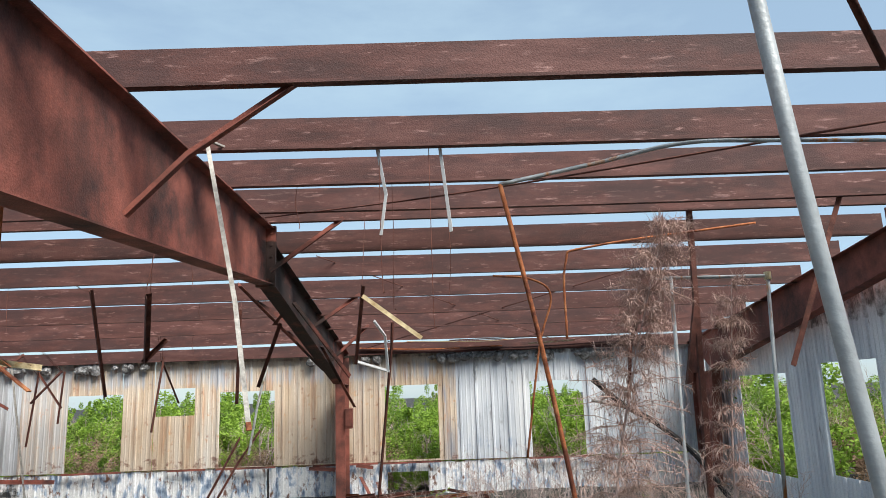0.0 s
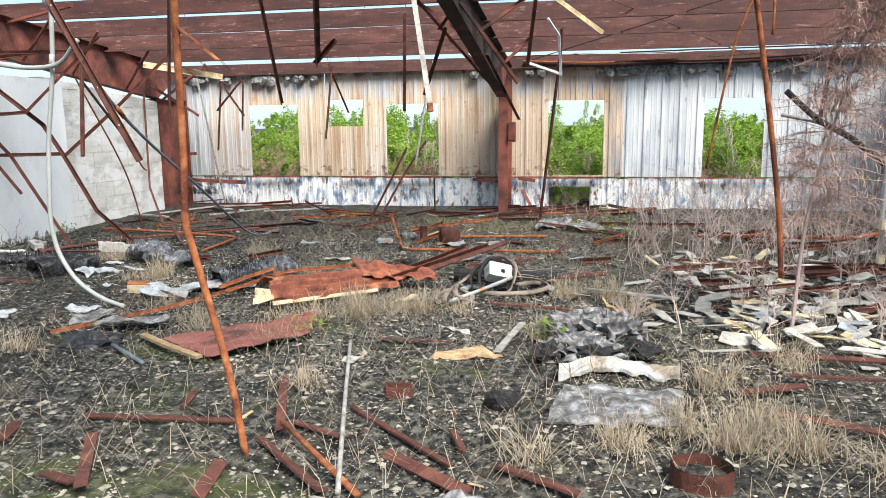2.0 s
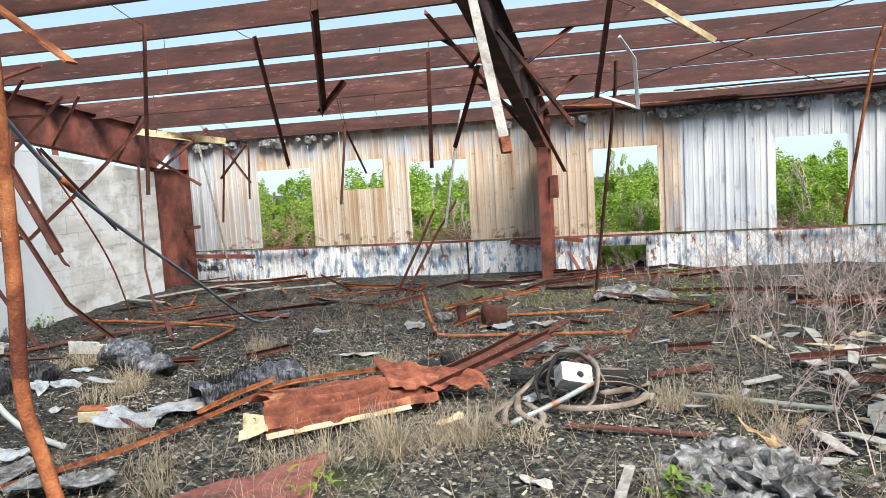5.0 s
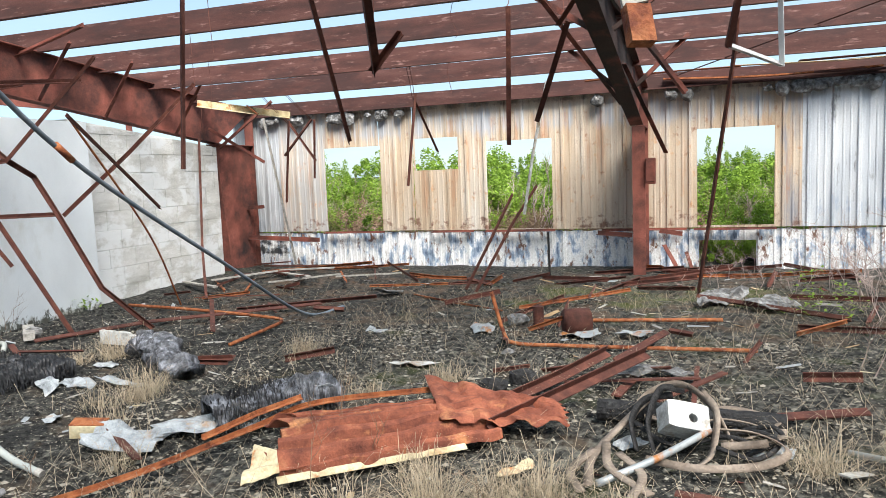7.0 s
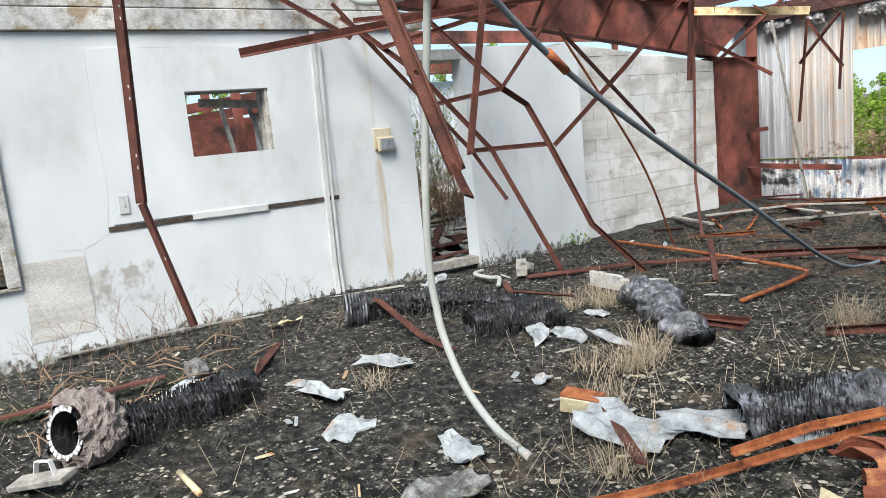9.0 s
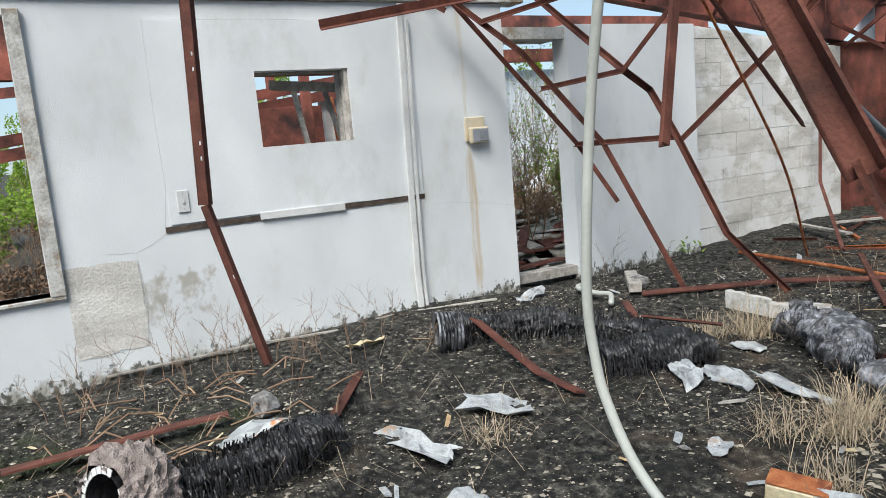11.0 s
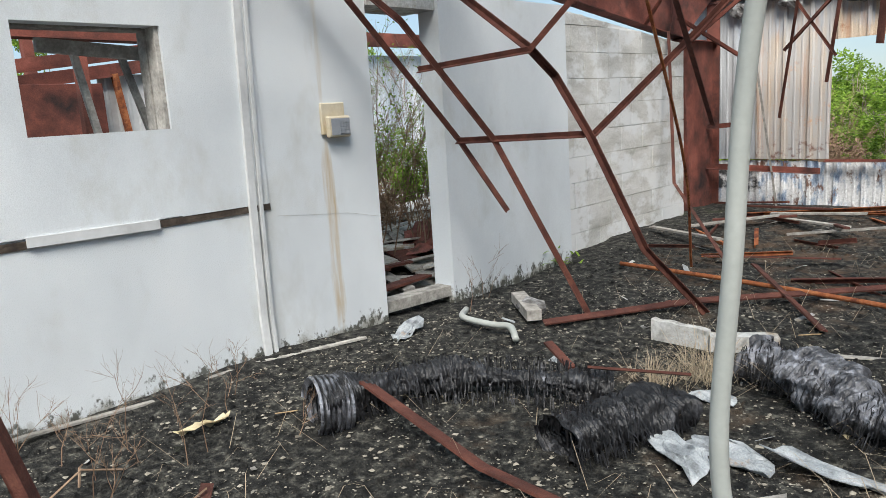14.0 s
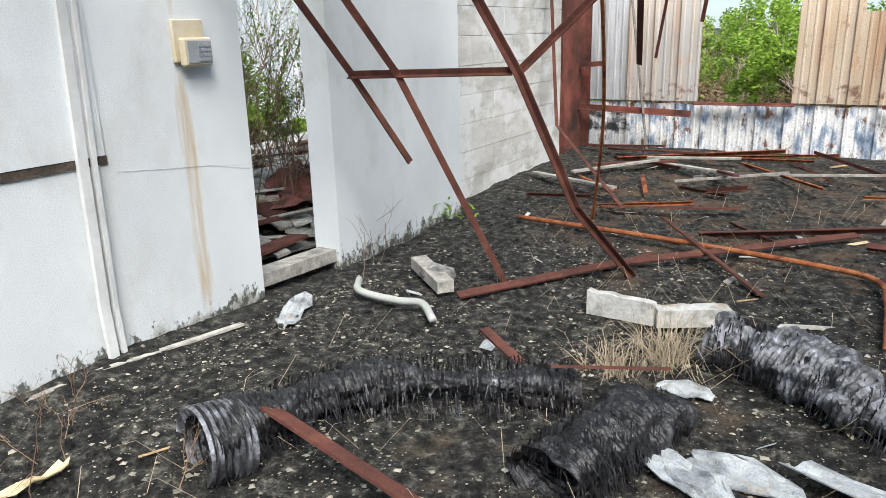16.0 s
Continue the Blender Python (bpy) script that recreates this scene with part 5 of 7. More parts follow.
LAYS = "rusted steel strip lying on the dark floor"
for pts, w in (([(-1.06, 3.37, .03), (-0.25, 3.5, .03)], .035), ([(-0.24, 4.08, .05), (0.04, 3.38, .06)], .05), ([(-0.05, 3.33, .03), (0.46, 2.85, .03)], .055), ([(-0.1, 3.04, .03), (-0.03, 2.71, .03)], .06),
               ([(-0.7, 3.86, .03), (-0.63, 3.6, .04)], .035), ([(0.62, 3.26, .03), (1.07, 2.93, .03)], .06), ([(0.98, 3.32, .03), (0.9, 3.5, .04)], .04), ([(1.17, 3.18, .03), (1.53, 3.04, .04)], .06), ([(-0.85, 3.15, .05), (-0.54, 2.66, .06)], .055),
               ([(-1.29, 3.04, .04), (-1.36, 3.24, .05)], .06), ([(-0.81, 2.77, .04), (-0.61, 2.7, .05)], .05), ([(0.05, 5.1, .03), (0.58, 5.04, .03)], .05), ([(0.3, 3.75, .02), (0.95, 3.2, .02)], .04), ([(0.05, 3.5, .03), (0.35, 3.4, .03)], .04),
               ([(2.7, 4.59, .05), (3.19, 4.53, .07)], .06), ([(2.38, 4.26, .05), (2.75, 4.4, .06)], .06), ([(2.5, 4.0, .04), (3.1, 3.75, .05)], .06), ([(2.75, 6.47, .08), (4.09, 7.1, .12)], .06), ([(2.52, 6.44, .05), (2.77, 6.1, .06)], .05), ([(2.6, 5.1, .04), (3.6, 4.9, .06)], .06),
               ([(-5.1, 5.6, .03), (-4.39, 5.1, .05)], .05), ([(-4.85, 3.73, .05), (-4.9, 4.5, .07), (-4.86, 4.75, .07)], .1), ([(-2.53, 6.22, .06), (-2.01, 5.9, .05)], .05), ([(-5.08, 6.42, .17), (-4.3, 6.34, .06), (-3.9, 6.3, .04)], .06), ([(-4.76, 7.45, .16), (-4.53, 7.33, .12)], .05),
               ([(-4.34, 7.18, .19), (-3.95, 7.44, .16)], .05), ([(-5.26, 8.11, .03), (-4.63, 8.93, .05), (-3.37, 10.34, .06)], .06), ([(-4.59, 9.94, .12), (-3.79, 8.89, .03)], .05), ([(-5.2, 10.41, .05), (-4.2, 10.77, .05)], .06), ([(-4.7, 8.8, .04), (-4.5, 9.3, .05)], .05),
               ([(0.53, 9.24, .1), (0.2, 8.42, .04)], .06), ([(0.8, 7.82, .1), (-0.05, 7.64, .05)], .05), ([(0.42, 8.15, .06), (0.3, 7.5, .03)], .06), ([(0.55, 7.4, .05), (0.95, 7.9, .12)], .05), ([(0.7, 6.2, .03), (1.5, 6.1, .03)], .05), ([(1.2, 7.35, .05), (1.7, 7.5, .05)], .06)):
    hexbar(pts, w, M_ANGLE, LAYS, roll=random.Random(int(w * 1e4 + pts[0][0] * 77)).uniform(-25, 25))
for pts in ([(-0.41, 7.14, 0.05), (-0.1, 7.7, 0.1), (0.15, 8.17, 0.16)], [(-0.3, 6.63, 0.1), (0.44, 7.94, 0.22)]):
    angle_iron(pts, 0.06, "long rusted steel angle lying over the sheet end", roll=30)
for pts, m, r, lab in (([(-0.9, 8.92, .43), (-0.78, 8.86, .1), (-0.68, 8.82, .03), (-0.3, 8.85, .03), (1.22, 9.04, .03)], M_ORANGE, .017, "orange rusted pipe with one end bent up"),
                       ([(-0.64, 9.75, .04), (0.99, 10.01, .04)], M_ORANGE, .018, "straight orange rusted pipe on the floor"),
                       ([(-5.63, 9.75, .05), (-4.5, 9.6, .06), (-3.5, 9.45, .06), (-3.25, 9.3, .05), (-3.2, 9.0, .04), (-3.2, 8.35, .03)], M_ORANGE, .018, "orange copper pipe with a bent end"),
                       ([(-5.95, 8.12, .04), (-5.78, 7.9, .05), (-5.5, 7.86, .06), (-5.33, 7.84, .06), (-5.19, 7.72, .04)], M_PVC, .022, "curved length of grey plastic pipe"),
                       ([(0.04, 3.42, .07), (0.63, 2.82, .05)], M_ORANGE, .014, "orange rusted rod lying on steel strips"),
                       ([(-0.11, 4.93, .05), (0.22, 3.86, .06), (0.55, 2.8, .06)], M_GREYWOOD, .012, "thin weathered stick lying on the floor"),
                       ([(-1.72, 4.52, .03), (-1.28, 4.22, .03)], M_BLUE, .014, "short blue-grey pipe with a split end"),
                       ([(2.9, 10.2, .08), (4.6, 9.9, .12)], M_ORANGE, .025, "orange pipe among the dead brush"),
                       ([(-3.48, 4.47, .03), (-3.1, 4.46, .05)], M_CREAM, .015, "short cream rod with a worn tip"),
                       ([(0.35, 6.25, .04), (0.62, 6.45, .09), (0.85, 6.72, .14)], M_GALV, .018, "grey pipe stub with a rusted end among the hoses"),
                       ([(1.5, 6.9, .05), (2.3, 6.5, .05)], M_PVC, .016, "pale conduit beside the charred beam")):
    member("pipe", [(x, y, z + ground_at(x, y)) for x, y, z in pts], circle(r), m, lab, "pipe", "loose pipes", smooth=True, bend=len(pts) > 2)

# hose heap round a white box
hose_rr = random.Random(3)
for k in range(7):
    c = Vector((0.78 + hose_rr.uniform(-0.15, 0.2), 6.85 + hose_rr.uniform(-0.15, 0.15), 0))
    a0, r0 = hose_rr.uniform(0, 6.28), hose_rr.uniform(0.15, 0.33)
    pts = [(c.x + r0 * math.cos(a0 + q * 0.75) * (1 + 0.2 * hose_rr.random()), c.y + r0 * 0.6 * math.sin(a0 + q * 0.75), 0.04 + 0.08 * abs(math.sin(q + k))) for q in range(6)]
    member("rubber_hose", pts, flat(0.036, 0.008) if k % 2 else circle(0.013), M_HOSE if k % 2 else M_CHAR, "scorched tan rubber hose coiled in a heap", "hose", "coiled hoses", bend=True, smooth=True)
for pts in ([(0.55, 7.05, .2), (0.4, 6.8, .1), (0.3, 6.46, .05), (0.32, 6.15, .04)], [(0.35, 6.6, .08), (0.4, 6.35, .05), (0.6, 6.12, .04)], [(0.3, 6.55, .06), (0.22, 6.3, .04), (0.3, 6.08, .04)], [(0.42, 6.5, .07), (0.55, 6.3, .05), (0.52, 6.05, .04)]):
    member("rubber_hose", pts, flat(0.042, 0.009), M_HOSE, "flattened tan hose trailing over the floor", "hose", "coiled hoses", bend=True, smooth=True)
for k, pts in enumerate(([(0.42, 6.92, .05), (0.52, 7.05, .2), (0.7, 7.0, .29), (0.86, 6.86, .22), (0.97, 6.66, .06)], [(0.6, 6.52, .05), (0.55, 6.72, .16), (0.6, 6.95, .27), (0.72, 7.05, .24)],
                         [(0.8, 6.95, .28), (0.88, 6.78, .22), (0.86, 6.6, .08), (0.8, 6.5, .04)], [(0.55, 6.5, .05), (0.8, 6.42, .06), (1.08, 6.5, .07), (1.2, 6.64, .1), (1.06, 6.76, .13), (0.86, 6.72, .15)],
                         [(0.5, 6.6, .05), (0.46, 6.8, .14), (0.52, 6.98, .2), (0.66, 7.02, .22)], [(0.9, 6.62, .1), (1.05, 6.6, .13), (1.12, 6.72, .1)])):
    member("webbing_strap", pts, flat(0.038, 0.007), M_CHAR if k in (1, 4) else M_HOSE, "frayed scorched strap looped over the box", "strap", "looped straps", bend=True, smooth=True, roll=50)
wb = thing("white_box", "soiled grey-white metal box with a round hole amid hoses", "metal box")
bm = bmesh.new()
ringo = []
for k in range(24):
    th = 2 * math.pi * k / 24
    ci = Vector((0.022 * math.cos(th) + 0.02, 0.022 * math.sin(th) - 0.01, 0.06))
    s = max(abs(math.cos(th)) / 0.1, abs(math.sin(th)) / 0.065)
    ringo.append((bm.verts.new(ci), bm.verts.new((math.cos(th) / s, math.sin(th) / s, 0.06)), bm.verts.new((math.cos(th) / s, math.sin(th) / s, -0.06)), bm.verts.new(ci - Vector((0, 0, 0.05)))))
for k in range(24):
    a, b = ringo[k], ringo[(k + 1) % 24]
    for q in range(2):
        bm.faces.new((a[q], b[q], b[q + 1], a[q + 1]))
    bm.faces.new((a[3], b[3], b[0], a[0]))
bm.faces.new([q[2] for q in ringo][::-1])
bmesh.ops.recalc_face_normals(bm, faces=bm.faces)
bmesh.ops.transform(bm, matrix=Matrix.Translation((0.72, 6.74, 0.18)) @ pose(0, 0, 0, 50, 14, 24) @ Matrix.Scale(1.1, 4), verts=bm.verts)
part("casing", bm, M_WHITE, wb)
bm = bmesh.new()
path = [Vector((0.24 + k * 0.05, 7.14 - 0.003 * k, 0.07)) for k in range(21)]
sweep(bm, [(0.065 * math.cos(t * 0.524) * (1 + 0.1 * noise.noise((t, 2, 2))), 0.065 * math.sin(t * 0.524)) for t in range(12)], path, sizes=[1 + 0.12 * noise.noise((k * 0.9, 4, 4)) for k in range(21)])
tagged(done(bm, "charred_beam", M_CHAR), "cracked charred timber beside the hoses", "timber")


def scrap(name, c, size, seed, material, label, category, group="", tilt=7, rough=0.36, aspect=1.0, sides=17, thick=0.004, turn=None):
    """A torn flat piece with a jagged outline, buckled a little."""
    r = random.Random(seed)
    bm = bmesh.new()
    rings = []
    edge = [(math.cos(2 * math.pi * k / sides), math.sin(2 * math.pi * k / sides)) for k in range(sides)]
    out = [(1 / max(abs(a), abs(b))) ** 0.8 * (0.9 + rough * noise.noise((a * 1.4 + seed, b * 1.4, 2.5)) + r.uniform(-rough, rough * 0.3) * 0.5) for a, b in edge]
    for lvl in (0.45, 0.8, 1.0):
        rings.append([bm.verts.new((math.cos(2 * math.pi * k / sides) * size * lvl * (out[k] if lvl == 1 else 1), math.sin(2 * math.pi * k / sides) * size * aspect * lvl * (out[k] if lvl == 1 else 1), 0)) for k in range(sides)])
    bm.faces.new(rings[0])
    for r0, r1 in zip(rings, rings[1:]):
        for k in range(sides):
            bm.faces.new((r0[k], r1[k], r1[(k + 1) % sides], r0[(k + 1) % sides]))
    for v in bm.verts:
        v.co.z += 0.22 * size * noise.noise((v.co.x * 3 / size * 0.5, v.co.y * 3 / size * 0.5, seed)) + 0.16 * size * noise.noise((v.co.x * 9 / size * 0.5, v.co.y * 9 / size * 0.5, seed))
    ex = bmesh.ops.extrude_face_region(bm, geom=list(bm.faces))
    for v in [g for g in ex["geom"] if isinstance(g, bmesh.types.BMVert)]:
        v.co.z -= thick
    bmesh.ops.recalc_face_normals(bm, faces=bm.faces)
    ang = r.uniform(0, 360) if turn is None else turn
    m = Matrix.Translation((c[0], c[1], ground_at(c[0], c[1]) + (c[2] if len(c) > 2 else 0.02) + 0.03 * size)) @ pose(0, 0, 0, r.uniform(-tilt, tilt), r.uniform(-tilt, tilt), ang)
    bmesh.ops.transform(bm, matrix=m, verts=bm.verts)
    return tagged(done(bm, name, material), label, category, group)


for i, (c, s, m, asp, lab) in enumerate((
        ((-3.32, 5.25, .01), .16, M_NET, .7, "torn pale grey plastic sheet scrap on soil"), ((-2.3, 6.1, .04), .3, M_NET, .5, "grey netting sheet crumpled under grass"), ((-2.05, 6.35, .05), .22, M_NET, .6, "rust-stained grey netting fold"),
        ((-1.75, 6.6, .02), .14, M_NET, .6, "rust-stained scrap of netting"), ((-2.72, 5.5, .01), .2, M_NET, .35, "thin grey plastic film on soil"), ((-4.12, 5.95, .03), .2, M_NET, .7, "rust-stained grey cloth scrap"),
        ((-4.0, 5.4, .02), .3, M_NET, .3, "pale shredded fibre strewn on soil"), ((-4.6, 4.8, .05), .2, M_GALV, .5, "bent grey metal flap"), ((-3.25, 7.1, .03), .26, M_NET, .35, "pale grey mesh film lying in folds"),
        ((-3.6, 7.05, .03), .24, M_NET, .45, "pale grey mesh film lying in folds"), ((-3.75, 6.9, .03), .22, M_NET, .4, "pale grey mesh film lying in folds"), ((-3.92, 7.62, .02), .14, M_NET, .6, "pale grey film scrap by the duct"),
        ((-5.65, 5.9, .04), .16, M_CREAM, .3, "rust-stained cream trim piece"), ((-5.93, 7.5, .03), .22, M_NET, .3, "pale grey board scrap at the wall foot"), ((-1.3, 8.1, .02), .2, M_WHITE, .4, "white sheet scrap among weeds"),
        ((-0.2, 9.3, .04), .2, M_GALV, .6, "bent grey tin on the floor"), ((-1.1, 9.3, .04), .2, M_GALV, .6, "bent grey tin on the floor"), ((0.25, 9.4, .04), .18, M_GALV, .6, "bent grey tin on the floor"), ((0.35, 7.9, .1), .22, M_FOIL, .5, "crushed foil insulation on the angles"),
        ((0.6, 8.1, .05), .2, M_FOIL, .6, "crushed foil insulation on the floor"), ((1.0, 11.0, .06), .4, M_FOIL, .5, "heap of crushed foil below the window"), ((1.5, 10.8, .06), .35, M_FOIL, .5, "heap of crushed foil below the window"), ((-2.9, 11.2, .06), .2, M_FOIL, .6, "crushed foil near the back wall"),
        ((-1.5, 6.95, .18), .13, M_NET, .8, "grey scrap on the frayed duct"), ((-3.05, 6.3, .01), .1, M_NET, .6, "small white scrap on soil"), ((0.0, 4.7, .01), .12, M_WHITE, .5, "small torn white scrap"), ((0.6, 5.4, .01), .13, M_WHITE, .4, "small torn white scrap"),
        ((-2.4, 5.2, .03), .2, M_FOIL, .6, "grey slab of burnt insulation"), ((-1.9, 5.0, .05), .3, M_FOIL, .5, "grey slab of burnt insulation"), ((0.45, 6.75, .05), .1, M_NET, .7, "speckled foam pad by the hoses"), ((1.15, 6.75, .05), .13, M_NET, .6, "speckled foam pad by the hoses"))):
    scrap("scrap_sheet", c, s, 20 + i, m, lab, "scrap", "", aspect=asp)

fb = thing("foam_block", "long white foam block, crumbled on top", "foam block")
for a, b, h, w in (((-4.55, 8.24), (-4.2, 8.22), .12, .05), ((-4.2, 8.22), (-3.88, 8.4), .09, .09)):
    bm = bmesh.new()
    pth = [Vector((a[0] + (b[0] - a[0]) * k / 8, a[1] + (b[1] - a[1]) * k / 8, 0.0)) for k in range(9)]
    sweep(bm, [(-w / 2, 0), (w / 2, 0), (w / 2, h), (0, h), (-w / 2, h)], pth, sizes=[1 + 0.14 * noise.noise((k * 1.7, a[0], 1)) for k in range(9)])
    part("foam_piece", bm, M_WHITE, fb)
brick_t = thing("cream_brick", "rust-topped cream block on the soil", "block")
bm = bmesh.new()
box(bm, (-0.1, -0.05, 0), (0.1, 0.05, 0.09), 0.006)
bmesh.ops.transform(bm, matrix=Matrix.Translation((-2.62, 6.18, 0.0)) @ pose(0, 0, 0, 6, 4, 25), verts=bm.verts)
part("body", bm, M_CREAM, brick_t)
bm = bmesh.new()
box(bm, (-0.1, -0.05, 0.0905), (0.1, 0.05, 0.1), 0.003)
bmesh.ops.transform(bm, matrix=Matrix.Translation((-2.62, 6.18, 0.0)) @ pose(0, 0, 0, 6, 4, 25), verts=bm.verts)
part("rust_crust", bm, M_ORANGE, brick_t)
rb = thing("steel_box_section", "small rusted open box section on soil", "box section")
for lo, hi in (((-.08, -.05, 0), (.08, -.038, .06)), ((-.08, .038, 0), (.08, .05, .06)), ((-.08, -.038, 0), (-.068, .038, .06)), ((.068, -.038, 0), (.08, .038, .06))):
    bm = bmesh.new()
    box(bm, lo, hi, .002)
    bmesh.ops.transform(bm, matrix=Matrix.Translation((0.49, 4.0, 0.01)) @ pose(0, 0, 0, 0, 5, 20), verts=bm.verts)
    part("side", bm, M_ANGLE, rb)
can = thing("rusted_can", "open rusted steel can filled with ash", "can")
bm = bmesh.new()
sweep(bm, [(0.13 * math.cos(k * 0.2618) * (1 + .03 * noise.noise((k * .5, 1, 1))), 0.13 * math.sin(k * 0.2618)) for k in range(24)], [(2.03, 3.2, -0.05), (2.03, 3.21, 0.1)], caps=False)
sweep(bm, [(0.122 * math.cos(k * 0.2618), 0.122 * math.sin(k * 0.2618)) for k in range(24)][::-1], [(2.03, 3.2, -0.05), (2.03, 3.21, 0.1)], caps=False)
part("wall", bm, M_ANGLE, can)
bm = bmesh.new()
bmesh.ops.create_circle(bm, cap_ends=True, segments=20, radius=0.12, matrix=Matrix.Translation((2.03, 3.2, 0.05)))
part("ash_fill", bm, M_SOIL, can)
member("grey_strip", [(1.06, 5.52, .05), (1.0, 5.1, .05), (0.96, 4.78, .05)], flat(0.05, 0.012), M_GREYWOOD, "weathered grey board strip on the floor", "board")
scrap("wood_shard", (0.74, 4.74, .03), .24, 77, M_WOOD, "split pale wood shard lying flat", "wood shard", aspect=.18, turn=4)
scrap("wood_shard", (1.75, 5.95, .1), .17, 78, M_WOOD, "perforated tan board piece propped on rubble", "wood shard", aspect=.3, turn=-50, tilt=20)
scrap("wood_shard", (-0.05, 6.35, .05), .12, 79, M_CREAM, "curled cream peel near the sheet", "wood shard", aspect=.35, turn=50)
for i in range(10):
    r = random.Random(300 + i)
    x, y, a = r.uniform(-5.9, -3.6), r.uniform(11.2, 13.2), r.uniform(-65, 65)
    dx, dy = math.cos(radians(a)) * r.uniform(.3, .7), math.sin(radians(a)) * .5
    member("wood_lath", [(x - dx, y - dy, .06), (x + dx, y + dy, .08 + r.uniform(0, .12))], flat(r.uniform(.03, .08), .02), r.choice([M_WOOD, M_GREYWOOD, M_ANGLE]), "split wooden lath in the debris by the wall", "wood lath", "split laths")
for i in range(64):
    r = random.Random(500 + i)
    x, y = (r.uniform(-5.8, 2.4), r.uniform(10.2, 13.6)) if i < 48 else (r.uniform(-3.2, 2.0), r.uniform(7.6, 10.3))
    a = r.gauss(0, 38) if r.random() < .75 else r.uniform(0, 180)
    h = r.uniform(.2, .9) if i < 48 else r.uniform(.1, .35)
    dx, dy = math.cos(radians(a)) * h, math.sin(radians(a)) * h
    z = ground_at(x, y) + .03
    angle_iron([(x - dx, y - dy, z), (x + dx, y + dy, z + r.uniform(-.01, .12))], r.uniform(.025, .05), "rusted steel scrap strewn before the back wall", roll=r.uniform(0, 90), group="strewn steel scrap", material=M_ANGLE if r.random() < .8 else M_ORANGE)

# heap of burnt insulation with white foam
heap = thing("insulation_heap", "grey burnt insulation heap with white foam sheets", "rubble heap")
for i, (c, s) in enumerate((((1.5, 4.85, .05), (.24, .27, .1)), ((1.7, 5.25, .06), (.22, .27, .13)), ((1.4, 5.35, .05), (.22, .27, .09)), ((1.55, 5.6, .04), (.24, .2, .09)))):
    bm = bmesh.new()
    lump(bm, c, s, i * 3.3, 0.6, 4, 4.5)
    for v in bm.verts:
        v.co += Vector((noise.noise(v.co * 17), noise.noise(v.co * 17 + Vector((3, 0, 0))), noise.noise(v.co * 17 + Vector((0, 9, 0))))) * 0.03
    part("burnt_mass", bm, M_FOIL, heap, "crusted grey burnt insulation")
patch("foam_roll", lambda u, v: Vector((1.38 + 0.72 * u, 4.34 + 0.28 * u + 0.11 * v + 0.05 * math.sin(u * 5) + 0.03 * noise.noise((u * 9, v * 2, 6)), 0.05 + 0.05 * math.sin(v * 3.1) + 0.03 * math.sin(u * 5) + 0.03 * noise.noise((u * 8, v * 4, 1)))), 30, 8, M_WHITE, heap, "curved white foam strip", 0.025)
for i, (c, s) in enumerate((((1.3, 4.75, .05), (.1, .14, .08)), ((1.85, 5.0, .04), (.16, .12, .07)), ((1.6, 4.65, .1), (.12, .1, .06)))):
    bm = bmesh.new()
    lump(bm, c, s, 9 + i * 3.3, 0.7, 3, 4)
    part("charred_chunk", bm, M_CHAR, heap, "black charred chunk")
patch("foam_sheet", lambda u, v: lerp2(((1.33, 3.75, .02), (2.02, 3.78, .03), (2.08, 4.2, .06), (1.42, 4.22, .06)), u, v) + Vector((.03 * noise.noise((u * 7, v * 3, 4)), .04 * noise.noise((u * 6, v * 6, 8)), .035 * noise.noise((u * 5, v * 5, 2)))), 16, 12, M_FOIL, heap, "soiled white mesh sheet", 0.01)
for c, s, i in (((-2.85, 4.2), .2, 1), ((-2.4, 3.55), .3, 2), ((-1.95, 4.6), .22, 3), ((1.05, 2.75), .16, 4)):
    bm = bmesh.new()
    lump(bm, (c[0], c[1], .0), (s, s * .7, .09), i * 5.1, .5, 3)
    tagged(done(bm, "charred_clod", M_FOIL if i == 4 else M_DUCT), "low charred clod of melted material", "clod", "charred clods")
for c, i in (((-0.35, 7.75), 1), ((-0.5, 7.5), 2), ((1.1, 3.9), 3), ((-4.9, 4.95), 4), ((-5.5, 8.3), 5), ((-0.85, 9.65), 6)):
    bm = bmesh.new()
    lump(bm, (c[0], c[1], .05), (.11, .07, .07), i * 2.3, .3, 2)
    tagged(done(bm, "charred_lump", M_CHAR if i < 4 else M_FOIL), "small burnt lump on the floor", "lump", "burnt lumps")
stub = member("wood_stub", [(-5.73, 8.45, .06), (-5.35, 8.13, .05)], flat(.1, .07), M_GREYWOOD, "split grey timber stub", "timber stub")
drum = thing("rusted_drum", "low rusted drum ring on its side", "drum")
bm = bmesh.new()
sweep(bm, circle(.12, 20), [(-0.35, 9.35, .11), (-0.15, 9.45, .11)])
part("shell", bm, M_ANGLE, drum, smooth=True)
bm = bmesh.new()
sweep(bm, circle(.05, 12), [(-0.62, 9.5, 0.0), (-0.62, 9.5, .22)])
tagged(done(bm, "pipe_stub", M_ANGLE), "upright rusted pipe stub", "pipe stub")

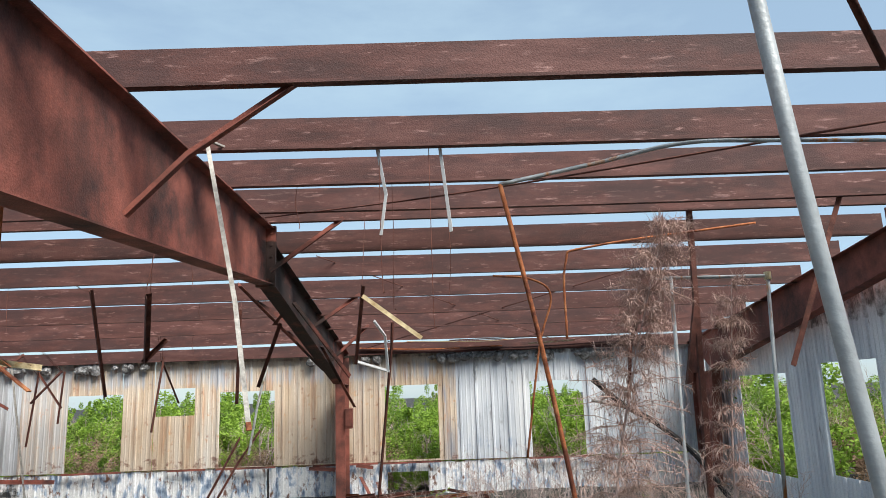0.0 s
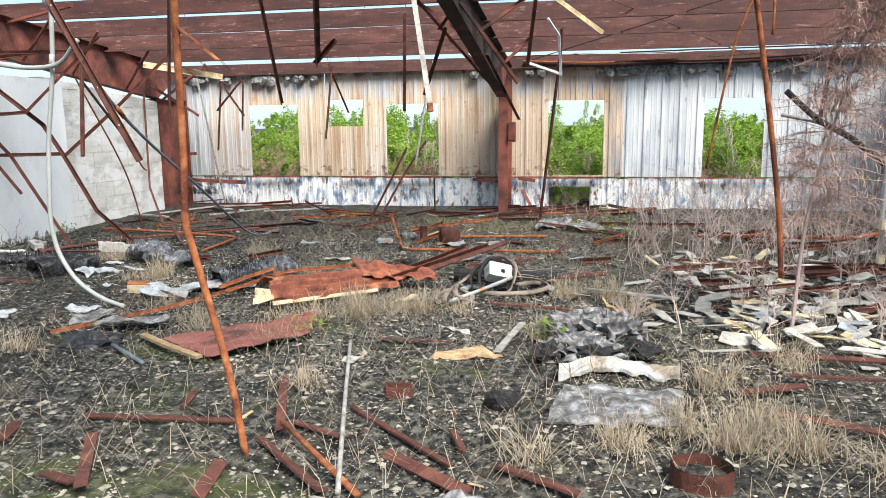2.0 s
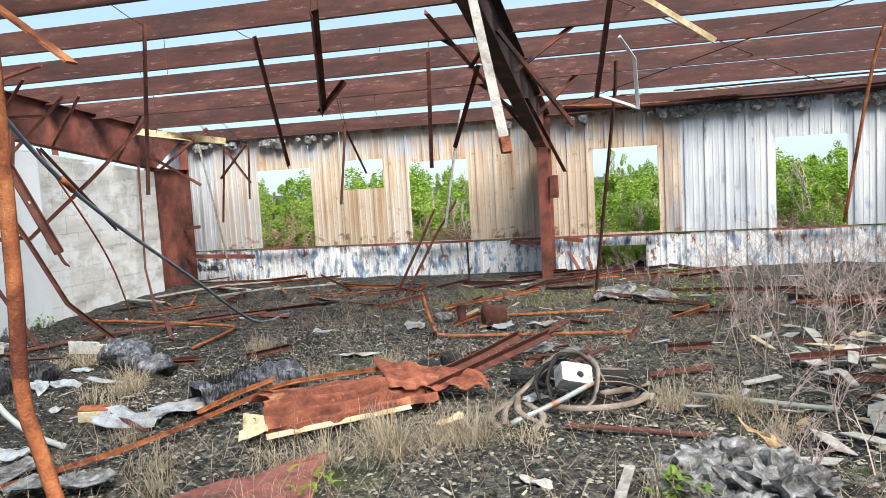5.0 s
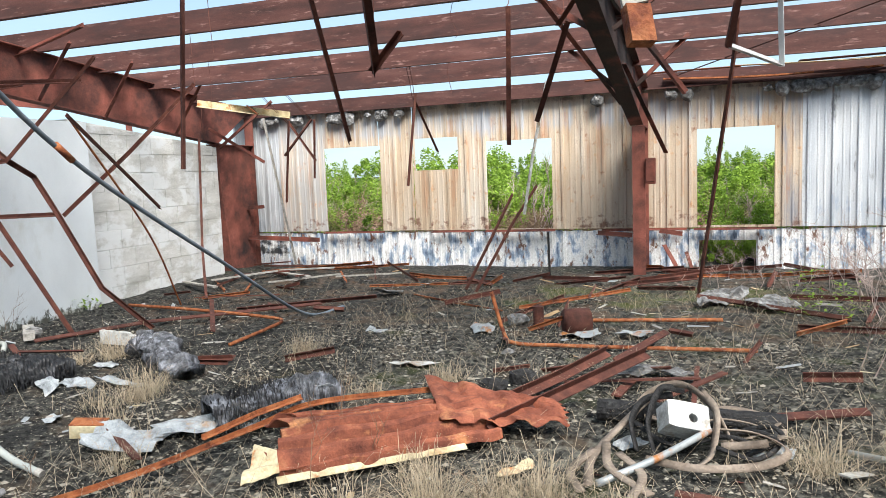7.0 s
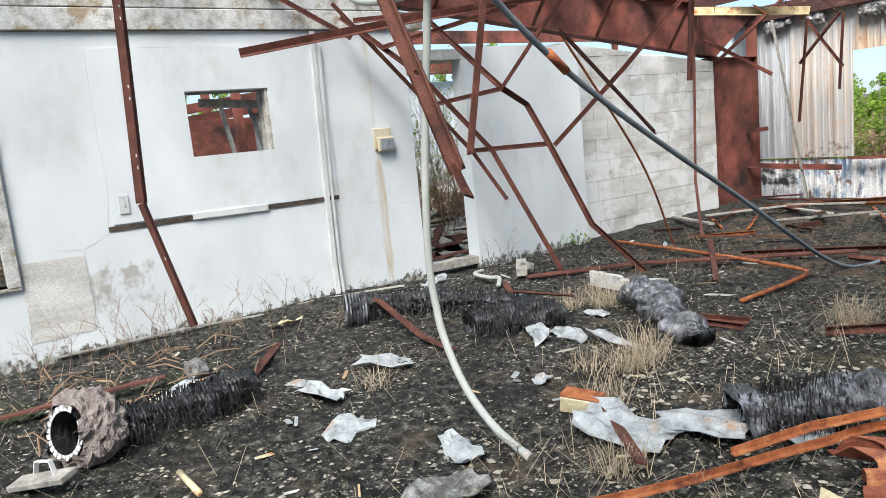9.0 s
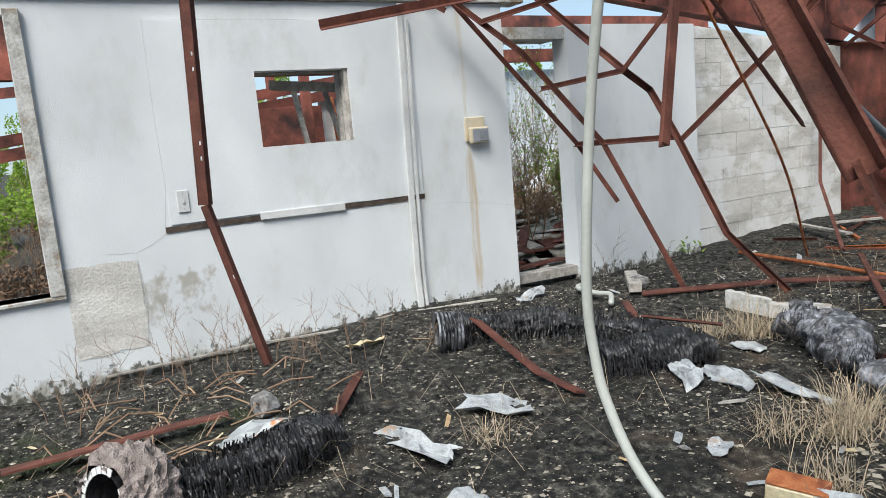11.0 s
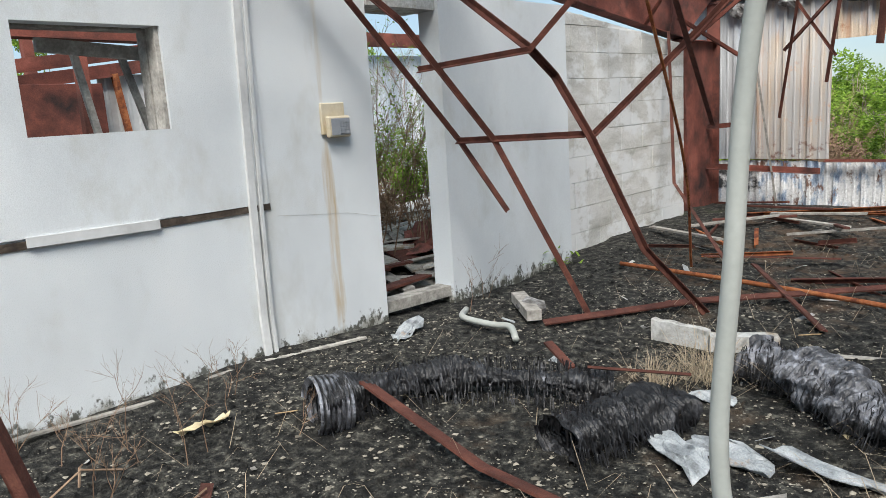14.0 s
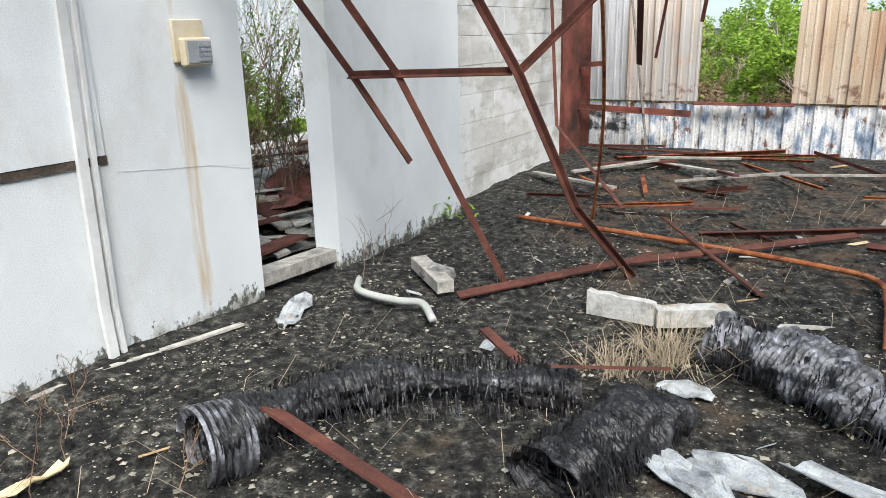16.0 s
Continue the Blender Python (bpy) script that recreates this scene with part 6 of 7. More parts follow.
# pale tile scraps over the east part of the floor
tile_meshes = []
for i in range(7):
    r = random.Random(900 + i)
    bm = bmesh.new()
    a, b = r.uniform(.06, .16), r.uniform(.025, .065)
    q = [(-a, -b), (a * r.uniform(.6, 1), -b * r.uniform(.7, 1)), (a, b * r.uniform(.4, 1)), (a * .2, b * r.uniform(.9, 1.3)), (-a * r.uniform(.7, 1), b)]
    top = [bm.verts.new((x, y, .007 + .02 * x)) for x, y in q]
    bot = [bm.verts.new((x, y, 0 + .02 * x)) for x, y in q]
    bm.faces.new(top), bm.faces.new(bot[::-1])
    for k in range(5):
        bm.faces.new((bot[k], bot[(k + 1) % 5], top[(k + 1) % 5], top[k]))
    me = bpy.data.meshes.new("tile_scrap")
    bm.to_mesh(me), bm.free()
    me.materials.append(M_BOARD if i < 5 else (M_CREAM if i == 5 else M_NET))
    tile_meshes.append(me)
for i in range(270):
    r = random.Random(1000 + i)
    if i < 120:
        x, y = r.gauss(3.2, .5), r.gauss(5.9, .45)
    elif i < 185:
        x, y = r.gauss(3.6, .5), r.gauss(7.4, .6)
    else:
        x, y = r.uniform(2.2, 5.5), r.uniform(6, 10)
    ob = new("tile_scrap", r.choice(tile_meshes))
    ob.matrix_world = Matrix.Translation((x, y, ground_at(x, y) + .02 + r.uniform(0, .06))) @ pose(0, 0, 0, r.gauss(0, 13), r.gauss(0, 13), r.uniform(0, 360))
    tagged(ob, "broken pale board scrap on the floor", "board scrap", "pale board scraps")
for i in range(26):
    r = random.Random(1300 + i)
    x, y, a, h = r.uniform(2.2, 5.6), r.uniform(5.5, 11), r.gauss(0, 30), r.uniform(.2, .7)
    dx, dy = math.cos(radians(a)) * h, math.sin(radians(a)) * h
    z = ground_at(x, y) + .05
    angle_iron([(x - dx, y - dy, z), (x + dx, y + dy, z + r.uniform(0, .1))], r.uniform(.03, .06), "rusted steel strip among pale board scraps", roll=r.uniform(0, 60), group="strips among boards")

# plumbing and posts near the east wall
plumb = thing("standpipe_frame", "pair of old standpipes joined at the top", "standpipe")
for nm, pts, r, m in (("riser", [(4.46, 8.15, 2.98), (4.42, 8.15, 0.66), (4.45, 8.15, 0.0)], .022, M_GALV), ("riser", [(5.58, 8.15, 2.96), (5.45, 8.15, 0.0)], .022, M_GALV), ("cross_pipe", [(4.3, 8.15, 2.98), (5.58, 8.15, 2.97)], .02, M_GALV), ("low_pipe", [(4.45, 8.15, .42), (3.95, 8.1, .33)], .018, M_ORANGE)):
    bm = bmesh.new()
    sweep(bm, circle(r, 10), pts)
    part(nm, bm, m, plumb, smooth=True)
for c in ((5.58, 8.15, 2.97), (4.44, 8.15, .5), (4.44, 8.15, .15)):
    bm = bmesh.new()
    bmesh.ops.create_cone(bm, cap_ends=True, segments=10, radius1=.04, radius2=.04, depth=.09, matrix=Matrix.Translation(c))
    part("fitting", bm, M_CREAM, plumb, "brass-coloured fitting")
for pts in ([(4.31, 7.0, 3.5), (4.22, 7.0, .0)], [(5.82, 6.83, 3.58), (5.16, 6.9, 1.9)], [(4.29, 6.99, 2.6), (4.13, 6.99, 1.77)], [(5.0, 11.52, 2.9), (5.0, 12.2, 2.5), (4.95, 12.4, 1.6)]):
    angle_iron(pts, .05, HANG, group="hanging steel angles")
bm = bmesh.new()
sweep(bm, circle(.035, 8), smooth_path([(3.72, 9.3, 1.88), (4.1, 9.35, 1.55), (4.5, 9.3, 1.3), (5.0, 9.25, .82), (5.5, 9.2, 0.0)]), sizes=None)
tagged(done(bm, "charred_branch", M_CHAR), "charred black branch leaning among dead brush", "branch")
bm = bmesh.new()
sweep(bm, circle(.022, 8), smooth_path([(3.75, 9.6, 1.62), (4.3, 9.5, 1.45), (5.0, 9.3, .9)]))
tagged(done(bm, "charred_branch", M_GREYWOOD), "grey dead branch leaning among brush", "branch")

flash = thing("eave_flashing", "sagging rusted flashing with pale patches", "flashing")
for pts, m, w in (([(0.3, 13.83, 2.68), (1.6, 13.82, 2.62), (3.0, 13.83, 2.64)], M_ORANGE, .1), ([(2.2, 13.8, 2.62), (3.6, 13.81, 2.6), (5.4, 13.82, 2.66)], M_PURLIN, .12), ([(3.5, 13.77, 2.66), (4.4, 13.78, 2.7)], M_CREAM, .08)):
    bm = bmesh.new()
    sweep(bm, flat(.02, w), smooth_path(pts), up=(0, 1, 0))
    part("flashing_strip", bm, m, flash)
for pts, m, w in (([(-.75, 13.55, 2.7), (0.2, 13.55, 2.74), (1.3, 13.55, 2.74)], M_ORANGE, .15), ([(1.2, 13.6, 2.76), (2.6, 13.6, 2.72), (3.2, 13.6, 2.74)], M_CREAM, .12), ([(2.0, 13.63, 2.76), (4.0, 13.63, 2.78), (6.5, 13.63, 2.8)], M_PURLIN, .2)):
    bm = bmesh.new()
    sweep(bm, flat(.006, w), smooth_path(pts), up=(0, 1, 0))
    part("loose_flashing", bm, m, flash, "buckled rusted flashing sheet")
for pts in ([(.25, 13.4, .55), (.55, 13.45, .5)], [(-.6, 13.5, .52), (-.1, 13.3, .5)]):
    angle_iron([(x, y, z) for x, y, z in pts], .06, "short rusted girt end at the column", group="girt stubs", name="girt_stub", material=M_RUST)
for pts in ([(.3, 13.7, .35), (.42, 13.6, .15), (.5, 13.55, .0)], [(.6, 13.7, .25), (.68, 13.65, .0)]):
    member("torn_sheet_edge", pts, flat(.08, .006), M_RUST, "torn rusted sheet edge curling at the wall foot", "sheet edge", "torn edges")

# small shards scattered over the whole floor
shard_meshes = []
for i, m in enumerate((M_WOOD, M_WHITE, M_GREYWOOD, M_ANGLE, M_NET, M_CREAM, M_FOIL)):
    me = tile_meshes[i].copy()
    me.materials.clear()
    me.materials.append(m)
    shard_meshes.append(me)
for i in range(260):
    r = random.Random(7000 + i)
    x, y = (r.uniform(-5.8, 3.2), r.uniform(2.6, 9.0)) if i < 150 else (r.uniform(-5.8, 5.0), r.uniform(8.5, 13.4))
    ob = new("floor_shard", r.choice(shard_meshes))
    k = r.uniform(.2, .6) if i < 150 else r.uniform(.4, 1.1)
    ob.matrix_world = Matrix.Translation((x, y, ground_at(x, y) + .008)) @ pose(0, 0, 0, r.gauss(0, 10), r.gauss(0, 10), r.uniform(0, 360)) @ Matrix.Diagonal((k, k * r.uniform(.3, 1), k * .6, 1))
    tagged(ob, "small broken shard lying on the floor", "shard", "floor shards")


# ---- plants ----
def blade(bm, base, tip, w, sag=0.0):
    """A thin bent blade of two segments."""
    base, tip = Vector(base), Vector(tip)
    mid = (base + tip) / 2 + Vector((0, 0, (tip - base).length * (0.12 + sag)))
    side = (tip - base).cross(Vector((0, 0, 1)))
    side = (side if side.length > 1e-5 else Vector((1, 0, 0))).normalized() * w
    a, b, c, d = bm.verts.new(base - side), bm.verts.new(base + side), bm.verts.new(mid + side * .8), bm.verts.new(mid - side * .8)
    e = bm.verts.new(tip)
    bm.faces.new((a, b, c, d)), bm.faces.new((d, c, e))


def mesh_from(verts, faces, name, material):
    me = bpy.data.meshes.new(name)
    me.from_pydata(verts, [], faces)
    me.materials.append(material)
    return me


rr = random.Random(21)
bm = bmesh.new()
TUFTS = [(-.1, 4.06, .2, 70), (1.23, 5.22, .24, 80), (2.27, 4.46, .3, 110), (2.24, 3.61, .27, 190), (1.71, 3.51, .22, 130), (2.01, 3.83, .2, 130), (-2.36, 8.23, .28, 110), (-.3, 5.79, .32, 260), (.12, 6.05, .3, 160), (-.62, 5.6, .26, 90), (-1.39, 5.09, .2, 70), (-2.82, 6.8, .3, 130),
         (1.34, 6.67, .3, 120), (-.91, 7.71, .2, 90), (2.53, 3.6, .25, 170), (2.43, 3.91, .22, 140), (-2.35, 4.35, .2, 80), (-1.35, 7.35, .16, 70), (-2.6, 6.35, .2, 60), (1.75, 6.6, .3, 140), (-.05, 6.0, .25, 110), (-.5, 6.15, .2, 70), (-4.05, 7.85, .3, 130),
         (-4.25, 7.7, .22, 70), (-2.9, 7.0, .25, 80), (-3.0, 6.6, .2, 50), (-2.1, 5.85, .2, 60), (1.9, 6.2, .25, 80), (.5, 6.0, .2, 40), (-3.85, 5.7, .18, 40), (2.9, 3.4, .25, 130), (2.8, 4.9, .3, 80), (1.3, 3.3, .25, 60), (-1.6, 5.4, .22, 60), (-.9, 5.5, .22, 60), (-.7, 4.9, .18, 40)]
for x, y, h, n in TUFTS:
    z = height(x, y)
    for _ in range(int(n * 1.7)):
        a, l = rr.uniform(0, 6.28), h * rr.uniform(.35, 1.3)
        lean = rr.uniform(.2, 1.5)
        b = (x + rr.gauss(0, .06), y + rr.gauss(0, .06), z)
        blade(bm, b, (b[0] + math.cos(a) * l * lean, b[1] + math.sin(a) * l * lean, z + l * max(.08, 1.05 - lean * .72)), .0016, .14)
for _ in range(9500):
    x, y = rr.uniform(-5.5, 4.5), rr.uniform(2.5, 11.5)
    if x < -2.6 and rr.random() < .85:
        continue
    a, l = rr.uniform(0, 6.28), rr.uniform(.1, .38)
    z = height(x, y)
    blade(bm, (x, y, z + .01), (x + math.cos(a) * l, y + math.sin(a) * l, z + rr.uniform(.01, .12)), .0013, .15)
tagged(done(bm, "dry_grass", M_STRAW), "tufts of dry straw-coloured grass in the floor", "grass", kind="stuff")


def twiggy(bm, base, h, r, spread, seed, depth=3):
    """A branching dead stem of thin three-sided twigs."""
    q = random.Random(seed)

    def grow(p, d, l, w, level):
        e = p + d * l
        m = (p + e) / 2 + Vector((q.gauss(0, .05), q.gauss(0, .05), q.gauss(0, .03))) * l
        sweep(bm, circle(w, 3), [p, m, e], sizes=[1, .8, .5], caps=False)
        if level:
            for _ in range(q.randint(2, 4)):
                t = q.uniform(.35, 1)
                nd = (d + Vector((q.gauss(0, spread), q.gauss(0, spread), q.gauss(0, spread * .6)))).normalized()
                grow(p + d * l * t, nd, l * q.uniform(.45, .75), w * .6, level - 1)
    grow(Vector(base), Vector((q.gauss(0, .2), q.gauss(0, .2), 1)).normalized(), h, r, depth)


bm = bmesh.new()
for i in range(230):
    q = random.Random(4000 + i)
    x, y = (q.uniform(2.2, 5.8), q.uniform(8.2, 13.2)) if i < 150 else (q.uniform(1.8, 4.5), q.uniform(5.2, 9.0))
    twiggy(bm, (x, y, height(x, y)), q.uniform(.28, .55) if i < 150 else q.uniform(.18, .36), .0055, .55, i)
for i in range(26):
    q = random.Random(4300 + i)
    x, y = q.uniform(.4, 2.4), q.uniform(11.8, 13.6)
    twiggy(bm, (x, y, height(x, y)), q.uniform(.12, .3), .003, .6, 300 + i)
tagged(done(bm, "dead_brush", M_BRUSH), "tangle of dead grey-brown brush stems", "brush", kind="stuff")
bm = bmesh.new()
for i in range(46):
    q = random.Random(4600 + i)
    if i < 26:
        x, y = q.uniform(-6.15, -5.2), q.uniform(3.9, 6.2)
    else:
        x, y = q.choice([(-6.1, 8.6), (-.4, 4.8), (.2, 5.2), (-.8, 5.7), (-1.0, 6.4), (.1, 5.9), (-2.2, 5.4), (1.5, 4.4)])
        x, y = x + q.gauss(0, .15), y + q.gauss(0, .15)
    twiggy(bm, (x, y, height(x, y)), q.uniform(.14, .3), .0028, .45, 700 + i, 2 if i >= 26 else 3)
for i in range(40):
    q = random.Random(4700 + i)
    x, y, a = q.uniform(-5.6, -4.2), q.uniform(3.9, 5.4), q.uniform(0, 6.28)
    l = q.uniform(.15, .4)
    sweep(bm, circle(.005, 4), [(x, y, .04), (x + math.cos(a) * l * .5, y + math.sin(a) * l * .5, q.uniform(.05, .12)), (x + math.cos(a) * l, y + math.sin(a) * l, .05)])
tagged(done(bm, "dry_weeds", M_TWIG), "dry branching weeds and sticks at the wall foot", "weeds", kind="stuff")

# floor litter: flakes and pebbles of ash
rng = np.random.default_rng(5)
verts, faces = [], []
for i in range(95000):
    if i < 68000:
        x, y = rng.uniform(-6.1, 3.4), rng.uniform(2.3, 9.5)
    else:
        x, y = rng.uniform(-6.3, 6.4), rng.uniform(1.5, 13.8)
    if rng.random() < .1 + (.14 if x < -2.8 else 0) - 1.6 * noise.noise((x * 2.1, y * 2.1, 7)) - .5 * noise.noise((x * 6, y * 6, 3)):
        continue
    s = float(rng.choice([.003, .006, .01, .02], p=[.38, .36, .19, .07])) * rng.uniform(.7, 1.4) * (.72 if x < -2.8 else 1)
    a = rng.uniform(0, 6.28)
    z = height(x, y) + .004
    k = len(verts)
    q = [(math.cos(a + j * 1.57 + rng.uniform(-.4, .4)) * s * rng.uniform(.5, 1.2), math.sin(a + j * 1.57) * s * rng.uniform(.5, 1.2)) for j in range(4)]
    up = rng.uniform(.2, .6) * s
    verts += [(x + u, y + v, z) for u, v in q] + [(x, y, z + up)]
    faces += [(k, k + 1, k + 4), (k + 1, k + 2, k + 4), (k + 2, k + 3, k + 4), (k + 3, k, k + 4)]
tagged(new("ash_chips", mesh_from(verts, faces, "ash_chips", M_CHIP)), "pale ash chips and flakes over charred soil", "litter", kind="stuff")
verts, faces = [], []
for i in range(34000):
    x, y = (rng.uniform(-6.2, 4.5), rng.uniform(2.2, 12.5)) if i < 9000 else (rng.uniform(-5.9, 2.8), rng.uniform(2.4, 9.0))
    if i > 9000 and noise.noise((x * 1.7, y * 1.7, 5)) < -.12:
        continue
    s = rng.uniform(.01, .03) if i < 9000 else rng.uniform(.005, .016)
    z = height(x, y) - .004
    k = len(verts)
    q = [(math.cos(j * 1.05) * s * rng.uniform(.6, 1.2), math.sin(j * 1.05) * s * rng.uniform(.6, 1.2)) for j in range(6)]
    verts += [(x + u, y + v, z) for u, v in q] + [(x + u * .5, y + v * .5, z + s * rng.uniform(.4, .9)) for u, v in q]
    faces += [(k + j, k + (j + 1) % 6, k + 6 + (j + 1) % 6, k + 6 + j) for j in range(6)] + [tuple(k + 6 + j for j in range(6))]
tagged(new("charred_clods", mesh_from(verts, faces, "charred_clods", M_SOIL)), "crumbs of black charred soil", "litter", kind="stuff")

# dead feathery sapling in the floor
sap = thing("dead_sapling", "dead feathery pinkish-brown sapling", "sapling", at=(2.99, 5.66, 0))


def sapling(trunk, parent, seed, spray, reach):
    bm = bmesh.new()
    path = smooth_path(trunk)
    sweep(bm, circle(.016, 6), path, sizes=[1 - .8 * i / len(path) for i in range(len(path))])
    ob = part("trunk", bm, M_BRUSH, parent)
    ob.matrix_parent_inverse = Matrix.Translation(-parent.location)
    bm = bmesh.new()
    q = random.Random(seed)
    for _ in range(spray):
        t = q.uniform(.3, 1)
        p = path[min(len(path) - 1, int(t * len(path)))]
        a = q.uniform(0, 6.28)
        d = Vector((math.cos(a), math.sin(a), q.uniform(-.35, .25))).normalized()
        l = reach * q.uniform(.35, 1) * (1.15 - .7 * t)
        e = p + d * l
        sweep(bm, circle(.003, 3), [p, (p + e) / 2 + Vector((0, 0, .04)), e], caps=False)
        for _ in range(34):
            s = q.uniform(.15, 1.05)
            b = p.lerp(e, min(s, 1))
            nd = (d * .6 + Vector((q.gauss(0, .5), q.gauss(0, .5), q.gauss(-.1, .5)))).normalized()
            blade(bm, b, b + nd * q.uniform(.06, .16), .0024, .05)
    ob = part("crown", bm, M_FERN, parent)
    ob.matrix_parent_inverse = Matrix.Translation(-parent.location)


sapling([(2.99, 5.66, 0), (3.08, 5.75, .95), (3.35, 5.85, 2.0), (3.72, 6.0, 3.1)], sap, 1, 330, .66)
sap2 = thing("dead_sapling", "small dead feathery sapling beside the posts", "sapling", at=(4.3, 6.6, 0))
sapling([(4.3, 6.6, 0), (4.35, 6.6, 1.2), (4.55, 6.7, 2.7)], sap2, 2, 140, .4)
live = tagged(new("green_weeds"), "small green weeds growing in the debris", "weeds", kind="stuff")
bm = bmesh.new()
q = random.Random(31)
for x, y, h, n in ((1.75, 10.4, .5, 70), (2.05, 10.3, .4, 50), (-6.15, 9.6, .16, 24), (4.5, 7.6, .35, 60), (-.5, 5.1, .12, 20), (1.25, 5.15, .16, 30), (4.9, 11.5, .5, 40)):
    for _ in range(n):
        b = Vector((x + q.gauss(0, .08), y + q.gauss(0, .08), height(x, y) + q.uniform(.1, 1) * h))
        a = q.uniform(0, 6.28)
        blade(bm, b, b + Vector((math.cos(a), math.sin(a), q.uniform(-.3, .5))) * q.uniform(.04, .09), .012)
part("leaves", bm, M_LEAF, live)


# shrubs and trees outside
def shrub_mesh(name, n, rx, rz, leaf, seed, material=M_LEAF):
    """Loose crown of clustered leaves with gaps."""
    g = np.random.default_rng(seed)
    verts, faces = [], []
    clumps = [(g.normal(0, rx * .5), g.normal(0, rx * .5), abs(g.normal(rz * .5, rz * .28)), g.uniform(.12, .3) * rx) for _ in range(34)]
    for i in range(n):
        cx, cy, cz, cr = clumps[g.integers(len(clumps))]
        d = g.normal(0, 1, 3)
        d /= np.linalg.norm(d)
        p = np.array((cx, cy, cz)) + d * cr * g.uniform(.5, 1.1)
        p[2] = max(p[2], .03)
        u = g.normal(0, 1, 3)
        u[2] *= .5
        u /= np.linalg.norm(u)
        v = np.cross(u, g.normal(0, 1, 3))
        v /= np.linalg.norm(v)
        s = leaf * g.uniform(.6, 1.3)
        k = len(verts)
        verts += [tuple(p - u * s), tuple(p + v * s * .45), tuple(p + u * s), tuple(p - v * s * .45)]
        faces.append((k, k + 1, k + 2, k + 3))
    return mesh_from(verts, faces, name, material)


leaf_sets = [shrub_mesh("crown", 6500, 1.1, 1.7, .05, s) for s in (1, 2, 3, 4)]
dry_sets = [shrub_mesh("crown", 1500, .8, .9, .045, s, M_TWIG) for s in (7, 8)]


def stem_mesh(seed, dry):
    bm = bmesh.new()
    for k in range(6 if not dry else 14):
        q = random.Random(seed * 31 + k)
        twiggy(bm, (q.gauss(0, .3), q.gauss(0, .3), 0), q.uniform(.5, 1.0), .012 if not dry else .006, .35, seed * 77 + k, 3)
    me = bpy.data.meshes.new("branchwork")
    bm.to_mesh(me), bm.free()
    me.materials.append(M_TWIG if dry else M_BRUSH)
    return me


stem_sets = [stem_mesh(s, False) for s in (1, 2)]
dry_stems = [stem_mesh(s, True) for s in (3, 4, 5)]


def shrub(x, y, s, kind, r, name="shrub"):
    e = thing(name, {"green": "dense bright green shrub outside the wall", "dry": "dry brown thicket below the windows", "tall": "taller green tree behind the shrubs"}[kind], "shrub" if kind != "tall" else "tree", "green shrubs" if kind == "green" else "dry thickets" if kind == "dry" else "far trees", at=(x, y, height(x, y)))
    e.rotation_euler = (0, 0, r.uniform(0, 6.28))
    e.scale = (s * (1.0 if kind != "tall" else .8), s * (1.0 if kind != "tall" else .8), s * r.uniform(.85, 1.15) * (1 if kind != "tall" else 1.5))
    o = new("crown", r.choice(leaf_sets if kind != "dry" else dry_sets))
    o.parent = e
    o = new("branchwork", r.choice(stem_sets if kind != "dry" else dry_stems))
    o.parent = e
    return e


r = random.Random(77)
for i in range(46):
    shrub(-9 + i * .46 + r.uniform(-.3, .3), r.uniform(16.2, 18.5), r.uniform(.55, .92), "green" if r.random() < .75 else "dry", r)
for i in range(40):
    shrub(-12 + i * .75 + r.uniform(-.4, .4), r.uniform(19.5, 23), r.uniform(.72, 1.02), "green", r)
for i in range(34):
    shrub(-22 + i * 1.5 + r.uniform(-.6, .6), r.uniform(26, 36), r.uniform(.8, 1.12), "green", r)
for i in range(22):
    shrub(-6.5 + i * .5 + r.uniform(-.2, .2), r.uniform(14.8, 15.6), r.uniform(.5, .75), "dry", r)
for i in range(12):
    shrub(r.uniform(7.8, 11), r.uniform(6.5, 16), r.uniform(.7, 1.1), "green" if i % 3 else "dry", r)
for i in range(16):
    shrub(r.uniform(-18, -13.6), r.uniform(0.0, 17), r.uniform(.7, .95), "dry" if i % 3 else "green", r)
for x, y, s in ((-9.4, 9.9, .75), (-8.7, 9.9, .6), (-8.7, 9.3, .6), (-9.7, 9.0, .7), (-10.8, 10.2, .9), (-8.7, 3.2, .6), (-9.3, 3.9, .6), (-8.4, 2.4, .55), (-11.8, 3.2, .6)):
    shrub(x, y, s, "dry" if x > -11 else "green", r)
for x, y, s in ((1.15, 14.5, .33), (1.5, 14.6, .36), (1.3, 14.9, .4), (1.75, 14.55, .3), (-10.9, 12.3, .62), (2.2, 14.9, .3), (-4.9, 15.0, .4)):
    shrub(x, y, s, "green", r)
for i in range(26):
    shrub(-40 + i * 3.4 + r.uniform(-1, 1), r.uniform(44, 60), r.uniform(.72, 1.0), "tall", r, "tree")
for i in range(8):
    shrub(r.uniform(-45, -22), r.uniform(-4, 30), r.uniform(1.3, 1.7), "tall", r, "tree")
for x, y, h in ((4.25, 14.9, 1.0), (-1.9, 15.3, .8), (1.5, 15.2, .6), (-1.7, 15.1, .9), (9.2, 11, 1.3), (8.6, 9.4, 1.2)):
    e = thing("bare_sapling", "thin bare grey sapling outside the wall", "sapling", "bare saplings", at=(x, y, 0))
    bm = bmesh.new()
    twiggy(bm, (0, 0, 0), h, .014, .22, int(x * 10 + 99), 4)
    part("branchwork", bm, M_BRUSH, e)

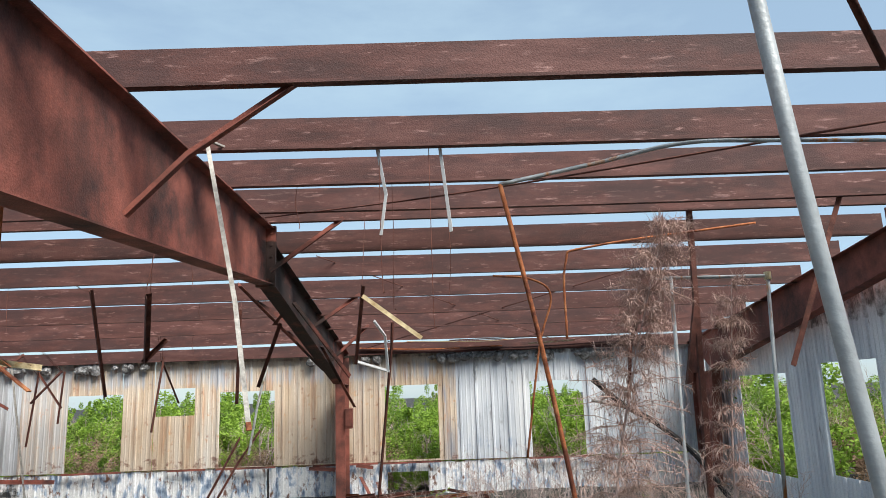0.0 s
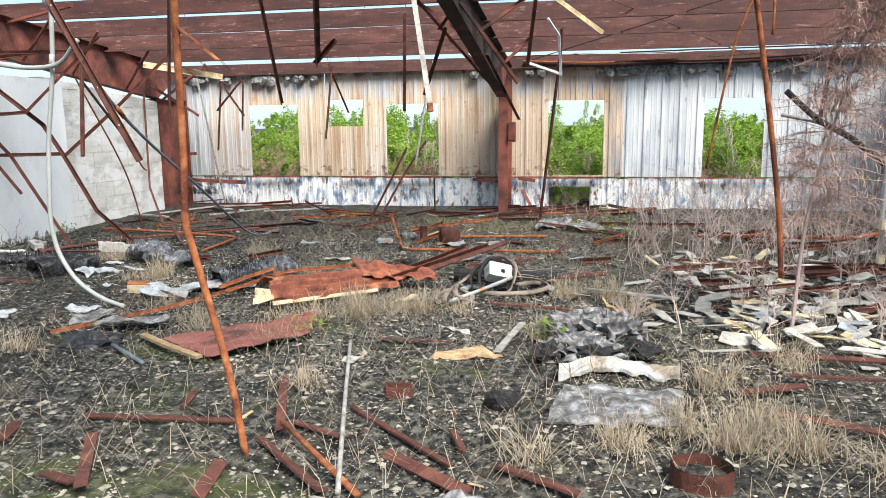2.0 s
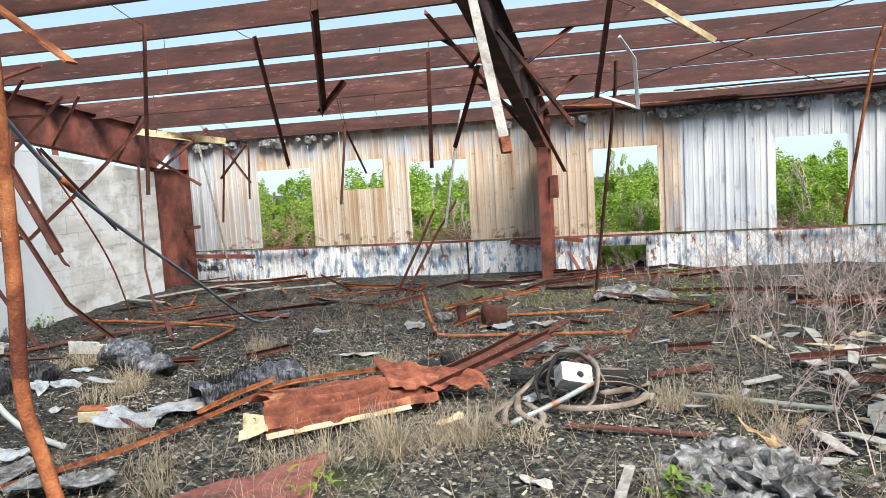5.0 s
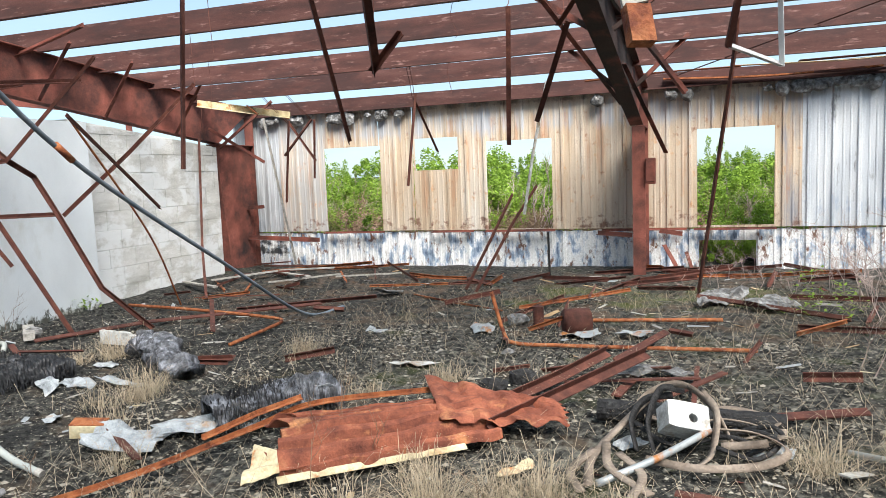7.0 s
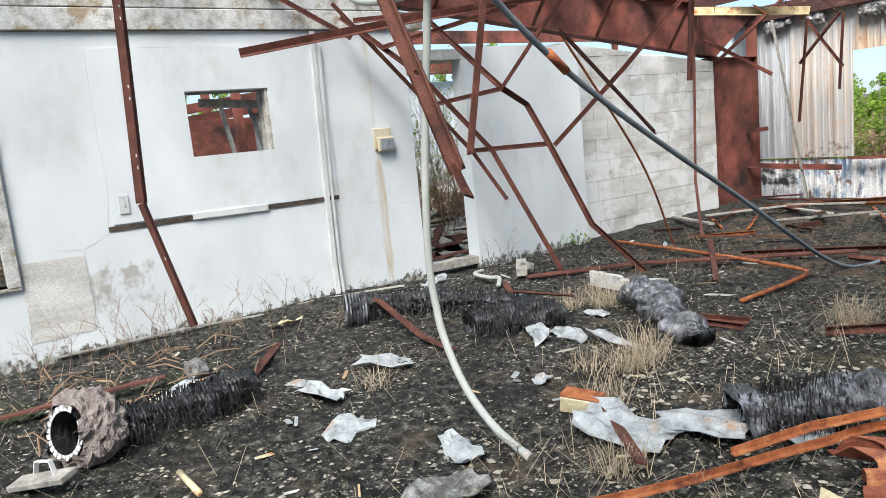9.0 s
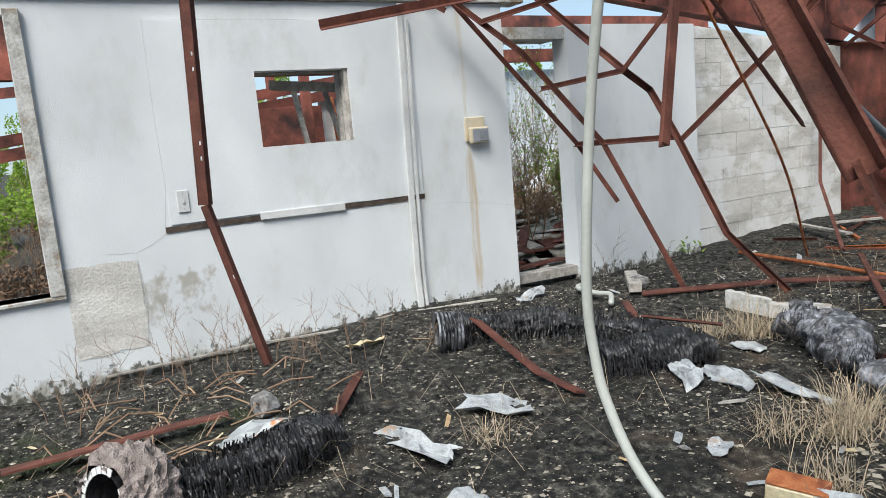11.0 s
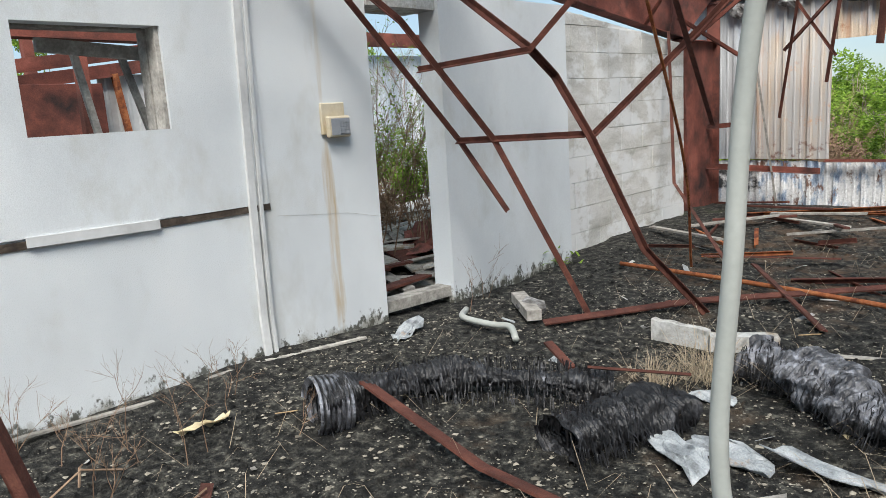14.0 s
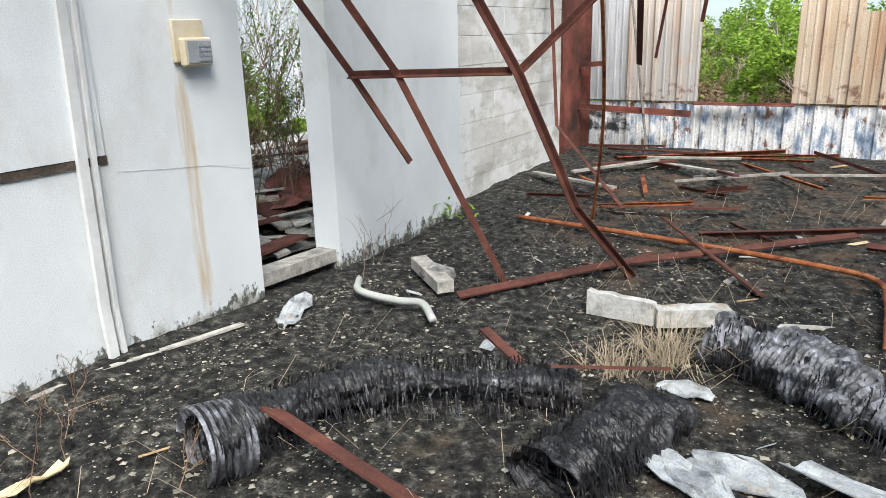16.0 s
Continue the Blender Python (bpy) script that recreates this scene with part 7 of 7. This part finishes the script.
# the ruined wing west of the white wall
for x in (-9.6, -10.9, -12.3):
    e = thing("wing_purlin", "rusted purlin on posts in the ruined wing", "purlin", "wing purlins")
    bm = bmesh.new()
    sweep(bm, zee(.22, .06), [(x, -3, 2.5), (x, 7.2, 2.75)])
    part("purlin_bar", bm, M_RUST, e)
    for y in (-2.9, 7.1):
        bm = bmesh.new()
        sweep(bm, flat(.1, .1), [(x, y, -.1), (x, y, 2.5 + (y + 3) * .0245)])
        part("post", bm, M_RUST, e)
wing = tagged(new("wing_frame"), "rusted red rafter of the ruined wing", "steel frame", kind="structure")
plate_beam("rafter", -8.6, [(-3.0, 2.95), (7.4, 2.78)], [(-3.0, 2.3), (7.4, 2.13)], wing)
for y in (4.2, 5.0, 7.3):
    bm = bmesh.new()
    sweep(bm, ell(.05, .05, .008), [(-8.5, y, 0), (-8.58, y + .1, 2.2)])
    part("stud", bm, M_RUST, wing)
member("wall_plate", [(-6.54, 5.71, 1.87), (-6.54, 6.41, 1.82)], flat(.07, .035), M_GREYWOOD, "weathered timber nailed behind the opening", "timber", up=(1, 0, 0))
for pts in ([(-6.62, 5.91, 1.88), (-6.62, 6.22, 0.0)], [(-6.62, 6.16, 1.85), (-6.62, 6.66, 0.0)]):
    member("timber_stud", pts, flat(.035, .03), M_GREYWOOD, "pale weathered stud leaning behind the opening", "stud", "leaning studs", up=(1, 0, 0))
far_w = tagged(new("wing_wall"), "white sheet wall of the ruined wing", "wall", kind="structure")
for k in range(6):
    ribbed_sheet("wall_sheet", "x", 10.9 + k * .93, 11.83 + k * .93, -.1, 2.45, -12.3, [], M_GREYSHEET, far_w, 1, 0.0, 400 + k)
for x, z in ((-12.2, 2.46), (-11.6, 2.95)):
    e = thing("wing_purlin", "rusted purlin above the far sheet wall", "purlin", "wing purlins")
    bm = bmesh.new()
    sweep(bm, zee(.24, .06), [(x, 10.6, z + .12), (x, 16.6, z + .12)])
    part("purlin_bar", bm, M_RUST, e)
    for y in (10.7, 16.5):
        bm = bmesh.new()
        sweep(bm, flat(.1, .1), [(x, y, -.1), (x, y, z + .1)])
        part("post", bm, M_RUST, e)
for k in range(2):
    ribbed_sheet("wall_sheet", "x", 7.47 + k * .93, 8.4 + k * .93, -.1, 2.0, -10.2, [], M_TRIM, far_w, 1, 0.0, 410 + k)
bm = bmesh.new()
box(bm, (-10.06, 6.5, -.1), (-10.0, 7.44, 1.9), .004)
part("red_panel", bm, M_RUST, far_w, "rusted red panel beside the white sheets")
for x, pts in ((-10.3, [(2.6, 1.5), (6.9, 2.04), (9.4, 2.36)]), (-10.15, [(2.6, 1.35), (6.9, 1.88), (9.4, 2.2)]), (-11.6, [(2.6, 2.2), (6.9, 2.5), (9.4, 2.72)])):
    e = thing("wing_purlin", "sagging rusted purlin behind the small opening", "purlin", "wing purlins")
    bm = bmesh.new()
    sweep(bm, zee(.13, .05), [(x, y, z) for y, z in pts])
    part("purlin_bar", bm, M_RUST, e)
    for y, z in (pts[0], pts[-1]):
        bm = bmesh.new()
        sweep(bm, flat(.08, .08), [(x, y, -.1), (x, y, z)])
        part("post", bm, M_RUST, e)
member("wing_stud", [(-10.12, 7.62, 2.0), (-10.12, 7.86, 0.0)], flat(.06, .05), M_ORANGE, "orange rusted stud before the white sheets", "stud", up=(1, 0, 0))
for i in range(110):
    q = random.Random(2000 + i)
    x, y = (q.uniform(-10.5, -6.75), q.uniform(6.6, 11)) if i < 50 else (q.uniform(-8.6, -6.75), q.uniform(7.4, 10.6))
    a, h = q.uniform(0, 180), q.uniform(.2, .7)
    dx, dy = math.cos(radians(a)) * h, math.sin(radians(a)) * h
    z = height(x, y) + .05 + max(0, (-6.9 - x)) * .11
    m = q.choice([M_GREYWOOD, M_WHITE, M_ANGLE, M_BOARD, M_GREYWOOD])
    member("rubble_board", [(x - dx, y - dy, z), (x + dx, y + dy, z + q.uniform(-.03, .12))], flat(q.uniform(.08, .2), .02), m, "weathered board in the rubble beyond the doorway", "board", "rubble boards", roll=q.uniform(-20, 20))
for i in range(14):
    q = random.Random(2100 + i)
    scrap("roofing_scrap", (q.uniform(-9.5, -6.9), q.uniform(7.2, 10.2), .1 + q.uniform(0, .15)), q.uniform(.2, .4), 600 + i, q.choice([M_WHITE, M_FOIL, M_REDFLAT]), "crumpled roofing scrap in the rubble beyond", "scrap", "roofing scraps", aspect=.6, tilt=18)
member("door_threshold", [(-6.45, 7.66, .05), (-6.35, 8.36, .06)], flat(.14, .08), M_GREYWOOD, "weathered timber threshold in the doorway", "threshold")
member("leaning_sapling", [(-7.3, 8.15, 0), (-7.45, 8.3, 1.0), (-7.6, 8.2, 2.2), (-7.65, 8.25, 3.0)], circle(.03), M_GREYWOOD, "grey sapling trunk growing beyond the doorway", "sapling", bend=True)


# brown-stemmed bush with sparse leaves beyond the doorway
def doorway_bush(x, y, h, seed):
    e = thing("leafy_bush", "brown-stemmed bush with sparse green leaves", "bush", "doorway bushes", at=(x, y, height(x, y)))
    q = random.Random(seed)
    bm = bmesh.new()
    for k in range(9):
        twiggy(bm, (q.gauss(0, .12), q.gauss(0, .12), 0), h * q.uniform(.35, .55), .009, .3, seed * 13 + k, 4)
    tips = [v.co.copy() for v in bm.verts if v.co.z > h * .45]
    part("branchwork", bm, M_TWIG, e)
    bm = bmesh.new()
    for _ in range(1500):
        p = q.choice(tips) + Vector((q.gauss(0, .03), q.gauss(0, .03), q.gauss(0, .03)))
        a = q.uniform(0, 6.28)
        blade(bm, p, p + Vector((math.cos(a), math.sin(a), q.uniform(-.5, .6))) * q.uniform(.03, .06), .009)
    part("crown", bm, M_LEAF, e)


for x, y, h in ((-7.7, 8.75, 1.9), (-8.2, 9.5, 2.2), (-7.5, 9.3, 1.5)):
    doorway_bush(x, y, h, int(h * 10))
